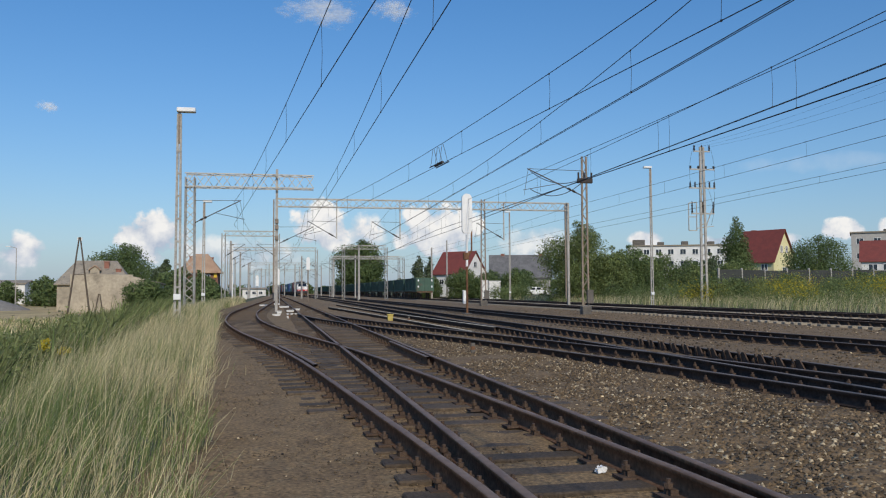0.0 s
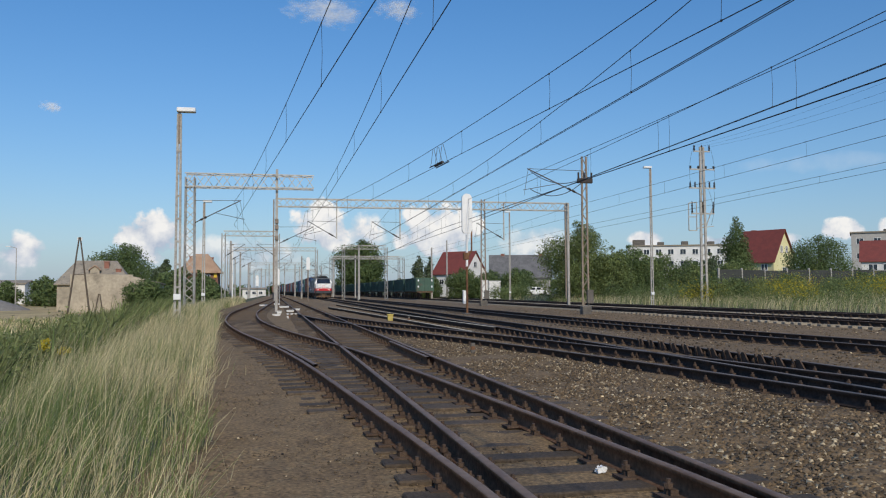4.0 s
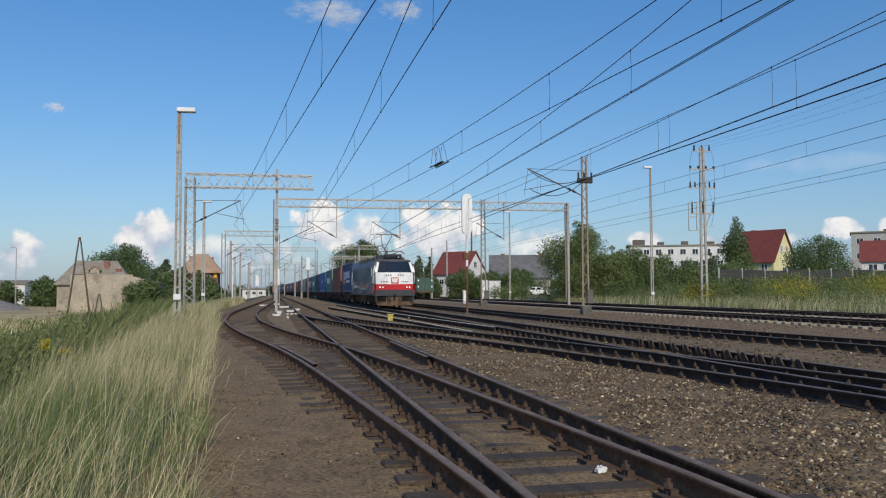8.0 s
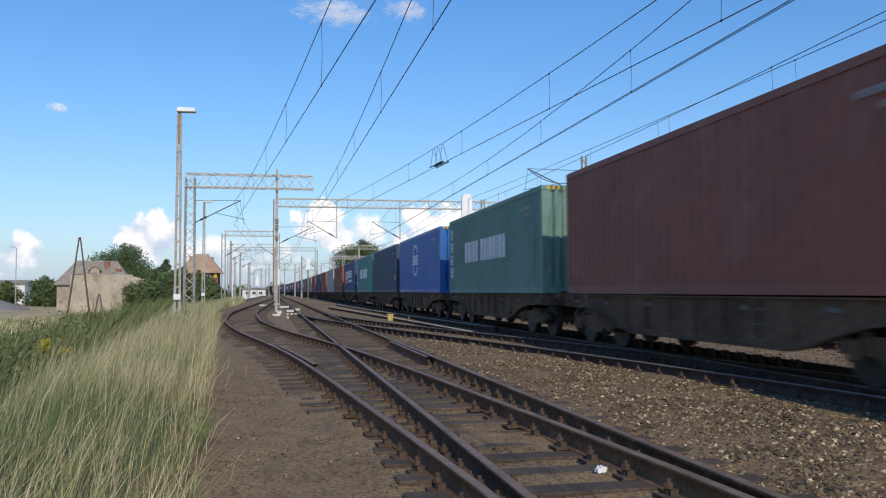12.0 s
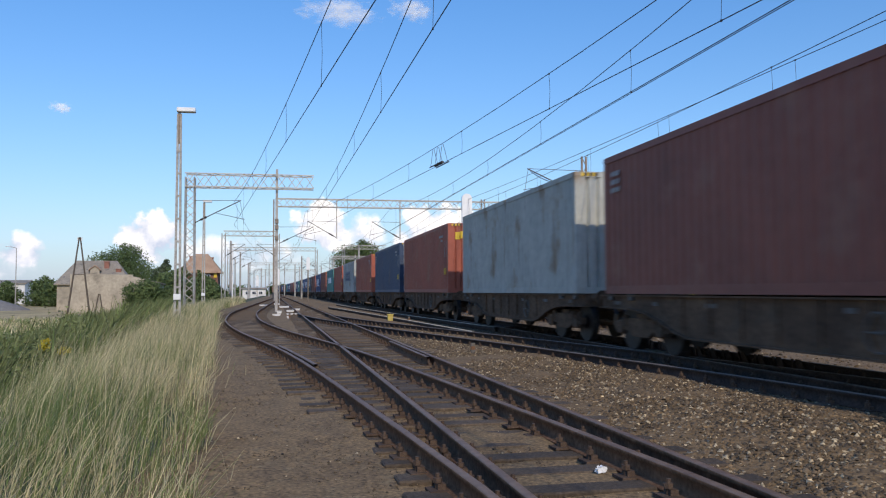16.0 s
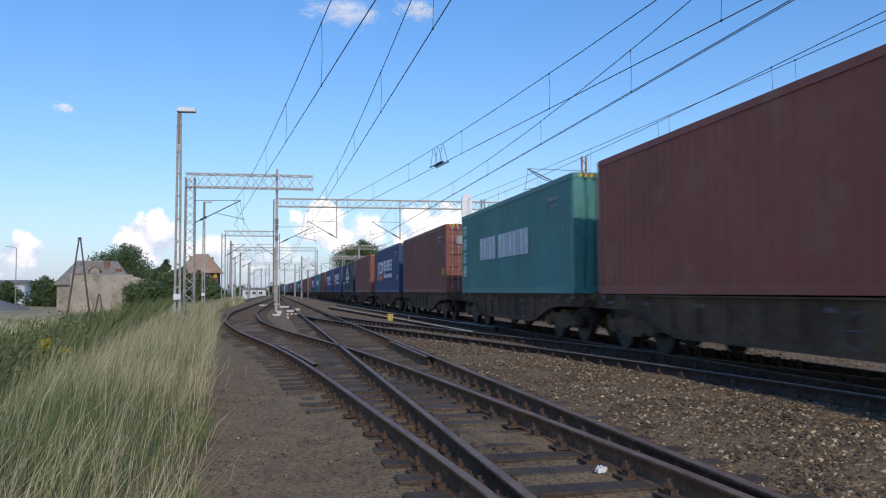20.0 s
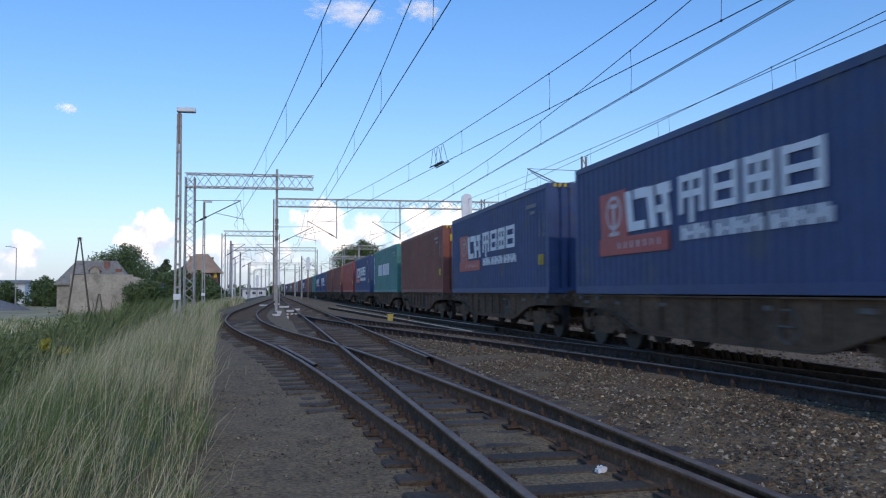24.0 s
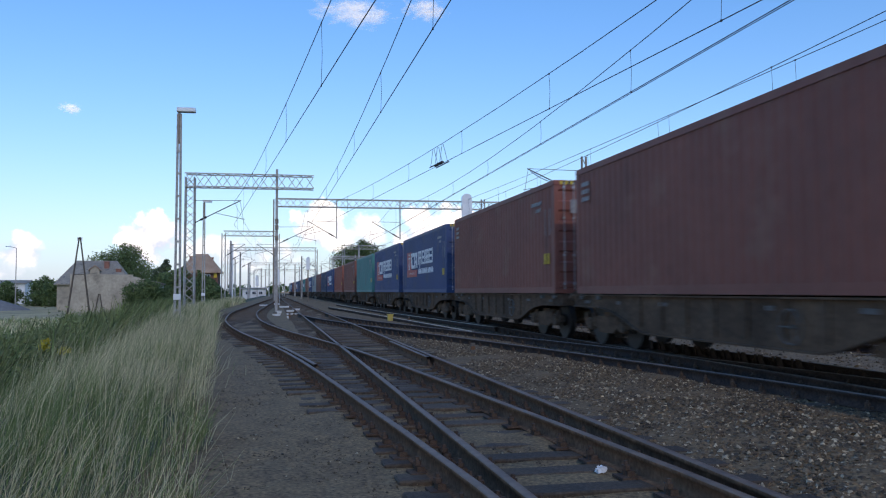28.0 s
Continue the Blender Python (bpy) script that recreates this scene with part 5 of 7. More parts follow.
def plain_mast(x, y, h, reach, label="grey concrete catenary mast with a bracket arm"):
    g = empty("catenary_mast", pose(x, y, gz(x, y)), label, "mast", "catenary masts")
    bm = bmesh.new()
    rod(bm, (0, 0, -0.3), (0, 0, h), 0.19, 0.13, 10)
    part("post", bm, M["concrete"], g)
    if reach:
        cantilever(g, 0, min(h - 0.4, 7.2), reach, 1 if reach > 0 else -1)
    return g


def build_pylon(x, y, top):
    """a concrete double pole with cross arms, insulators and a switch frame"""
    z0 = gz(x, y)
    h = top - z0
    g = empty("power_pylon", pose(x, y, z0), "pale concrete power pole with three cross arms and switch gear", "power pole")
    for s in (-1, 1):
        bm = bmesh.new()
        bar(bm, (s * 0.27, 0, -0.3), (s * 0.13, 0, h - 0.1), 0.12, 0.2)
        part("leg", bm, M["concrete"], g)
    bm = bmesh.new()
    for k in range(14):
        z = 0.6 + k * (h - 1.4) / 14
        w = 0.27 - 0.14 * z / h
        bar(bm, (-w, 0, z), (w, 0, z + 0.2), 0.07)
    part("bracing", bm, M["concrete"], g)
    for z, w, n, up in ((h - 0.5, 0.78, 3, 0.5), (h - 2.1, 1.2, 4, 0.25), (h - 3.75, 1.25, 6, 0.5), (h - 6.0, 1.1, 3, 1.0)):
        bm = bmesh.new()
        bar(bm, (-w, 0, z), (w, 0, z), 0.09, 0.12)
        arm = part("cross_arm", bm, M["galv"], g, "pale steel cross arm")
        for k in range(n):
            bm = bmesh.new()
            xx = -w * 0.92 + 1.84 * w * k / (n - 1)
            rod(bm, (xx, 0, z + 0.05), (xx, 0, z + 0.05 + up), 0.07, 0.05, 8)
            for q in range(3):
                rod(bm, (xx, 0, z + 0.12 + q * up * 0.28), (xx, 0, z + 0.16 + q * up * 0.28), 0.1, n=8)
            part("insulator", bm, M["wheel"], arm, "brown insulator")
    bm = bmesh.new()
    for a, b in (((-1.35, 0, h - 7.5), (-1.35, 0, h - 5.1)), ((-0.6, 0, h - 7.5), (-0.6, 0, h - 5.0)), ((-1.35, 0, h - 5.1), (-0.6, 0, h - 5.0)), ((-1.35, 0, h - 7.5), (-0.6, 0, h - 7.5)), ((-1.35, 0, h - 6.3), (-0.6, 0, h - 6.3)), ((-0.6, 0, h - 7.3), (1.0, 0, h - 7.1)), ((0.1, 0, h - 7.6), (0.9, 0, h - 5.6))):
        bar(bm, a, b, 0.07)
    part("switch_frame", bm, M["galv"], g, "open switch frame")
    bm = bmesh.new()
    for x0, x1, za, zb in ((-0.9, -1.1, h - 0.4, h - 3.6), (0.9, 1.15, h - 0.4, h - 3.6), (0.5, 0.9, h - 3.7, h - 6.0), (1.1, 0.8, h - 3.7, h - 7.0)):
        prev = None
        for k in range(9):
            t = k / 8
            p = Vector((x0 + (x1 - x0) * t + 0.35 * math.sin(t * math.pi) * (1 if x0 > 0 else -1) * 0.5, 0, za + (zb - za) * t))
            if prev:
                rod(bm, prev, p, 0.012, n=4)
            prev = p
    part("jumper_cable", bm, M["wire"], g)
    return g


def build_a_pole():
    x, y = -21.7, 95.0
    z0 = gz(x, y)
    g = empty("a_frame_pole", pose(x, y, z0), "dark wooden A-frame power pole in the field", "power pole")
    for s in (-1, 1):
        bm = bmesh.new()
        rod(bm, (s * 1.2, 0, -0.3), (s * 0.05, 0, 7.23 - z0), 0.11, 0.075, 8)
        part("leg", bm, M["bark"], g)
    bm = bmesh.new()
    bar(bm, (-0.55, 0, 3.2 + 1.3), (0.55, 0, 3.2 + 1.3), 0.07)
    part("brace", bm, M["bark"], g)
    bm = bmesh.new()
    for s in (-1, 1):
        rod(bm, (s * 0.2, 0, 8.2), (s * 0.2, 0, 8.55), 0.06)
    part("insulator", bm, M["white"], g)
    # the stub of a second, broken frame beside it
    g2 = empty("a_frame_stub", pose(-19.2, 93, gz(-19.2, 93)), "short dark A-frame stub in the field", "power pole")
    for s in (-1, 1):
        bm = bmesh.new()
        rod(bm, (s * 0.5, 0, -0.3), (s * 0.06, 0, 2.4), 0.075, 0.06, 8)
        part("leg", bm, M["bark"], g2)


M["gondola"] = mat("gondola_green", (0.055, 0.115, 0.08), (0.04, 0.085, 0.06), 0.7, 0.7, c=(0.08, 0.08, 0.06), fine=0.2)


def build_gondola():
    """an open goods wagon: ribbed sides and ends, bogies, buffers. z = 0 at the rail"""
    g = empty("open_goods_wagon", None, "dark green open goods wagon with ribbed sides", "wagon", "standing goods wagons")
    hl, hw = 6.25, 1.38
    for s in (-1, 1):
        bm = bmesh.new()
        box(bm, *sorted((s * hw, s * (hw - 0.05))), -hl, hl, 1.2, 3.25)
        bar(bm, (s * hw, -hl, 3.25), (s * hw, hl, 3.25), 0.12, 0.12)
        bar(bm, (s * hw, -hl, 1.2), (s * hw, hl, 1.2), 0.14, 0.2)
        sd = part("side_wall", bm, M["gondola"], g)
        for k in range(9):
            bm = bmesh.new()
            y = -hl + 0.1 + k * (2 * hl - 0.2) / 8
            prism(bm, [(s * hw, 1.2), (s * (hw + 0.1), 1.3), (s * (hw + 0.1), 3.15), (s * hw, 3.2)], "y", y - 0.05, y + 0.05)
            part("rib", bm, M["gondola"], sd)
    for e in (-1, 1):
        bm = bmesh.new()
        box(bm, -hw, hw, *sorted((e * hl, e * (hl + 0.05))), 1.2, 3.3)
        en = part("end_wall", bm, M["gondola"], g)
        for x in (-0.9, 0, 0.9):
            bm = bmesh.new()
            box(bm, x - 0.05, x + 0.05, *sorted((e * (hl + 0.05), e * (hl + 0.14))), 1.25, 3.2)
            part("rib", bm, M["gondola"], en)
        for x in (-1.1, 1.1):
            for z in (1.75, 2.75):
                bm = bmesh.new()
                box(bm, x - 0.1, x + 0.1, *sorted((e * (hl + 0.055), e * (hl + 0.16))), z, z + 0.3)
                part("end_plate", bm, M["logo"], en, "white end marker")
        for s in (-1, 1):
            bm = bmesh.new()
            rod(bm, (s * 0.875, e * hl, 1.05), (s * 0.875, e * (hl + 0.55), 1.05), 0.1, n=8)
            rod(bm, (s * 0.875, e * (hl + 0.55), 1.05), (s * 0.875, e * (hl + 0.6), 1.05), 0.22, n=12)
            part("buffer", bm, M["wagon"], g)
        bg = empty("bogie"); bg.parent = g; bg.matrix_basis = pose(0, e * 4.2, 0)
        for s in (-1, 1):
            bm = bmesh.new()
            prism(bm, [(-1.2, 0.42), (-1.2, 0.6), (1.2, 0.6), (1.2, 0.42), (0.4, 0.3), (-0.4, 0.3)], "x", s * 1.0 - 0.06, s * 1.0 + 0.06)
            part("bogie_frame", bm, M["wagon"], bg)
            for a in (-0.9, 0.9):
                bm = bmesh.new()
                rod(bm, (s * 0.69, a, 0.46), (s * 0.82, a, 0.46), 0.46, n=16)
                part("wheel", bm, M["wheel"], bg)
    bm = bmesh.new()
    box(bm, -1.3, 1.3, -hl, hl, 0.95, 1.22)
    part("underframe", bm, M["wagon"], g)
    return g


def cabinet(name, x, y, w, d, h, material, label, category):
    g = empty(name, pose(x, y, gz(x, y)), label, category)
    bm = bmesh.new()
    box(bm, -w / 2, w / 2, -d / 2, d / 2, -0.05, h, min(w, d) * 0.06)
    part("housing", bm, material, g)
    bm = bmesh.new()
    box(bm, -w / 2 - 0.03, w / 2 + 0.03, -d / 2 - 0.03, d / 2 + 0.03, h, h + 0.04 + 0.04 * h, 0.01)
    part("lid", bm, material, g)
    return g


# ---- wires ----
def catenary(name, pts, label, zm=7.05, zc=5.6, sag=0.75, drop=6.2, r=0.010, twin=0.0):
    """messenger and contact wire over supports given as (x, y), with droppers between"""
    g = empty(name, None, label, "overhead wire", "overhead wires")
    mes, con = [], []
    for (xa, ya), (xb, yb) in zip(pts[:-1], pts[1:]):
        for k in range(12):
            t = k / 12
            mes.append((xa + (xb - xa) * t, ya + (yb - ya) * t, zm - sag * 4 * t * (1 - t)))
            con.append((xa + (xb - xa) * t, ya + (yb - ya) * t, zc))
        m = max(1, int(abs(yb - ya) / drop))
        if ya > 140 or yb < 0:
            continue
        for k in range(m):
            t = (k + 0.5) / m
            q = Vector((xa + (xb - xa) * t, ya + (yb - ya) * t, 0))
            top = zm - sag * 4 * t * (1 - t)
            bm = bmesh.new()
            rod(bm, q + Vector((0, 0, zc)), q + Vector((0.02, 0, (zc + top) / 2)), 0.005, n=4)
            rod(bm, q + Vector((0.02, 0, (zc + top) / 2)), q + Vector((0, 0, top)), 0.005, n=4)
            for z in (zc, top):
                box(bm, q.x - 0.012, q.x + 0.012, q.y - 0.018, q.y + 0.018, z - 0.018, z + 0.018)
            part("dropper", bm, M["wire"], g)
    mes.append((*pts[-1], zm)); con.append((*pts[-1], zc))
    bm = bmesh.new()
    tube(bm, mes, r)
    part("messenger_wire", bm, M["wire"], g)
    bm = bmesh.new()
    tube(bm, con, r)
    part("contact_wire", bm, M["wire"], g)
    if twin:
        bm = bmesh.new()
        tube(bm, [(x + twin, y, z) for x, y, z in con], r * 0.8)
        part("contact_wire", bm, M["wire"], g)
    return g


def section_insulator(x, y, z):
    g = empty("section_insulator", pose(x, y, z, 0, 0, 6), "dark section insulator hanging in the crossover wire", "insulator")
    bm = bmesh.new()
    for s in (-1, 1):
        rod(bm, (s * 0.12, -0.75, -0.02), (s * 0.12, 0.75, -0.02), 0.02, n=6)
    rod(bm, (0, -0.45, 0.0), (0, 0.45, 0.0), 0.045, n=8)
    part("runner", bm, M["wire"], g)
    for yy in (-0.55, 0.0, 0.55):
        bm = bmesh.new()
        for s in (-1, 1):
            rod(bm, (s * 0.14, yy, 0), (s * 0.02, yy + 0.12, 0.62), 0.009, n=4)
        part("hanger", bm, M["wire"], g)


def single_wire(name, p, q, sag, label, r=0.006):
    """one thin hanging wire from p to q"""
    g = empty(name, None, label, "power line", "power lines")
    p, q = Vector(p), Vector(q)
    bm = bmesh.new()
    tube(bm, [p.lerp(q, k / 14) - Vector((0, 0, sag * 4 * (k / 14) * (1 - k / 14))) for k in range(15)], r, 4)
    part("wire", bm, M["wire"], g)
    return g


def build_wires():
    catenary("overhead_wire", [(7.6, -46), (1.14, 14), (-3.14, 55), (-2.6, 104), (-3, 160), (-4, 230)], "dark catenary wires over the branch track", sag=0.52, zm=7.12)
    catenary("overhead_wire", [(3.6, -46), (2.49, 10), (1.65, 62), (1.3, 104), (1.0, 160), (0, 230)], "dark catenary wires over the siding", sag=1.02, zm=7.2)
    catenary("overhead_wire", [(7.6, -50), (7.5, 7), (7.62, 59), (6.9, 110), (5.9, 170), (4.6, 240), (2, 330)], "dark catenary wires over the main track", sag=1.03, zm=7.15, twin=0.055)
    catenary("overhead_wire", [(14.4, -56), (8.02, 2), (1.75, 62)], "dark catenary wires over the crossover", sag=0.9, zm=7.17)
    catenary("overhead_wire", [(13.1, -12), (12.63, 2), (10.85, 58), (12.2, 105), (12.0, 165)], "dark catenary wires over the second track", sag=0.24, zm=6.96, twin=0.05)
    catenary("overhead_wire", [(11.2, -12), (11.33, 2), (11.93, 58), (11.4, 105)], "second pair of dark catenary wires over the second track", sag=0.4, zm=6.88, twin=0.05)
    catenary("overhead_wire", [(21.4, -12), (21.6, 60), (22.0, 130), (21.6, 205)], "dark catenary wires over the third track", sag=0.2, zm=7.6, zc=6.8)
    catenary("overhead_wire", [(27.0, -12), (27.4, 74), (28, 138), (27.6, 205)], "dark catenary wires over the fourth track", sag=0.2, zm=7.25, zc=6.72)
    section_insulator(5.28, 27.6, 5.6)
    for dx, z, end in ((-0.9, 13.85, (30.0, 14, 13.2)), (0.0, 13.85, (31.2, 14, 12.9)), (0.9, 13.85, (32.4, 14, 12.6))):
        single_wire("power_line", (36.2 + dx, 66, z), end, 0.9, "thin power line hanging from the concrete pole")


# ---- plants ----
def tuft_field(name, pts, height, width, materials, weights, seed, bend=0.35, label="", dry=None):
    """grass: one bent blade of two quads at each of pts"""
    rng = np.random.default_rng(seed)
    n = len(pts)
    h = height * rng.uniform(0.55, 1.25, n)
    a = rng.uniform(0, 2 * math.pi, n)
    P = np.asarray(pts)
    drift = np.array([noise.noise(Vector((q[0] * 0.9, q[1] * 0.9, 7.0))) for q in P])
    h = h * (1 + 0.6 * np.array([noise.noise(Vector((q[0] * 1.9, q[1] * 1.1, 1.0))) for q in P]))
    lean = rng.normal(0, bend, n)[:, None] * np.stack([np.cos(a), np.sin(a)], 1) + np.stack([0.2 + 0.3 * drift, 0.25 * drift], 1)
    lean = np.clip(lean, -0.6, 0.6)
    w = width * rng.uniform(0.6, 1.3, n)
    b = rng.uniform(0, math.pi, n)
    side = np.stack([np.cos(b), np.sin(b)], 1) * w[:, None] / 2
    V = np.zeros((n, 6, 3))
    for k, (t, ws) in enumerate(((0, 1), (0.55, 0.85), (1.0, 0.15))):
        ctr = P.copy()
        ctr[:, :2] += lean * (h * t ** 1.8)[:, None]
        ctr[:, 2] += h * t * (1 - 0.12 * t)
        V[:, 2 * k] = ctr; V[:, 2 * k + 1] = ctr
        V[:, 2 * k, :2] -= side * ws; V[:, 2 * k + 1, :2] += side * ws
    base = (np.arange(n) * 6)[:, None]
    F = np.concatenate([base + np.array([0, 1, 3, 2]), base + np.array([2, 3, 5, 4])], 1).reshape(-1, 4)
    mi = rng.choice(len(materials), n, p=weights)
    if len(materials) == 2:
        blot = np.array([noise.noise(Vector((q[0] * 0.55, q[1] * 0.3, 5.0))) for q in P])
        lip = np.array([dry(q[0], q[1]) for q in P]) if dry else 0
        mi = (rng.uniform(0, 1, n) > weights[0] + 0.75 * blot + lip).astype(int)
    ob = from_arrays(name, V.reshape(-1, 3), F, materials, idx=np.repeat(mi, 2))
    return tagged(ob, label, "grass", kind="stuff")


def leaf_cloud(centres, radii, count, size, seed, squash=0.85):
    """leaf quads in uneven clumps: vertices and faces"""
    rng = np.random.default_rng(seed)
    C, R = np.asarray(centres), np.asarray(radii)
    k = rng.choice(len(C), count, p=R ** 2 / (R ** 2).sum())
    d = rng.normal(size=(count, 3))
    d /= np.linalg.norm(d, axis=1)[:, None]
    rad = R[k] * rng.uniform(0.35, 1.0, count) ** 0.5 * (1 + 0.12 * np.clip(rng.normal(size=count), -2, 0.9))
    p = C[k] + d * rad[:, None] * np.array([1, 1, squash])
    u = rng.normal(size=(count, 3)); u /= np.linalg.norm(u, axis=1)[:, None]
    nrm = d + 0.6 * rng.normal(size=(count, 3))
    v = np.cross(nrm, u); v /= np.linalg.norm(v, axis=1)[:, None] + 1e-6
    u = np.cross(v, nrm); u /= np.linalg.norm(u, axis=1)[:, None] + 1e-6
    s = size * rng.uniform(0.6, 1.3, count)[:, None]
    V = np.stack([p - u * s, p + v * s * 0.6, p + u * s, p - v * s * 0.6], 1)
    return V.reshape(-1, 3), np.arange(count * 4).reshape(-1, 4)


def tree(name, x, y, h, spread, leaf, count, size, seed, label, trunk=0.25, base=0.25, category="tree", top=0.0, dense=9):
    """tapered trunk, limbs and an uneven crown"""
    rng = random.Random(seed)
    z0 = gz(x, y)
    g = empty(name, pose(x, y, z0), label, category, "trees round the yard")
    bm = bmesh.new()
    rod(bm, (0, 0, -0.3), (0, 0, h * 0.55), spread * 0.045 + 0.05, spread * 0.03 + 0.02, 8)
    cs, rs = [], []
    n = dense
    for k in range(n):
        a = 2 * math.pi * k / n * 2.4 + rng.uniform(-0.4, 0.4)
        f = base + (1 - base) * (k + 0.5) / n
        wide = math.sin(min(1.0, (f - base * 0.6) / (1 - base * 0.6)) * math.pi * 0.86 + 0.3) if not top else (1 - (f - base) / (1 - base)) ** 0.62 * 1.0 + 0.06
        r = spread * (0.78 if top else 0.62) * max(0.12, wide) * rng.uniform(0.65, 1.0)
        off = spread * 0.62 * wide * rng.uniform(0.25, 0.75) * (0.35 if top else 1)
        c = (math.cos(a) * off, math.sin(a) * off, h * f - r * 0.35)
        cs.append(c); rs.append(max(0.25, r * 0.75))
        rod(bm, (0, 0, h * f * 0.6), c, 0.07 * spread * 0.3 + 0.02, 0.02, 5)
    part("trunk", bm, M["bark"], g)
    cs.append((0, 0, h * (0.5 + base * 0.3))); rs.append(spread * 0.5 * (0.5 if top else 1))
    V, F = leaf_cloud(cs, rs, count, size, seed)
    from_arrays("crown", V, F, [M[leaf]], g)
    return g


# ---- drifting thin clouds ----
def cloud_mat():
    m = bpy.data.materials.new("thin_cloud")
    m.use_nodes = True
    N, L = m.node_tree.nodes, m.node_tree.links
    N.clear()
    out, dif, tra, tr, ms, mx = (N.new(t) for t in ("ShaderNodeOutputMaterial", "ShaderNodeBsdfDiffuse", "ShaderNodeBsdfTranslucent", "ShaderNodeBsdfTransparent", "ShaderNodeMixShader", "ShaderNodeMixShader"))
    dif.inputs[0].default_value = tra.inputs[0].default_value = (0.95, 0.95, 0.95, 1)
    tc, nz, mp = N.new("ShaderNodeTexCoord"), N.new("ShaderNodeTexNoise"), N.new("ShaderNodeMapRange")
    nz.inputs["Scale"].default_value, nz.inputs["Detail"].default_value, nz.inputs["Roughness"].default_value = 3.2, 9.0, 0.62
    L.new(tc.outputs["Object"], nz.inputs["Vector"])
    ln = N.new("ShaderNodeVectorMath"); ln.operation = "LENGTH"
    L.new(tc.outputs["Object"], ln.inputs[0])
    ad = N.new("ShaderNodeMath"); ad.operation = "MULTIPLY_ADD"
    L.new(ln.outputs["Value"], ad.inputs[0]); ad.inputs[1].default_value = -0.62
    L.new(nz.outputs["Fac"], ad.inputs[2])
    mp.inputs[1].default_value, mp.inputs[2].default_value, mp.inputs[3].default_value, mp.inputs[4].default_value = 0.05, 0.45, 0.0, 0.72
    L.new(ad.outputs[0], mp.inputs[0])
    L.new(dif.outputs[0], mx.inputs[1]); L.new(tra.outputs[0], mx.inputs[2]); mx.inputs[0].default_value = 0.35
    L.new(mp.outputs[0], ms.inputs[0]); L.new(tr.outputs[0], ms.inputs[1]); L.new(mx.outputs[0], ms.inputs[2])
    L.new(ms.outputs[0], out.inputs[0])
    return m


M["cloud"] = cloud_mat()


def thin_cloud(az, el, wide, tall, drift, label):
    """a thin wisp far off: a gently domed sheet about two units wide, stretched to its size"""
    d = 2600.0
    n = 12
    V = [(u, v, 0.12 * math.cos(u * 1.4) * math.cos(v * 1.4)) for v in np.linspace(-1, 1, n) for u in np.linspace(-1, 1, n)]
    F = [(j * n + i, j * n + i + 1, (j + 1) * n + i + 1, (j + 1) * n + i) for j in range(n - 1) for i in range(n - 1)]
    ob = from_arrays("cloud", V, F, [M["cloud"]], smooth=True)
    tagged(ob, label, "cloud", "thin clouds")
    ob.scale = (math.tan(radians(wide)) * d, math.tan(radians(tall)) * d, 30)
    rows = []
    for t in (0.0, 14.0, 28.0):
        a, e = radians(az + drift * t / 28), radians(el)
        p = Vector((math.sin(a) * math.cos(e), math.cos(a) * math.cos(e), math.sin(e))) * d
        rows.append((t, look(p, p * 2)))
    return ob, rows


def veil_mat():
    """skin of the unseen cloud that dims the sun: a thin veil at its leading edge, dense at its core"""
    m = bpy.data.materials.new("dimming_cloud_skin")
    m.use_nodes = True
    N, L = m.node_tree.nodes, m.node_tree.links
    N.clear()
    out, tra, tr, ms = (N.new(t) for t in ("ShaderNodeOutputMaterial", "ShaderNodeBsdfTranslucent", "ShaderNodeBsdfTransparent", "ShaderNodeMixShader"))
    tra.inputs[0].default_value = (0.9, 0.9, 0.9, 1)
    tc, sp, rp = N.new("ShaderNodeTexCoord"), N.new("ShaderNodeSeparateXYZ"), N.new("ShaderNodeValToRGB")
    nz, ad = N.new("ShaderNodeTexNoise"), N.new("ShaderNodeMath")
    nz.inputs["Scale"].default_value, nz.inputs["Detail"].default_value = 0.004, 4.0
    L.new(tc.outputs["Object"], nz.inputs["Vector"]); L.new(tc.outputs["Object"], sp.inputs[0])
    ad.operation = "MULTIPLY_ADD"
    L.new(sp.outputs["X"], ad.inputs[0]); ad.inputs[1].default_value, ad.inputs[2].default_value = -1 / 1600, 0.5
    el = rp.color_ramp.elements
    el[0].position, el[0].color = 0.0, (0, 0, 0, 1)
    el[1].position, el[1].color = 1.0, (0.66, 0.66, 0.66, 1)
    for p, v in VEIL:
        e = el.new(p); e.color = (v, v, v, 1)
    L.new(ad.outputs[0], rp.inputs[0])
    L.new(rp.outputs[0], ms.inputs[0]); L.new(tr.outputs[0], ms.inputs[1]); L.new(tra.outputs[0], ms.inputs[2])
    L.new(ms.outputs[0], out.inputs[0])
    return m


# way from the leading edge (share of the length) and how much of the light each skin of the cloud stops, set for the
# wanted dimming
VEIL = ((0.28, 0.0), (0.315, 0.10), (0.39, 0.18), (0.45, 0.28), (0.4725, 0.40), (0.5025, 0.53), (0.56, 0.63))


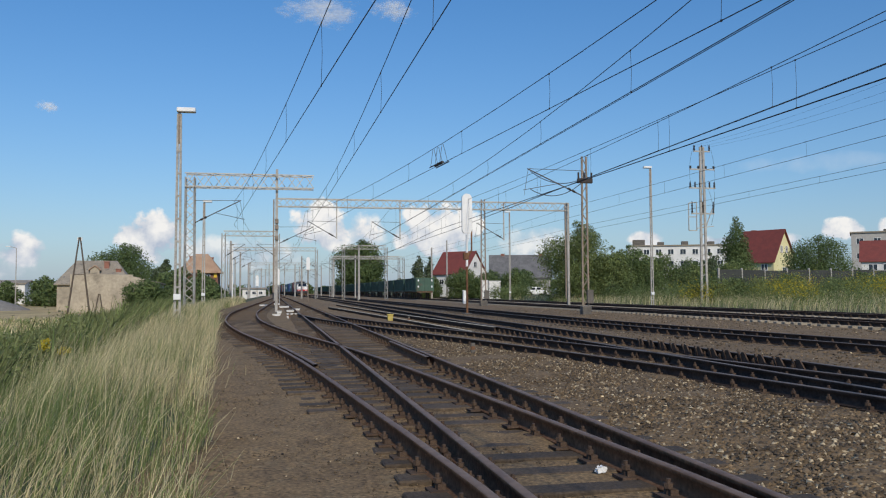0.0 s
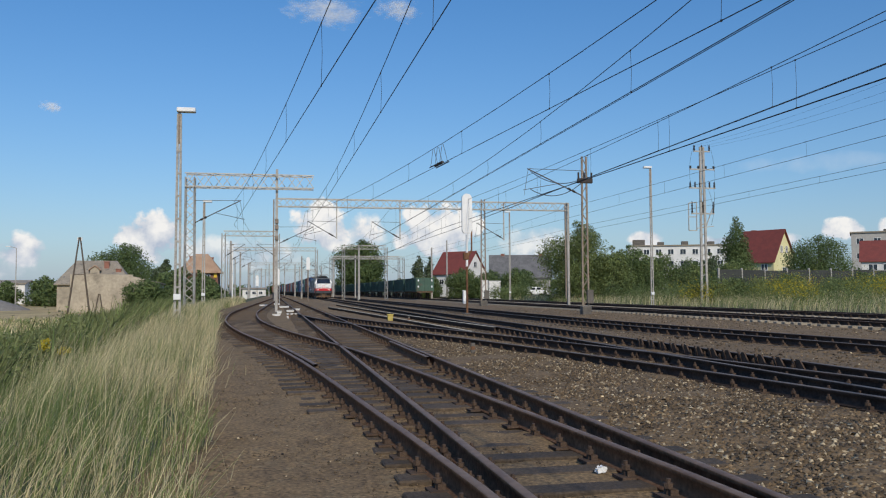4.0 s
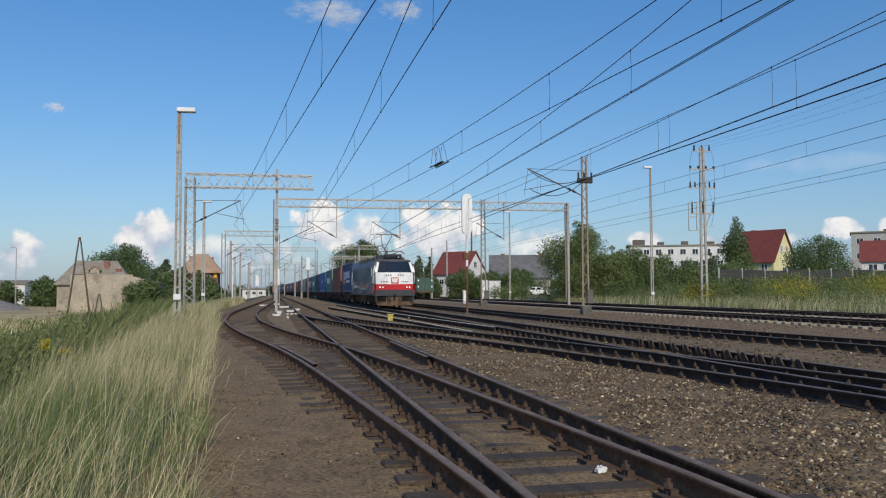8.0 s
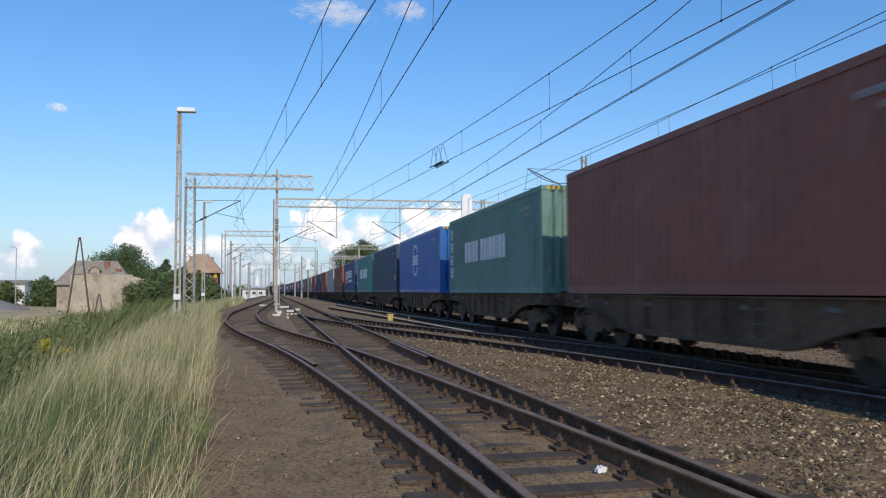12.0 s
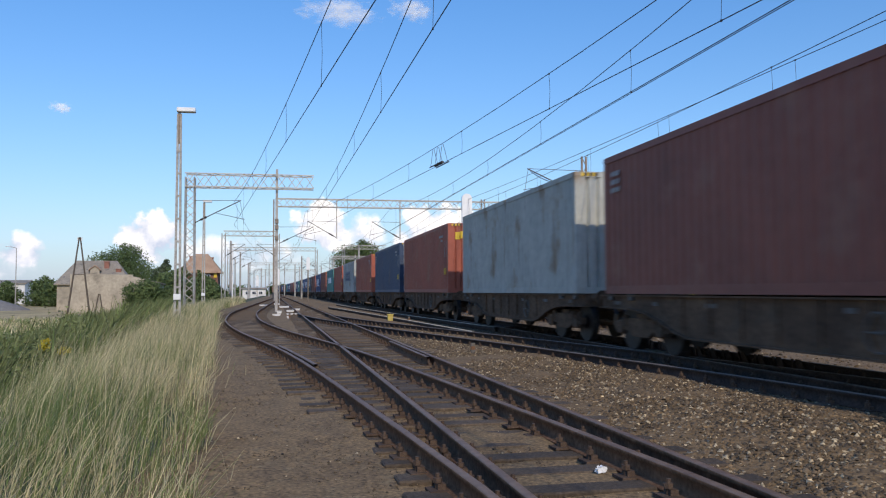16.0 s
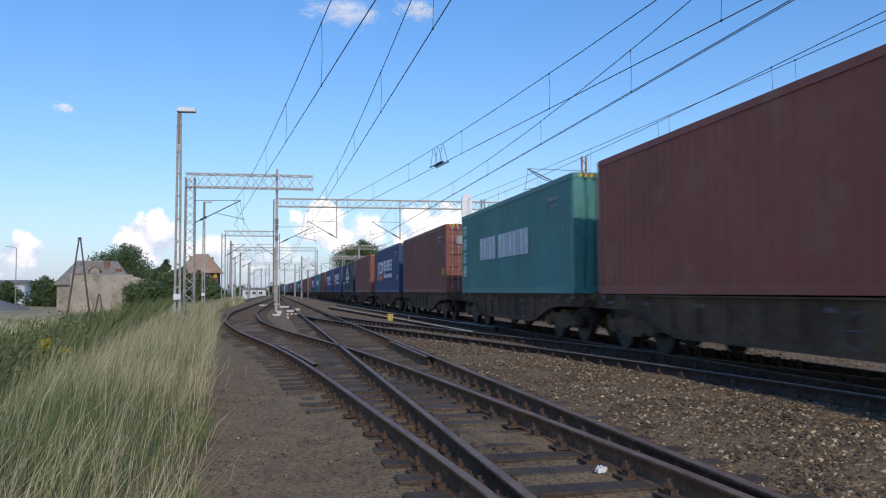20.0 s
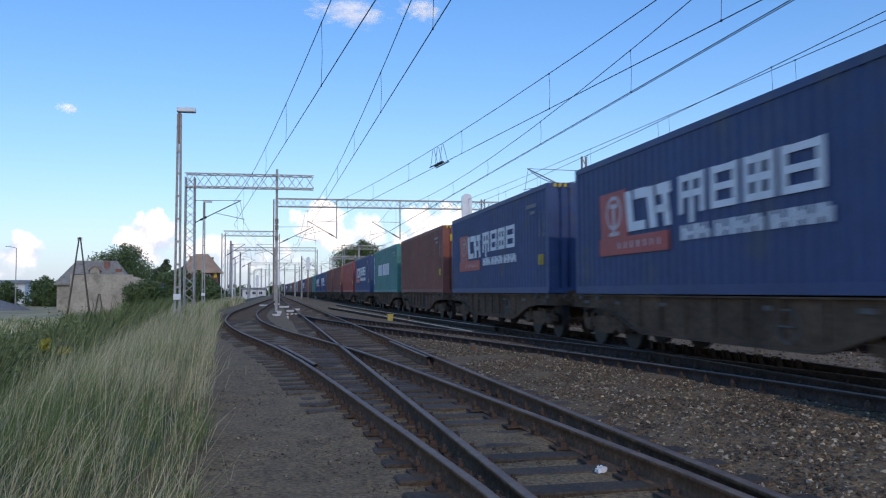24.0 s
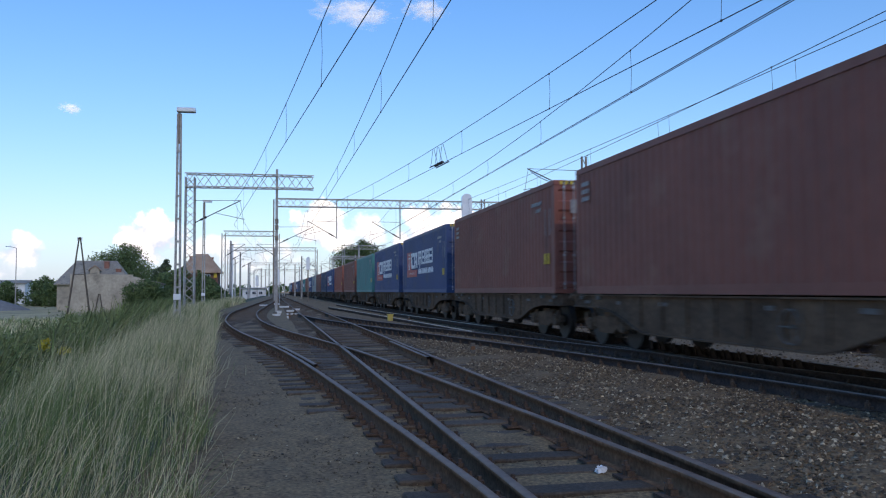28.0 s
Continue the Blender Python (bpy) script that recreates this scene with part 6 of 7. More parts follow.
def dimming_cloud():
    """a broad cloud added out of view to dim the sun as it drifts past: a flat lumpy body, lens-shaped in section"""
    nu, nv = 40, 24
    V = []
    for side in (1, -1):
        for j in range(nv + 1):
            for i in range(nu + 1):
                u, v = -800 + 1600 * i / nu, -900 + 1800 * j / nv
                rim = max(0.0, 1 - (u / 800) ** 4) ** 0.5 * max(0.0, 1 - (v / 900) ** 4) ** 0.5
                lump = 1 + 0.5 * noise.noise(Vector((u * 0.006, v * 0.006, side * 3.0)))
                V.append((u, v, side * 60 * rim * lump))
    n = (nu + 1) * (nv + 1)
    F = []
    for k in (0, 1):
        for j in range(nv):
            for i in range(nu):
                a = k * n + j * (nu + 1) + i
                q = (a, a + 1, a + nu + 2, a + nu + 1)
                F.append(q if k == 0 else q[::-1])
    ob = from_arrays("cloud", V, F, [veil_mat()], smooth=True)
    return tagged(ob, "unseen broad grey cloud added before the sun to dim it", "cloud", "thin clouds")


DIMMING_CLOUD = dimming_cloud()


# ---- houses ----
M["render_grey"] = mat("old_render", (0.45, 0.385, 0.29), (0.33, 0.285, 0.215), 0.95, 0.35, c=(0.24, 0.205, 0.155), bump=0.01, fine=0.15)
M["roof_grey"] = mat("fibre_roof", (0.31, 0.265, 0.20), (0.24, 0.205, 0.155), 0.9, 0.8, c=(0.15, 0.14, 0.12), bump=0.02)
M["roof_sheet"] = mat("dark_sheet_roof", (0.17, 0.165, 0.155), (0.12, 0.115, 0.11), 0.7, 0.8, c=(0.09, 0.085, 0.08), bump=0.02, streak=((0.07, 0.068, 0.065), 0.08))
M["roof_red"] = mat("red_tile_roof", (0.21, 0.048, 0.034), (0.165, 0.04, 0.03), 0.75, 1.2, bump=0.02, fine=0.2)
M["roof_rust"] = mat("old_tile_roof", (0.42, 0.28, 0.18), (0.34, 0.21, 0.13), 0.85, 0.8, bump=0.02, fine=0.2)
M["wall_yellow"] = mat("yellow_render", (0.72, 0.66, 0.36), (0.66, 0.6, 0.33), 0.9, 0.5, fine=0.06)
M["wall_white"] = mat("white_render", (0.74, 0.73, 0.69), (0.66, 0.65, 0.62), 0.9, 0.4, fine=0.06)
M["wall_grey"] = mat("grey_panel_wall", (0.46, 0.44, 0.40), (0.40, 0.38, 0.35), 0.9, 0.4, fine=0.08)
M["wall_brick"] = mat("brown_brick_wall", (0.22, 0.11, 0.075), (0.17, 0.09, 0.06), 0.9, 0.6, fine=0.2)
M["pane"] = mat("window_glass", (0.03, 0.038, 0.05), (0.02, 0.028, 0.038), 0.12, 1, spec=0.7, fine=0.03)
M["fence"] = mat("fence_grey", (0.055, 0.058, 0.052), (0.04, 0.043, 0.04), 0.95, 0.7, fine=0.15)
M["brick"] = mat("chimney_brick", (0.30, 0.13, 0.09), (0.24, 0.11, 0.075), 0.9, 3, fine=0.2)


def add_window(parent, x, y, z, w, h, axis, out):
    """a framed pane with a sill on a wall; axis 'x' or 'y' is the wall's normal, out its sign"""
    def put(bm, a, b, c0, c1, d0, d1):
        d0, d1 = sorted((out * d0, out * d1))
        if axis == "y":
            box(bm, x + a, x + b, y + d0, y + d1, z + c0, z + c1)
        else:
            box(bm, x + d0, x + d1, y + a, y + b, z + c0, z + c1)
    bm = bmesh.new()
    for a, b, c0, c1 in ((-w / 2, w / 2, 0, 0.09), (-w / 2, w / 2, h - 0.09, h), (-w / 2, -w / 2 + 0.09, 0.09, h - 0.09), (w / 2 - 0.09, w / 2, 0.09, h - 0.09), (-0.04, 0.04, 0.09, h - 0.09)):
        put(bm, a, b, c0, c1, 0.0, 0.05)
    f = part("window", bm, M["white"], parent, "white framed window")
    bm = bmesh.new()
    put(bm, -w / 2 + 0.05, w / 2 - 0.05, 0.05, h - 0.05, 0.004, 0.02)
    part("pane", bm, M["pane"], f)
    bm = bmesh.new()
    put(bm, -w / 2 - 0.08, w / 2 + 0.08, -0.08, -0.005, 0.0, 0.14)
    part("sill", bm, M["concrete"], f)


def house(name, x, y, rz, w, d, eave, ridge, wall, roof, label, windows=(), chimney=(), hip=0.0, category="house", over=0.4, z=None):
    """gabled (or hipped) house, ridge along local x. windows: (face, along, z, w, h); face f b l r"""
    z0 = gz(x, y) if z is None else z
    g = empty(name, pose(x, y, z0, 0, 0, rz), label, category, "houses beyond the yard")
    bm = bmesh.new()
    box(bm, -w / 2, w / 2, -d / 2, d / 2, -0.6, eave)
    if not hip:
        for s in (-1, 1):
            prism(bm, [(-d / 2, eave), (d / 2, eave), (0, ridge - 0.12)], "x", *sorted((s * w / 2, s * (w / 2 - 0.3))))
    part("wall", bm, M[wall], g)
    bm = bmesh.new()
    t = 0.18
    k = (ridge - eave) / (d / 2)
    for s in (-1, 1):
        hx = w / 2 + over
        a = [(-hx, s * (d / 2 + over), eave - k * over), (hx, s * (d / 2 + over), eave - k * over), (hx - hip, 0, ridge), (-hx + hip, 0, ridge)]
        lo = [bm.verts.new(p) for p in a]
        hi = [bm.verts.new((p[0], p[1], p[2] + t)) for p in a]
        for i in range(4):
            bm.faces.new((lo[i], lo[(i + 1) % 4], hi[(i + 1) % 4], hi[i]))
        bm.faces.new(lo); bm.faces.new(hi)
        if hip:
            b = [(s * hx, -(d / 2 + over), eave - k * over), (s * hx, d / 2 + over, eave - k * over), (s * (hx - hip), 0, ridge)]
            vs = [bm.verts.new((p[0], p[1], p[2] + t)) for p in b]
            vl = [bm.verts.new(p) for p in b]
            bm.faces.new(vs); bm.faces.new(vl)
    bmesh.ops.recalc_face_normals(bm, faces=bm.faces)
    rf = part("roof", bm, M[roof], g)
    for cx, cy, ch in chimney:
        bm = bmesh.new()
        box(bm, cx - 0.35, cx + 0.35, cy - 0.3, cy + 0.3, eave, ridge + ch, 0.02)
        box(bm, cx - 0.42, cx + 0.42, cy - 0.37, cy + 0.37, ridge + ch, ridge + ch + 0.12)
        part("chimney", bm, M["brick"], rf, "brick chimney")
    for face, u, zz, ww, hh in windows:
        if face in "fb":
            add_window(g, u, -d / 2 if face == "f" else d / 2, zz, ww, hh, "y", -1 if face == "f" else 1)
        else:
            add_window(g, -w / 2 if face == "l" else w / 2, u, zz, ww, hh, "x", -1 if face == "l" else 1)
    return g


def block(name, x, y, rz, w, d, h, wall, label, floors, cols, gear=()):
    g = empty(name, pose(x, y, gz(x, y), 0, 0, rz), label, "apartment building", "houses beyond the yard")
    bm = bmesh.new()
    box(bm, -w / 2, w / 2, -d / 2, d / 2, -0.6, h)
    part("wall", bm, M[wall], g)
    bm = bmesh.new()
    box(bm, -w / 2 - 0.3, w / 2 + 0.3, -d / 2 - 0.3, d / 2 + 0.3, h, h + 0.35)
    rf = part("roof", bm, M["roof_grey"], g)
    for gx, gw, gh in gear:
        bm = bmesh.new()
        box(bm, gx - gw * 0.4, gx + gw * 0.4, -1.0, 1.0, h + 0.3, h + 0.3 + gh * 0.7, 0.05)
        part("roof_housing", bm, M["footing"], rf, "dark rooftop housing")
    for fl in range(floors):
        for c in range(cols):
            add_window(g, -w / 2 + (c + 0.5) * w / cols, -d / 2, 0.9 + fl * (h / floors), 1.6, 1.5, "y", -1)
    for fl in range(floors):
        for c in range(2):
            add_window(g, -w / 2, -d / 4 + c * d / 2, 0.9 + fl * (h / floors), 1.4, 1.5, "x", -1)
    return g


# ---- build the place ----
build_track("track_main", line_main, -12, 420, "main track with dark sleepers on ballast, rails worn bright", near=36, mats=("rail_dark", "rail_bright"))
build_track("track_siding", line_siding, -3, 420, "siding track with old wooden sleepers sunk in cinder", near=34, length=2.7, gauge=0.732)
build_track("track_branch", line_branch, 3.2, 300, "curved branch track leaving the siding", near=42, skip=((-5, 9.5),), gauge=0.732)
build_track("track_crossover", line_cross, 0.5, 47, "crossover track between the siding and the main track", near=48, skip=((-5, 8), (43, 50)), mats=("rail_dark", "rail_bright"))
build_track("track_second", line_second, -12, 420, "second track with wooden sleepers on ballast", near=45, mats=("rail_dark", "rail_bright"))
build_track("track_third", line_third, -12, 420, "third track with pale concrete sleepers", concrete=True, near=50, mats=("rail_dark", "rail_top"))
build_track("track_fourth", line_fourth, -12, 420, "fourth track with pale concrete sleepers", concrete=True, near=58, mats=("rail_dark", "rail_top"))

guard = empty("guard_rail", None, "short rusty guard rail opposite the frog of the turnout", "guard rail", "", "structure")
sweep("rail", line_branch, -0.732 + 0.13, 14.2, 19.3, 0.5, guard, label="rusty guard rail")
sweep("rail", line_siding, 0.732 - 0.13, 15.2, 20.3, 0.5, guard, label="rusty guard rail")

build_gantries()
street_lamp_post(-4.05, 33.6, 8.42, 1, "tall pale concrete yard lamp in the grass")
street_lamp_post(-6.3, 69.0, 8.6, 1, "tall pale concrete yard lamp beside the gantry")
street_lamp_post(30.6, 64.5, 11.7, -1, "tall pale concrete yard lamp beyond the tracks")
street_lamp_post(31.0, 110, 12.2, -1, "tall pale concrete yard lamp behind the gantry")
lattice_mast(17.4, 45.5, 9.1, -3.3)
lattice_mast(18.45, 74.6, 9.8, 0, 0.45)
build_signal()
far_signal(3.4, 113, 5.9, "far white-backed signal between the tracks", 0.25)
far_signal(-5.35, 180, 4.7, "distant white-backed signal beside the branch track")
far_signal(-0.45, 71, 3.2, "low white-backed signal beside the gantry post", 0.2)
for x, y, h, r in ((-6.95, 115, 8.4, 2.6), (-7.4, 150, 8.6, 2.6), (10.95, 120, 8.0, -2.4), (25.4, 140, 9.0, -2.4), (30.5, 152, 11.0, 0), (-8, 200, 8.6, 2.6), (10.5, 175, 8.6, -2.6), (11.0, 240, 8.6, -2.6), (-6.5, 260, 8.6, 2.6), (-1.2, 130, 8.2, 2.4), (-1.5, 175, 8.2, 2.4), (-2, 220, 8.2, 2.4), (3.6, 160, 8.2, 2.4), (3.0, 205, 8.2, 2.4)):
    plain_mast(x, y, h, r)
def slim_mast(x, y, h, material, label):
    g = empty("slim_mast", pose(x, y, gz(x, y)), label, "mast", "slim masts")
    bm = bmesh.new()
    rod(bm, (0, 0, -0.2), (0, 0, h), 0.16, 0.13, 10)
    part("tube", bm, material, g)
    bm = bmesh.new()
    rod(bm, (0, 0, h), (0, 0, h + 0.12), 0.2, 0.2, 10)
    part("cap", bm, M["oldsteel"], g)


slim_mast(-6.9, 118, 8.0, M["white"], "white-painted tubular mast beside the branch track")
for x, y, h in ((-9.4, 170, 8.5), (-8.2, 215, 9.0), (-3.8, 240, 9.0), (0.6, 250, 9.0), (5.2, 262, 9.0), (8.6, 290, 9.5), (-6.0, 300, 9.0), (14.6, 168, 8.8), (17.0, 230, 9.0)):
    slim_mast(x, y, h, M["galv"], "distant pale slim mast in the yard")
build_wires()
build_pylon(36.2, 66, 13.9)
build_a_pole()


def village_lamp(x, y, h):
    """a thin road lamp with a short arm, far beyond the field"""
    g = empty("street_lamp", pose(x, y, gz(x, y)), "thin grey street lamp beyond the field", "lamp", "street lamps")
    bm = bmesh.new()
    rod(bm, (0, 0, -0.2), (0, 0, h), 0.1, 0.06)
    part("pole", bm, M["concrete"], g)
    bm = bmesh.new()
    rod(bm, (0, 0, h), (-1.0, 0, h + 0.25), 0.05)
    part("arm", bm, M["concrete"], g)
    bm = bmesh.new()
    box(bm, -1.7, -0.9, -0.16, 0.16, h + 0.2, h + 0.36, 0.04)
    part("lantern", bm, M["white"], g, "pale lamp head")


village_lamp(-44.3, 150, 10.1)

gon = build_gondola()
gon.matrix_basis = pose(line_third(136.4), 136.4, 0)
for k in range(1, 23):
    y = 136.4 + 13.75 * k
    copy_thing(gon, pose(line_third(y), y, 0, 0, 0, math.degrees(8e-5 * max(y - 130, 0))))

# left: the old grey house, its yard, the far trees
farmhouse = house("farmhouse", -27.2, 130, 6, 9.6, 9.0, 3.9, 7.1, "render_grey", "roof_grey", "old grey rendered farmhouse with a patched hipped roof", (("f", -2.6, 1.6, 0.7, 0.9),), ((1.5, -1.4, -0.1), (3.2, -2.2, -1.2)), hip=2.4)
bm = bmesh.new()
prism(bm, [(-0.65, 5.1), (0.65, 5.1), (0.65, 5.85), (0, 6.35), (-0.65, 5.85)], "y", -3.1, -1.2)
dormer = part("dormer", bm, M["render_grey"], farmhouse, "small rendered dormer")
bm = bmesh.new()
prism(bm, [(-0.85, 5.72), (0, 6.4), (0.85, 5.72), (0.85, 5.82), (0, 6.52), (-0.85, 5.82)], "y", -3.3, -1.0)
part("dormer_roof", bm, M["roof_rust"], dormer, "rust-coloured dormer roof")


def old_barn():
    """blank rendered wall with a stepped, sloping parapet and a sheet roof behind it"""
    g = empty("barn", pose(-20.8, 112, gz(-20.8, 112), 0, 0, -3), "long grey rendered barn with a blank wall", "barn", "houses beyond the yard")
    line = [(-5.2, -0.5), (5.2, -0.5), (5.2, 3.9), (2.3, 4.55), (2.3, 4.78), (-5.2, 4.85)]
    bm = bmesh.new()
    prism(bm, line, "y", -2.5, -2.2)
    part("front_wall", bm, M["render_grey"], g)
    for s in (-1, 1):
        bm = bmesh.new()
        box(bm, s * 5.2 - 0.15 - 0.15 * s, s * 5.2 + 0.15 - 0.15 * s, -2.2, 2.5, -0.5, 3.7)
        part("side_wall", bm, M["render_grey"], g)
    bm = bmesh.new()
    prism(bm, [(-2.2, 4.3), (2.7, 3.5), (2.7, 3.62), (-2.2, 4.42)], "x", -5.0, 2.2)
    prism(bm, [(-2.2, 3.75), (2.7, 3.5), (2.7, 3.62), (-2.2, 3.87)], "x", 2.2, 5.4)
    part("roof", bm, M["roof_grey"], g)


old_barn()
house("station_house", -13.15, 140, 0, 5.7, 5.2, 6.1, 8.6, "wall_brick", "roof_rust", "brown brick house with a hipped tile roof", (("f", 1.2, 4.2, 0.9, 1.2),), ((-1.6, 0.9, -0.25), (1.5, 0.9, -0.45)), hip=2.3, over=0.55)
bm = bmesh.new()
box(bm, -0.25, 0.25, -0.05, 0.05, -0.45, 0.45, 0.02)
sign = part("station_sign", bm, M["label_yellow"], None)
sign.matrix_basis = pose(-10.7, 137.3, 3.95)
tagged(sign, "yellow board on the wall of the brick house", "sign")
tree("tree", -30.3, 168, 12.3, 11.5, "leaf", 26000, 0.19, 11, "broad dark green tree behind the grey house", base=0.2, dense=14)
tree("tree", -20.3, 150, 8.5, 4.0, "leaf_dark", 7000, 0.2, 12, "slim dark tree beside the barn", base=0.15)
tree("shrub", -16.2, 104, 4.2, 4.4, "leaf", 9000, 0.14, 13, "dark shrub against the barn wall", base=0.1, category="shrub")
for x, y, h, s, k in ((-15.2, 131, 6.7, 4.2, 81), (-13.0, 132, 6.2, 3.2, 82), (-11.2, 130, 4.7, 2.8, 83)):
    tree("shrub", x, y, h, s, "leaf", 6000, 0.15, k, "dark overgrown shrub before the brick house", base=0.05, category="shrub", dense=10)
tree("shrub", -14.0, 106, 3.4, 3.5, "leaf", 7000, 0.14, 14, "dark green shrub beside the barn", base=0.1, category="shrub")
for k, (x, y, h, s) in enumerate(((-44, 165, 6.0, 5), (-40, 160, 5.6, 5), (-38, 170, 6.5, 5), (-52, 170, 5, 5), (-17, 128, 6.6, 4.5), (-12.0, 126, 5.6, 4.4), (-10.5, 120, 4.6, 3.6), (-9.2, 112, 3.2, 3.2), (-8.6, 104, 2.4, 2.6), (-14.4, 118, 6, 4))):
    tree("shrub", x, y, h, s, "leaf", 3600, 0.22, 20 + k, "dark green shrub at the field's edge", base=0.1, category="shrub")
tree("tree", 33.2, 350, 23.6, 20, "leaf", 24000, 0.42, 31, "broad dark green tree behind the wagons", base=0.25, dense=14)
house("station_building", -8.6, 262, 0, 7.0, 5, 2.7, 3.0, "wall_white", "roof_grey", "low white station building far down the line", (("f", -2, 1, 1.2, 1.0), ("f", 0, 1, 1.2, 1.0), ("f", 2, 1, 1.2, 1.0)), (), category="building")

house("warehouse", -64, 200, 0, 16, 8, 4.5, 5.2, "wall_white", "roof_grey", "far white warehouse beyond the field", (("f", -3, 1.5, 1.6, 1.2), ("f", 2, 1.5, 1.6, 1.2)), (), category="warehouse")
M["gravel"] = mat("grey_gravel", (0.22, 0.205, 0.185), (0.17, 0.16, 0.145), 0.95, 1.5, bump=0.02)
heap = empty("gravel_heap", pose(-41, 128, gz(-41, 128)), "grey gravel heap on the field", "gravel heap")
bm = bmesh.new()
prev = None
for k in range(7):
    f = k / 6
    ring = [bm.verts.new((5.2 * (1 - f ** 1.3) * math.cos(a) * (1 + 0.06 * math.sin(3 * a + k)), 3.6 * (1 - f ** 1.3) * math.sin(a), -0.1 + 2.0 * f)) for a in np.linspace(0, 2 * math.pi, 21)[:-1]]
    if prev:
        for i in range(20):
            bm.faces.new((prev[i], prev[(i + 1) % 20], ring[(i + 1) % 20], ring[i]))
    prev = ring
part("heap", bm, M["gravel"], heap, "", True)


def far_woods():
    rng = np.random.default_rng(77)
    cs, rs = [], []
    for a in np.linspace(-24, 42, 150):
        y = rng.uniform(430, 640)
        x = y * math.tan(radians(a + rng.uniform(-0.2, 0.2)))
        h = rng.uniform(4, 9) * (1.1 if a > 3 else 0.75)
        for q in range(3):
            cs.append((x + rng.uniform(-6, 6), y, gz(x, y) + h * (0.25 + 0.25 * q))); rs.append(h * 0.5)
    V, F = leaf_cloud(cs, rs, 18000, 1.0, 78)
    tagged(from_arrays("far_woods", V, F, [M["leaf"]]), "far belt of dark woods on the horizon", "woods", kind="stuff")


far_woods()

# right: trees, houses and fence behind the tall grass
tree("tree", 35.9, 96, 10.0, 7.8, "leaf_light", 34000, 0.11, 41, "large round green tree beside the yard", base=0.1, dense=16)
for k, (x, y, h, s, lf) in enumerate(((39.5, 94, 6.6, 5.0, "leaf_light"), (43.5, 98, 6.9, 5.5, "leaf"), (46.5, 100, 5.6, 4.5, "leaf_light"), (50, 103, 6.2, 5.0, "leaf"), (54, 103, 5.3, 5.5, "leaf"), (58, 104, 6.2, 4.0, "leaf_dark"), (62, 105, 5.0, 5, "leaf_light"), (56, 96, 4.4, 4.5, "leaf_light"), (49, 92, 4.0, 4.0, "leaf_light"),
                                      (33.0, 134, 4.4, 4, "leaf"), (37.5, 130, 5.0, 5, "leaf"), (29.5, 135, 5.5, 5, "leaf"), (27.5, 152, 4.4, 4.0, "leaf"), (34, 150, 5.6, 5, "leaf_light"), (39, 152, 5.2, 5, "leaf"), (45, 150, 5, 5, "leaf"))):
    tree("shrub", x, y, h, s, lf, 9000, 0.13, 50 + k, "dense green shrub beyond the tracks", base=0.06, category="shrub", dense=11)
tree("tree", 67.3, 113, 12.2, 6.4, "leaf", 18000, 0.14, 71, "tall dark pointed tree beside the yellow house", base=0.1, top=1, dense=12)
tree("tree", 85.0, 118, 9.8, 10.0, "leaf", 26000, 0.135, 72, "broad green tree beside the yellow house", base=0.15, dense=15)
tree("conifer", 28.8, 175, 9.5, 4.5, "leaf_dark", 7000, 0.2, 73, "dark spruce behind the wagons", base=0.1, top=1, dense=12)
tree("conifer", 34.0, 190, 9.6, 3.5, "leaf_dark", 6000, 0.2, 74, "dark spruce beside the red-roofed house", base=0.1, top=1, dense=12)
house("house", 38.6, 178, -48, 8.4, 8.0, 5.0, 9.6, "wall_white", "roof_red", "white house with a steep red tile roof", (("r", 0, 6.2, 1.2, 1.2), ("f", -2, 2.4, 1.2, 1.2), ("f", 2, 2.4, 1.2, 1.2), ("r", 0, 2.4, 1.2, 1.2)), ())
house("barn", 48.6, 165, -14, 12.0, 11, 3.6, 8.1, "wall_grey", "roof_sheet", "long barn with a dark grey sheet roof", (), ((-3.5, 0, 0.3), (4.4, 0, 0.3)), category="barn")
house("house", 88, 138, -62, 7.6, 7.4, 6.2, 11.7, "wall_yellow", "roof_red", "yellow house with a steep red tile roof", (("r", -0.9, 7.6, 0.8, 1.2), ("r", 0.9, 7.6, 0.8, 1.2), ("r", 0, 3.6, 1.4, 1.3), ("f", -2.5, 4.3, 1.3, 1.2), ("f", 2, 4.3, 1.3, 1.2)), ((-2.5, 0.8, 0.2),))
house("house", 119, 140, -40, 14, 9.0, 6.4, 10.3, "wall_white", "roof_red", "white house with a bright red roof", (("f", -5, 4.4, 1.6, 1.3), ("f", -2.5, 4.4, 1.6, 1.3), ("f", 1, 4.4, 1.6, 1.3)), ((-2.0, 0, 0.8),))
block("apartment_building", 109.4, 212, -22, 29, 11, 12.8, "wall_white", "long white apartment building with rooftop housings", 4, 9, ((-11.5, 4.2, 2.6), (-5.5, 2.2, 1.6), (1, 2.2, 1.8), (8, 2.2, 1.6)))
block("apartment_building", 154, 172, -38, 34, 12, 14.5, "wall_grey", "grey panel apartment building with white windows", 4, 9, ((3, 4, 2.6), (-9, 2, 1.2)))
house("barn", 132, 215, 0, 14, 8, 6, 10, "wall_white", "roof_rust", "white outbuilding with a rust-coloured roof behind the trees", (), ())

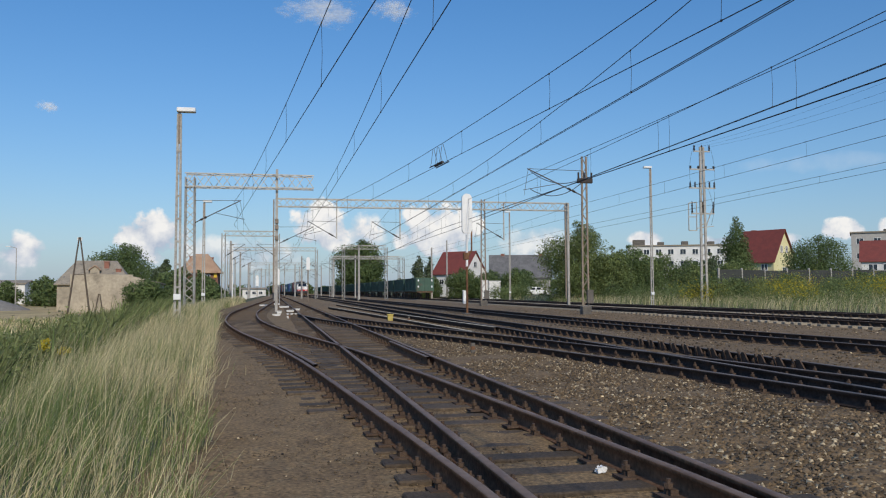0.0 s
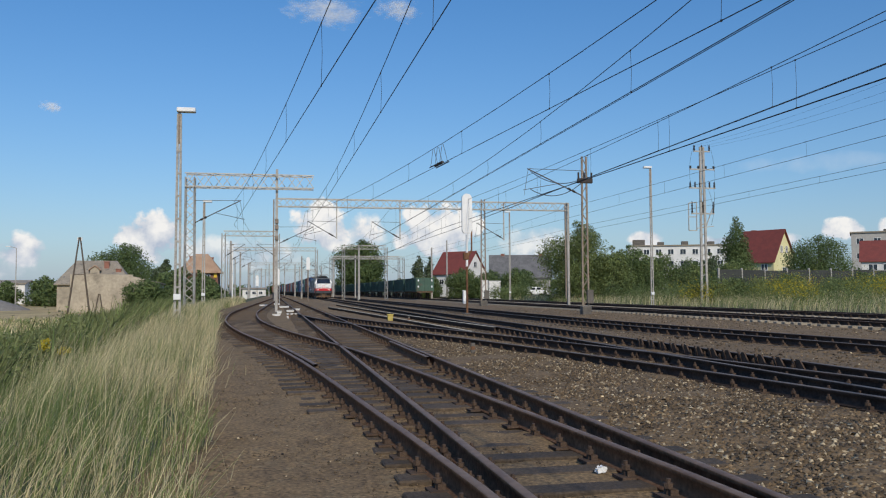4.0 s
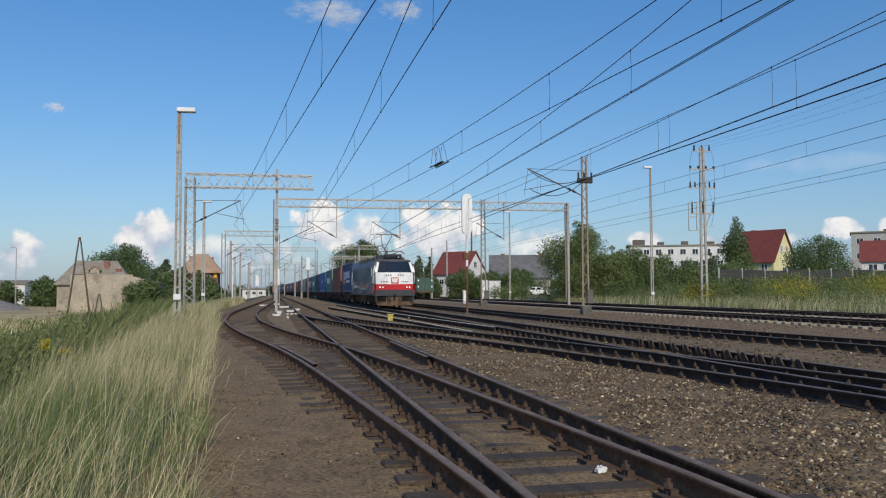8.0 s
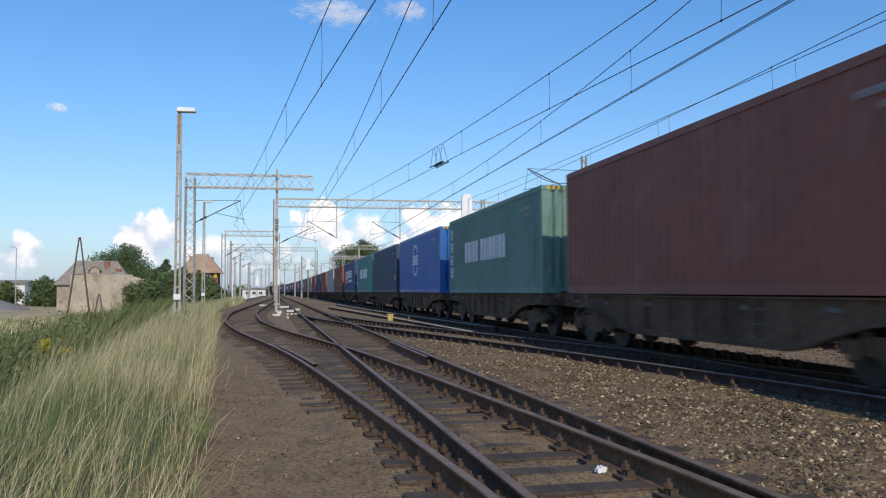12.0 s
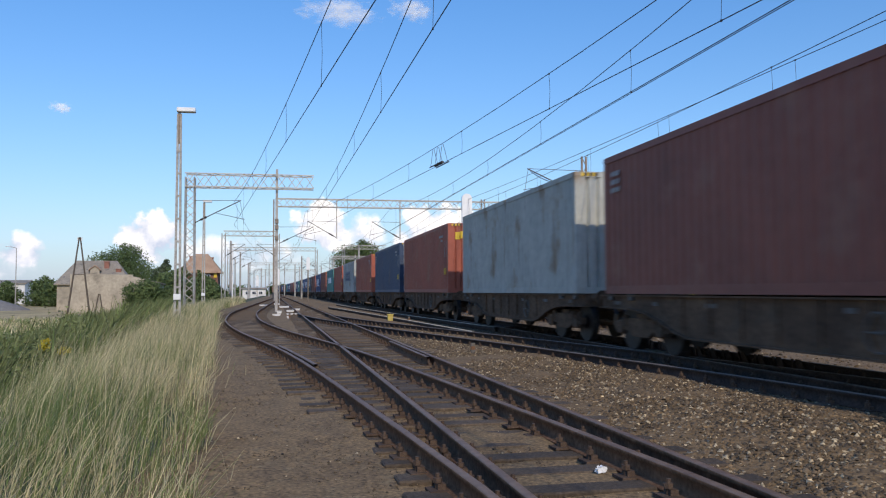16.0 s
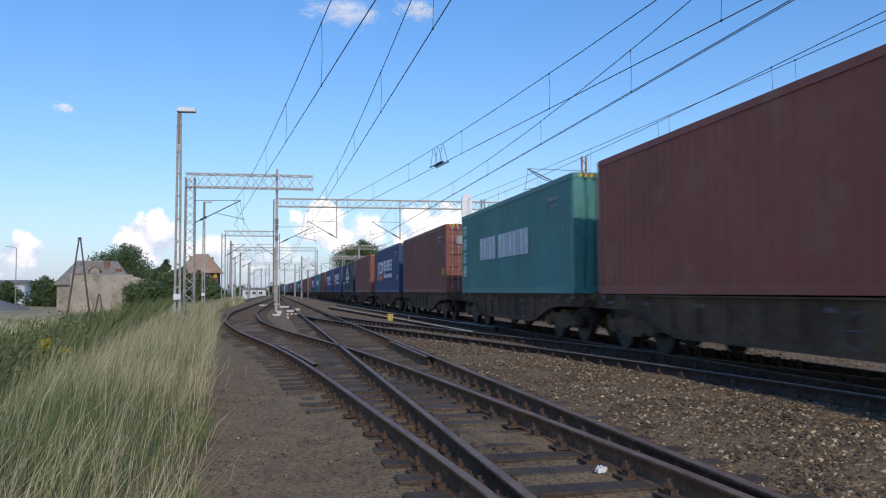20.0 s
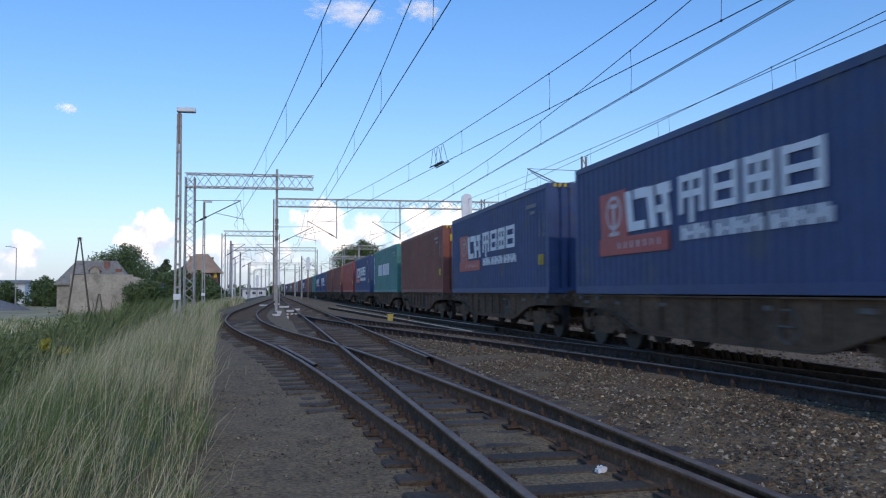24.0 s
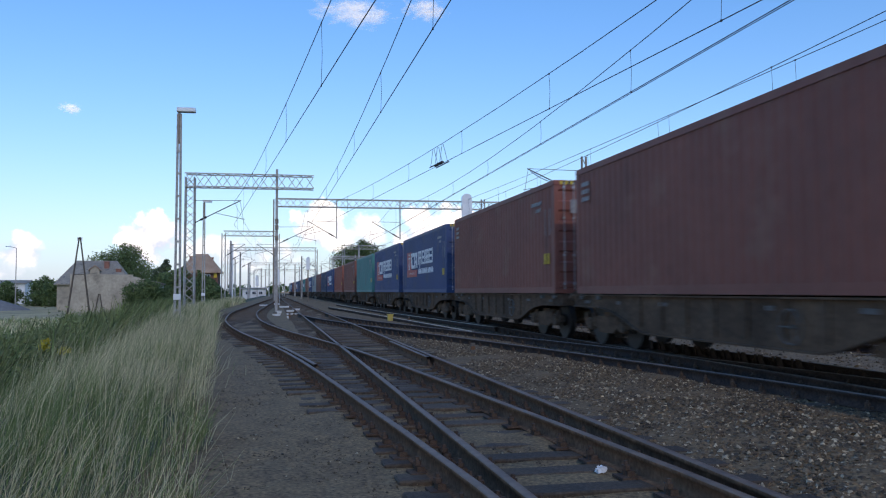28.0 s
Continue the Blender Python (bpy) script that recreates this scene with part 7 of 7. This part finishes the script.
fence = empty("fence", None, "grey board fence behind the weeds", "fence", "", "structure")
for k in range(17):
    x0 = 41.0 + k * 2.5
    bm = bmesh.new()
    box(bm, x0 + 0.06, x0 + 2.44, 72.0 + 0.12 * k, 72.06 + 0.12 * k, 0.3, 3.15 - 0.05 * (k % 3))
    part("panel", bm, M["fence"], fence)
    bm = bmesh.new()
    box(bm, x0 - 0.08, x0 + 0.08, 71.93 + 0.12 * k, 72.1 + 0.12 * k, 0.2, 3.3)
    part("post", bm, M["concrete"], fence)

# ---- small things of the yard ----
M["dull_yellow"] = mat("dull_yellow_paint", (0.55, 0.42, 0.10), (0.42, 0.33, 0.09), 0.7, 5, fine=0.2)


def parked_car(x, y):
    g = empty("parked_car", pose(x, y, gz(x, y), 0, 0, 8), "white parked car beyond the tall grass", "car")
    bm = bmesh.new()
    prism(bm, [(-2.1, 0.3), (2.1, 0.3), (2.15, 0.75), (1.9, 0.95), (1.0, 1.02), (0.5, 1.45), (-1.3, 1.48), (-1.95, 1.0), (-2.15, 0.8)], "y", -0.85, 0.85)
    body = part("body", bm, M["white"], g)
    for a, b in ((-1.5, -0.45), (-0.35, 0.62)):
        bm = bmesh.new()
        prism(bm, [(a, 1.0), (b, 1.0), (b - 0.1, 1.38), (a + 0.2, 1.38)], "y", -0.858, -0.851)
        part("pane", bm, M["pane"], body)
    for u in (-1.3, 1.3):
        for v in (-0.8, 0.8):
            bm = bmesh.new()
            rod(bm, (u, v - 0.09, 0.31), (u, v + 0.09, 0.31), 0.31, n=14)
            part("wheel", bm, M["wheel"], g)


cabinet("point_motor", 4.92, 38.0, 0.24, 0.26, 0.25, M["dull_yellow"], "yellow point motor housing beside the rails", "point motor")
cabinet("relay_cabinet", 19.64, 88, 0.4, 0.4, 1.35, M["white"], "white relay cabinet beside the third track", "cabinet")
cabinet("storage_box", 32.8, 126, 1.9, 1.6, 2.75, M["wall_white"], "white storage box behind the grass", "container")
cabinet("storage_box", 31.3, 126, 0.9, 1.0, 2.9, M["wall_white"], "narrow tall white storage box behind the grass", "container")
parked_car(42.3, 134)


def marker(x, y, h, label):
    g = empty("marker_post", pose(x, y, gz(x, y)), label, "marker post", "marker posts")
    for k in range(3):
        bm = bmesh.new()
        box(bm, -0.045, 0.045, -0.03, 0.03, -0.05 if k == 0 else h * k / 3, h * (k + 1) / 3, 0.006)
        part("band", bm, M["rail"] if k == 1 else M["footing"], g)


marker(4.2, 18.0, 0.22, "small weathered marker post in the ballast")
marker(5.5, 36.0, 0.24, "small weathered marker post beside the crossover")
marker(0.35, 41.5, 0.36, "small weathered marker post between the tracks")
for k, (x, y, w, d, h) in enumerate(((-0.35, 49.6, 0.45, 0.2, 0.05), (0.45, 50.6, 0.35, 0.2, 0.05), (0.9, 50.8, 0.3, 0.2, 0.05), (0.3, 44.5, 0.1, 0.2, 0.06), (-1.79, 82.0, 0.8, 0.3, 0.1), (-0.6, 90.0, 0.6, 0.3, 0.1), (0.15, 73.0, 0.8, 0.3, 0.1), (0.54, 57.6, 0.5, 0.25, 0.1), (1.0, 62.0, 0.5, 0.25, 0.1), (-0.2, 54.5, 0.3, 0.2, 0.12))):
    cabinet("cable_cover", x, y, w, d, h, M["wall_white"], "pale concrete cable cover by the gantry foot", "cable cover")


def litter():
    g = empty("litter", pose(2.40, 6.02, -0.17, 0, 0, 20), "crumpled white packaging lying on a sleeper", "litter")
    bm = bmesh.new()
    r = random.Random(4)
    for k in range(3):
        vs = box(bm, -0.04 + 0.03 * k, -0.006 + 0.03 * k, -0.02, 0.02, 0, 0.035 + 0.015 * (k % 2), 0.004)
    for v in bm.verts:
        v.co += Vector((r.uniform(-0.012, 0.012), r.uniform(-0.012, 0.012), r.uniform(0, 0.012)))
    part("wrapper", bm, M["white"], g)
    return g


litter()

FLAT = [(-0.06, -0.2), (0.06, -0.2), (0.06, -0.02), (0.055, -0.012), (-0.055, -0.012), (-0.06, -0.02)]
# two old rails sunk in the cinder beside the main track; the glint of their worn tops is put in as pale colour
old_kerbs = empty("old_kerbs", None, "old rails sunk in the cinder, the glint of their tops painted pale", "kerb", "", "structure")
sweep("kerb", lambda y: 7.2 - 0.065 * (y - 26.5) + 0.00045 * (y - 26.5) ** 2, 0.0, 27.2, 78, 1.0, old_kerbs, profile=FLAT, label="dark-sided old rail, the glint of its worn top painted pale", mats=("rail_dark", "rail_pale"))
sweep("kerb", lambda y: 5.78 - 0.046 * (y - 23.5) - 0.0001 * (y - 23.5) ** 2, 0.0, 24.5, 66, 1.0, old_kerbs, profile=FLAT, label="dark-sided old rail, the glint of its worn top painted pale", mats=("rail_dark", "rail_pale"))

brackets = empty("bracket_row", None, "row of rusty steel brackets along the outer rail", "rail brackets")
bm = bmesh.new()
for outline in (((-0.25, -0.19), (0.0, -0.19), (0.06, 0.03), (-0.05, 0.03)), ((0.06, -0.19), (0.1, -0.19), (0.2, 0.03), (0.15, 0.03))):
    vs = [[bm.verts.new((dx, yy, zz)) for yy, zz in outline] for dx in (-0.03, 0.0)]
    bm.faces.new(vs[0]); bm.faces.new(vs[1][::-1])
    for i in range(4):
        bm.faces.new((vs[0][i], vs[1][i], vs[1][(i + 1) % 4], vs[0][(i + 1) % 4]))
bmesh.ops.recalc_face_normals(bm, faces=bm.faces)
first = part("bracket", bm, M["iron"], brackets)
first.matrix_basis = pose(8.70, 12.7, 0)
for k in range(1, 12):
    o = link("bracket", first.data, brackets)
    o.matrix_basis = pose(8.70 - 0.001 * k, 12.7 + 0.57 * k, 0, 0, 0, -2)

# ---- grass and stones ----
def edge(y):
    return -0.62 - 0.045 * min(max(y, 0), 17) - 0.08 * min(max(y - 17, 0), 43)


def scatter(n, x0, x1, y0, y1, seed, keep, power=1.0):
    rng = np.random.default_rng(seed)
    x = rng.uniform(x0, x1, n)
    y = y0 + (y1 - y0) * rng.uniform(0, 1, n) ** power
    ok = np.array([keep(a, b) for a, b in zip(x, y)])
    x, y = x[ok], y[ok]
    return np.stack([x, y, [gz(a, b) - 0.02 for a, b in zip(x, y)]], 1)


def patch(x, y):
    return noise.noise(Vector((x * 0.7, y * 0.35, 3.0)))


def clump(x, y):
    return noise.noise(Vector((x * 3.4 - y * 0.5, y * 1.1, 11.0))) + 0.5 * noise.noise(Vector((x * 9, y * 4, 2.0)))


def crest(x, y):
    """dry where the bank's shoulder tips over and farther along the line"""
    d = edge(y) - x
    return 0.35 * smoothstep((1.6 - d) / 1.2) * smoothstep((y - 5) / 6) + 0.55 * math.exp(-((d - 2.3 + 0.04 * y) / 0.9) ** 2) + 0.5 * smoothstep((y - 12) / 22) - 0.12


def reeds(x, y):
    return edge(y) - 11 < x < edge(y) - max(2.3, 3.5 - 0.04 * y) and (x > -0.235 * y - 0.6 or y < 29)


tuft_field("bank_grass", scatter(125000, -7, -0.2, 2.2, 42, 5, lambda x, y: edge(y) - 3.3 + 0.03 * y - 0.3 * math.sin(y * 2.1) < x < edge(y) + 0.3 - 0.3 * smoothstep((y - 5) / 9) + 0.12 * math.sin(y * 1.7) and clump(x, y) > -0.04, 2.0), 0.46, 0.006,
           [M["grass_dry"], M["grass_green"]], [0.22, 0.78], 6, 0.4, "dense green and dry grass on the bank", crest)
tuft_field("dry_stems", scatter(34000, -7, -0.2, 2.4, 46, 17, lambda x, y: edge(y) - 3.1 + 0.03 * y < x < edge(y) + 0.25 - 0.15 * smoothstep((y - 5) / 9) and clump(x, y) > 0.1 - 0.35 * crest(x, y), 1.9), 0.84, 0.0046,
           [M["grass_dry"], M["grass_green"]], [0.85, 0.15], 18, 0.2, "tall dry grass stems on the bank")
tuft_field("dry_stems", scatter(1500, -1.4, 0.9, 3.0, 16, 19, lambda x, y: edge(y) - 0.1 < x < edge(y) + 0.75 * abs(clump(x * 0.5, y * 0.6)) + 0.1, 1.4), 0.4, 0.005,
           [M["grass_dry"], M["grass_green"]], [0.85, 0.15], 20, 0.35, "thin dry stalks straying onto the cinder path")
tuft_field("bank_grass", scatter(22000, -9, -1.2, 28, 110, 7, lambda x, y: edge(y) - 3.6 < x < edge(y) + 0.2), 0.7, 0.03, [M["grass_dry"], M["grass_green"]], [0.66, 0.34], 8, 0.35, "long dry grass along the branch track")
tuft_field("weed_bank", scatter(66000, -16, -3.4, 6, 62, 9, lambda x, y: reeds(x, y) and (y > 22 or patch(x * 2, y) > 0.1) and patch(x * 0.6, y) > -0.4), 1.12, 0.05, [M["grass_green"], M["reed"]], [0.22, 0.78], 10, 0.3, "tall green reeds at the foot of the bank")
tuft_field("meadow_grass", scatter(32000, -60, -5.0, 22, 82, 21, lambda x, y: x < edge(y) - 3 and not reeds(x, y)), 0.42, 0.05, [M["grass_dry"], M["grass_green"]], [0.3, 0.7], 22, 0.4, "olive and dry meadow grass on the field", lambda x, y: 0.35 * smoothstep((y - 45) / 25) - 0.1)
tuft_field("verge_grass", scatter(60000, 30.4, 58, 14, 112, 15, lambda x, y: x > 30.6 + 0.01 * y, 1.3), 0.8, 0.018, [M["grass_dry"], M["grass_green"]], [0.5, 0.5], 16, 0.3, "tall pale grass beyond the tracks")


def weeds(name, n, keep, x0, x1, y0, y1, h0, h1, leaves, size, mt, seed, label, head=0.55, spread=1.0):
    """leafy clumps: many small leaves on upright stalks"""
    pts = scatter(n, x0, x1, y0, y1, seed, keep)
    rng = np.random.default_rng(seed + 1)
    h = rng.uniform(h0, h1, len(pts))
    C = pts.copy(); C[:, 2] += h * head
    k = np.repeat(np.arange(len(pts)), leaves)
    cnt = len(k)
    p = C[k] + rng.normal(size=(cnt, 3)) * np.stack([h[k] * 0.22, h[k] * 0.22, h[k] * 0.28], 1) * spread
    u = rng.normal(size=(cnt, 3)) * np.array([1, 1, 0.7]); u /= np.linalg.norm(u, axis=1)[:, None]
    v = np.cross(u, rng.normal(size=(cnt, 3))); v /= np.linalg.norm(v, axis=1)[:, None] + 1e-6
    s = size * rng.uniform(0.5, 1.4, cnt)[:, None]
    V = np.stack([p - u * s, p + v * s * 0.45, p + u * s, p - v * s * 0.45], 1).reshape(-1, 3)
    ob = from_arrays(name, V, np.arange(cnt * 4).reshape(-1, 4), [M[mt]])
    return tagged(ob, label, "weeds", kind="stuff")


weeds("weed_clumps", 3000, lambda x, y: (reeds(x, y) and (y < 30 or patch(x * 1.5, y) > 0)) or (x < -9 and y < 45 and patch(x, y) > 0.25), -22, -3.6, 5, 60, 0.45, 1.2, 100, 0.042, "reed", 31, "dark green leafy weeds below the bank")
weeds("verge_weeds", 80, lambda x, y: True, 30.9, 35.5, 114, 122, 1.5, 2.2, 90, 0.09, "leaf_light", 41, "green leafy weeds before the white storage boxes")
for gx, gy, gt, k in ((-4.76, 18.0, 0.20, 33), (-4.36, 18.0, 0.05, 34)):
    gh = (gt - gz(gx, gy)) / 0.9
    weeds("goldenrod", 3, lambda x, y: True, gx - 0.08, gx + 0.08, gy - 0.1, gy + 0.1, gh * 0.95, gh * 1.05, 70, 0.03, "goldenrod", k, "yellow flowering goldenrod below the bank", 0.9, 0.22)
for k in range(17):
    px = random.Random(900 + k)
    xx = 36.5 + 1.75 * k + px.uniform(-0.6, 0.6)
    tree("bush", xx, 69.5 - 0.2 * k + px.uniform(-3, 1.2), px.uniform(1.7, 2.7), px.uniform(2.4, 3.4), "leaf_light" if k % 3 else "leaf", 3000, 0.085, 300 + k, "low olive bush in the weeds before the fence", base=0.05, category="bush", dense=9)
weeds("verge_weeds", 1250, lambda x, y: x > 34 and patch(x * 0.5, y * 0.6) > -0.3, 34, 68, 44, 92, 0.8, 2.3, 100, 0.06, "leaf_light", 35, "green leafy weeds behind the verge grass")
weeds("goldenrod", 2600, lambda x, y: x > 33 and patch(x * 0.5, y * 0.5) > 0.26, 33, 62, 46, 66, 1.3, 2.1, 60, 0.05, "goldenrod", 37, "yellow flowering goldenrod behind the verge grass")


def stones(name, n, x0, x1, y0, y1, s0, s1, mts, weights, seed, power, keep, label):
    pts = scatter(n, x0, x1, y0, y1, seed, keep, power)
    rng = np.random.default_rng(seed + 5)
    m = len(pts)
    chip = np.array([(-1, -0.8, -0.6), (1, -0.8, -0.6), (1, 0.8, -0.6), (-1, 0.8, -0.6), (-0.45, 0, 0.75), (0.5, 0.1, 0.7)]) * 0.75
    fc = np.array([(0, 1, 5), (0, 5, 4), (1, 2, 5), (2, 3, 4), (2, 4, 5), (3, 0, 4)])
    sz = s0 + (s1 - s0) * rng.uniform(0, 1, m) ** 2.2
    V = chip[None] * (1 + rng.normal(0, 0.3, (m, 6, 3))) * (sz[:, None] * rng.uniform(0.6, 1.25, (m, 3)))[:, None, :]
    an = rng.uniform(0, 6.28, m)
    c, s = np.cos(an)[:, None], np.sin(an)[:, None]
    tl = rng.uniform(-0.8, 0.8, m)
    ct, st = np.cos(tl)[:, None], np.sin(tl)[:, None]
    V = np.stack([V[:, :, 0], V[:, :, 1] * ct - V[:, :, 2] * st, V[:, :, 1] * st + V[:, :, 2] * ct], 2)
    V = np.stack([V[:, :, 0] * c - V[:, :, 1] * s, V[:, :, 0] * s + V[:, :, 1] * c, V[:, :, 2] * 0.8], 2) + pts[:, None, :]
    V[:, :, 2] += 0.022 + 0.3 * sz[:, None]
    F = (np.arange(m) * 6)[:, None, None] + fc[None]
    mi = np.repeat(rng.choice(len(mts), m, p=weights), 6)
    ob = from_arrays(name, V.reshape(-1, 3), F.reshape(-1, 3), mts, idx=mi)
    return tagged(ob, label, "ballast stones", kind="stuff")


M["stone_pale"] = mat("pale_stone", (0.46, 0.37, 0.23), (0.36, 0.28, 0.17), 0.85, 4, island=0.35)
three = [M["stone"], M["stone_dark"], M["stone_pale"]]


def off_rails(x, y):
    return min(abs(x - line_main(y)), abs(x - line_second(y))) > 0.85 and abs(abs(x - line_cross(y)) - 0.75) > 0.1


stones("ballast_stones", 78000, 2.9, 7.6, 3.2, 34, 0.013, 0.034, three, [0.45, 0.42, 0.13], 61, 1.5, off_rails, "brown and tan ballast stones between the tracks")
stones("ballast_stones", 22000, 5.5, 21, 8, 62, 0.018, 0.045, three, [0.60, 0.34, 0.06], 62, 1.5, lambda x, y: abs(abs(x - line_main(y)) - 0.75) > 0.12 and abs(abs(x - line_second(y)) - 0.75) > 0.12, "brown ballast stones among the main tracks")
stones("cinder_stones", 26000, -0.9, 3.6, 3.0, 26, 0.005, 0.016, three, [0.36, 0.61, 0.03], 63, 2.0, lambda x, y: True, "small dark cinder stones on the path and sleepers")
WISPS = [thin_cloud(2.5, 18.95, 3.6, 1.4, 2.3, "thin white cloud high over the yard"), thin_cloud(7.6, 19.2, 2.0, 1.1, 2.3, "small thin white cloud high over the yard"), thin_cloud(-14.85, 11.66, 0.9, 0.5, 1.3, "tiny white cloud in the blue sky")]


def motions():
    for ob, rows in WISPS:
        walk(ob, rows)
    # the unseen dimming cloud: 24 m/s from the left, level with the sun's direction
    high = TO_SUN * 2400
    walk(DIMMING_CLOUD, [(t, pose(high.x - 560 + 24 * t, high.y, high.z)) for t in (0, 14, 28)])
    for ob, y, z in TRAIN:
        walk(ob, run_rows(y, z))


motions()
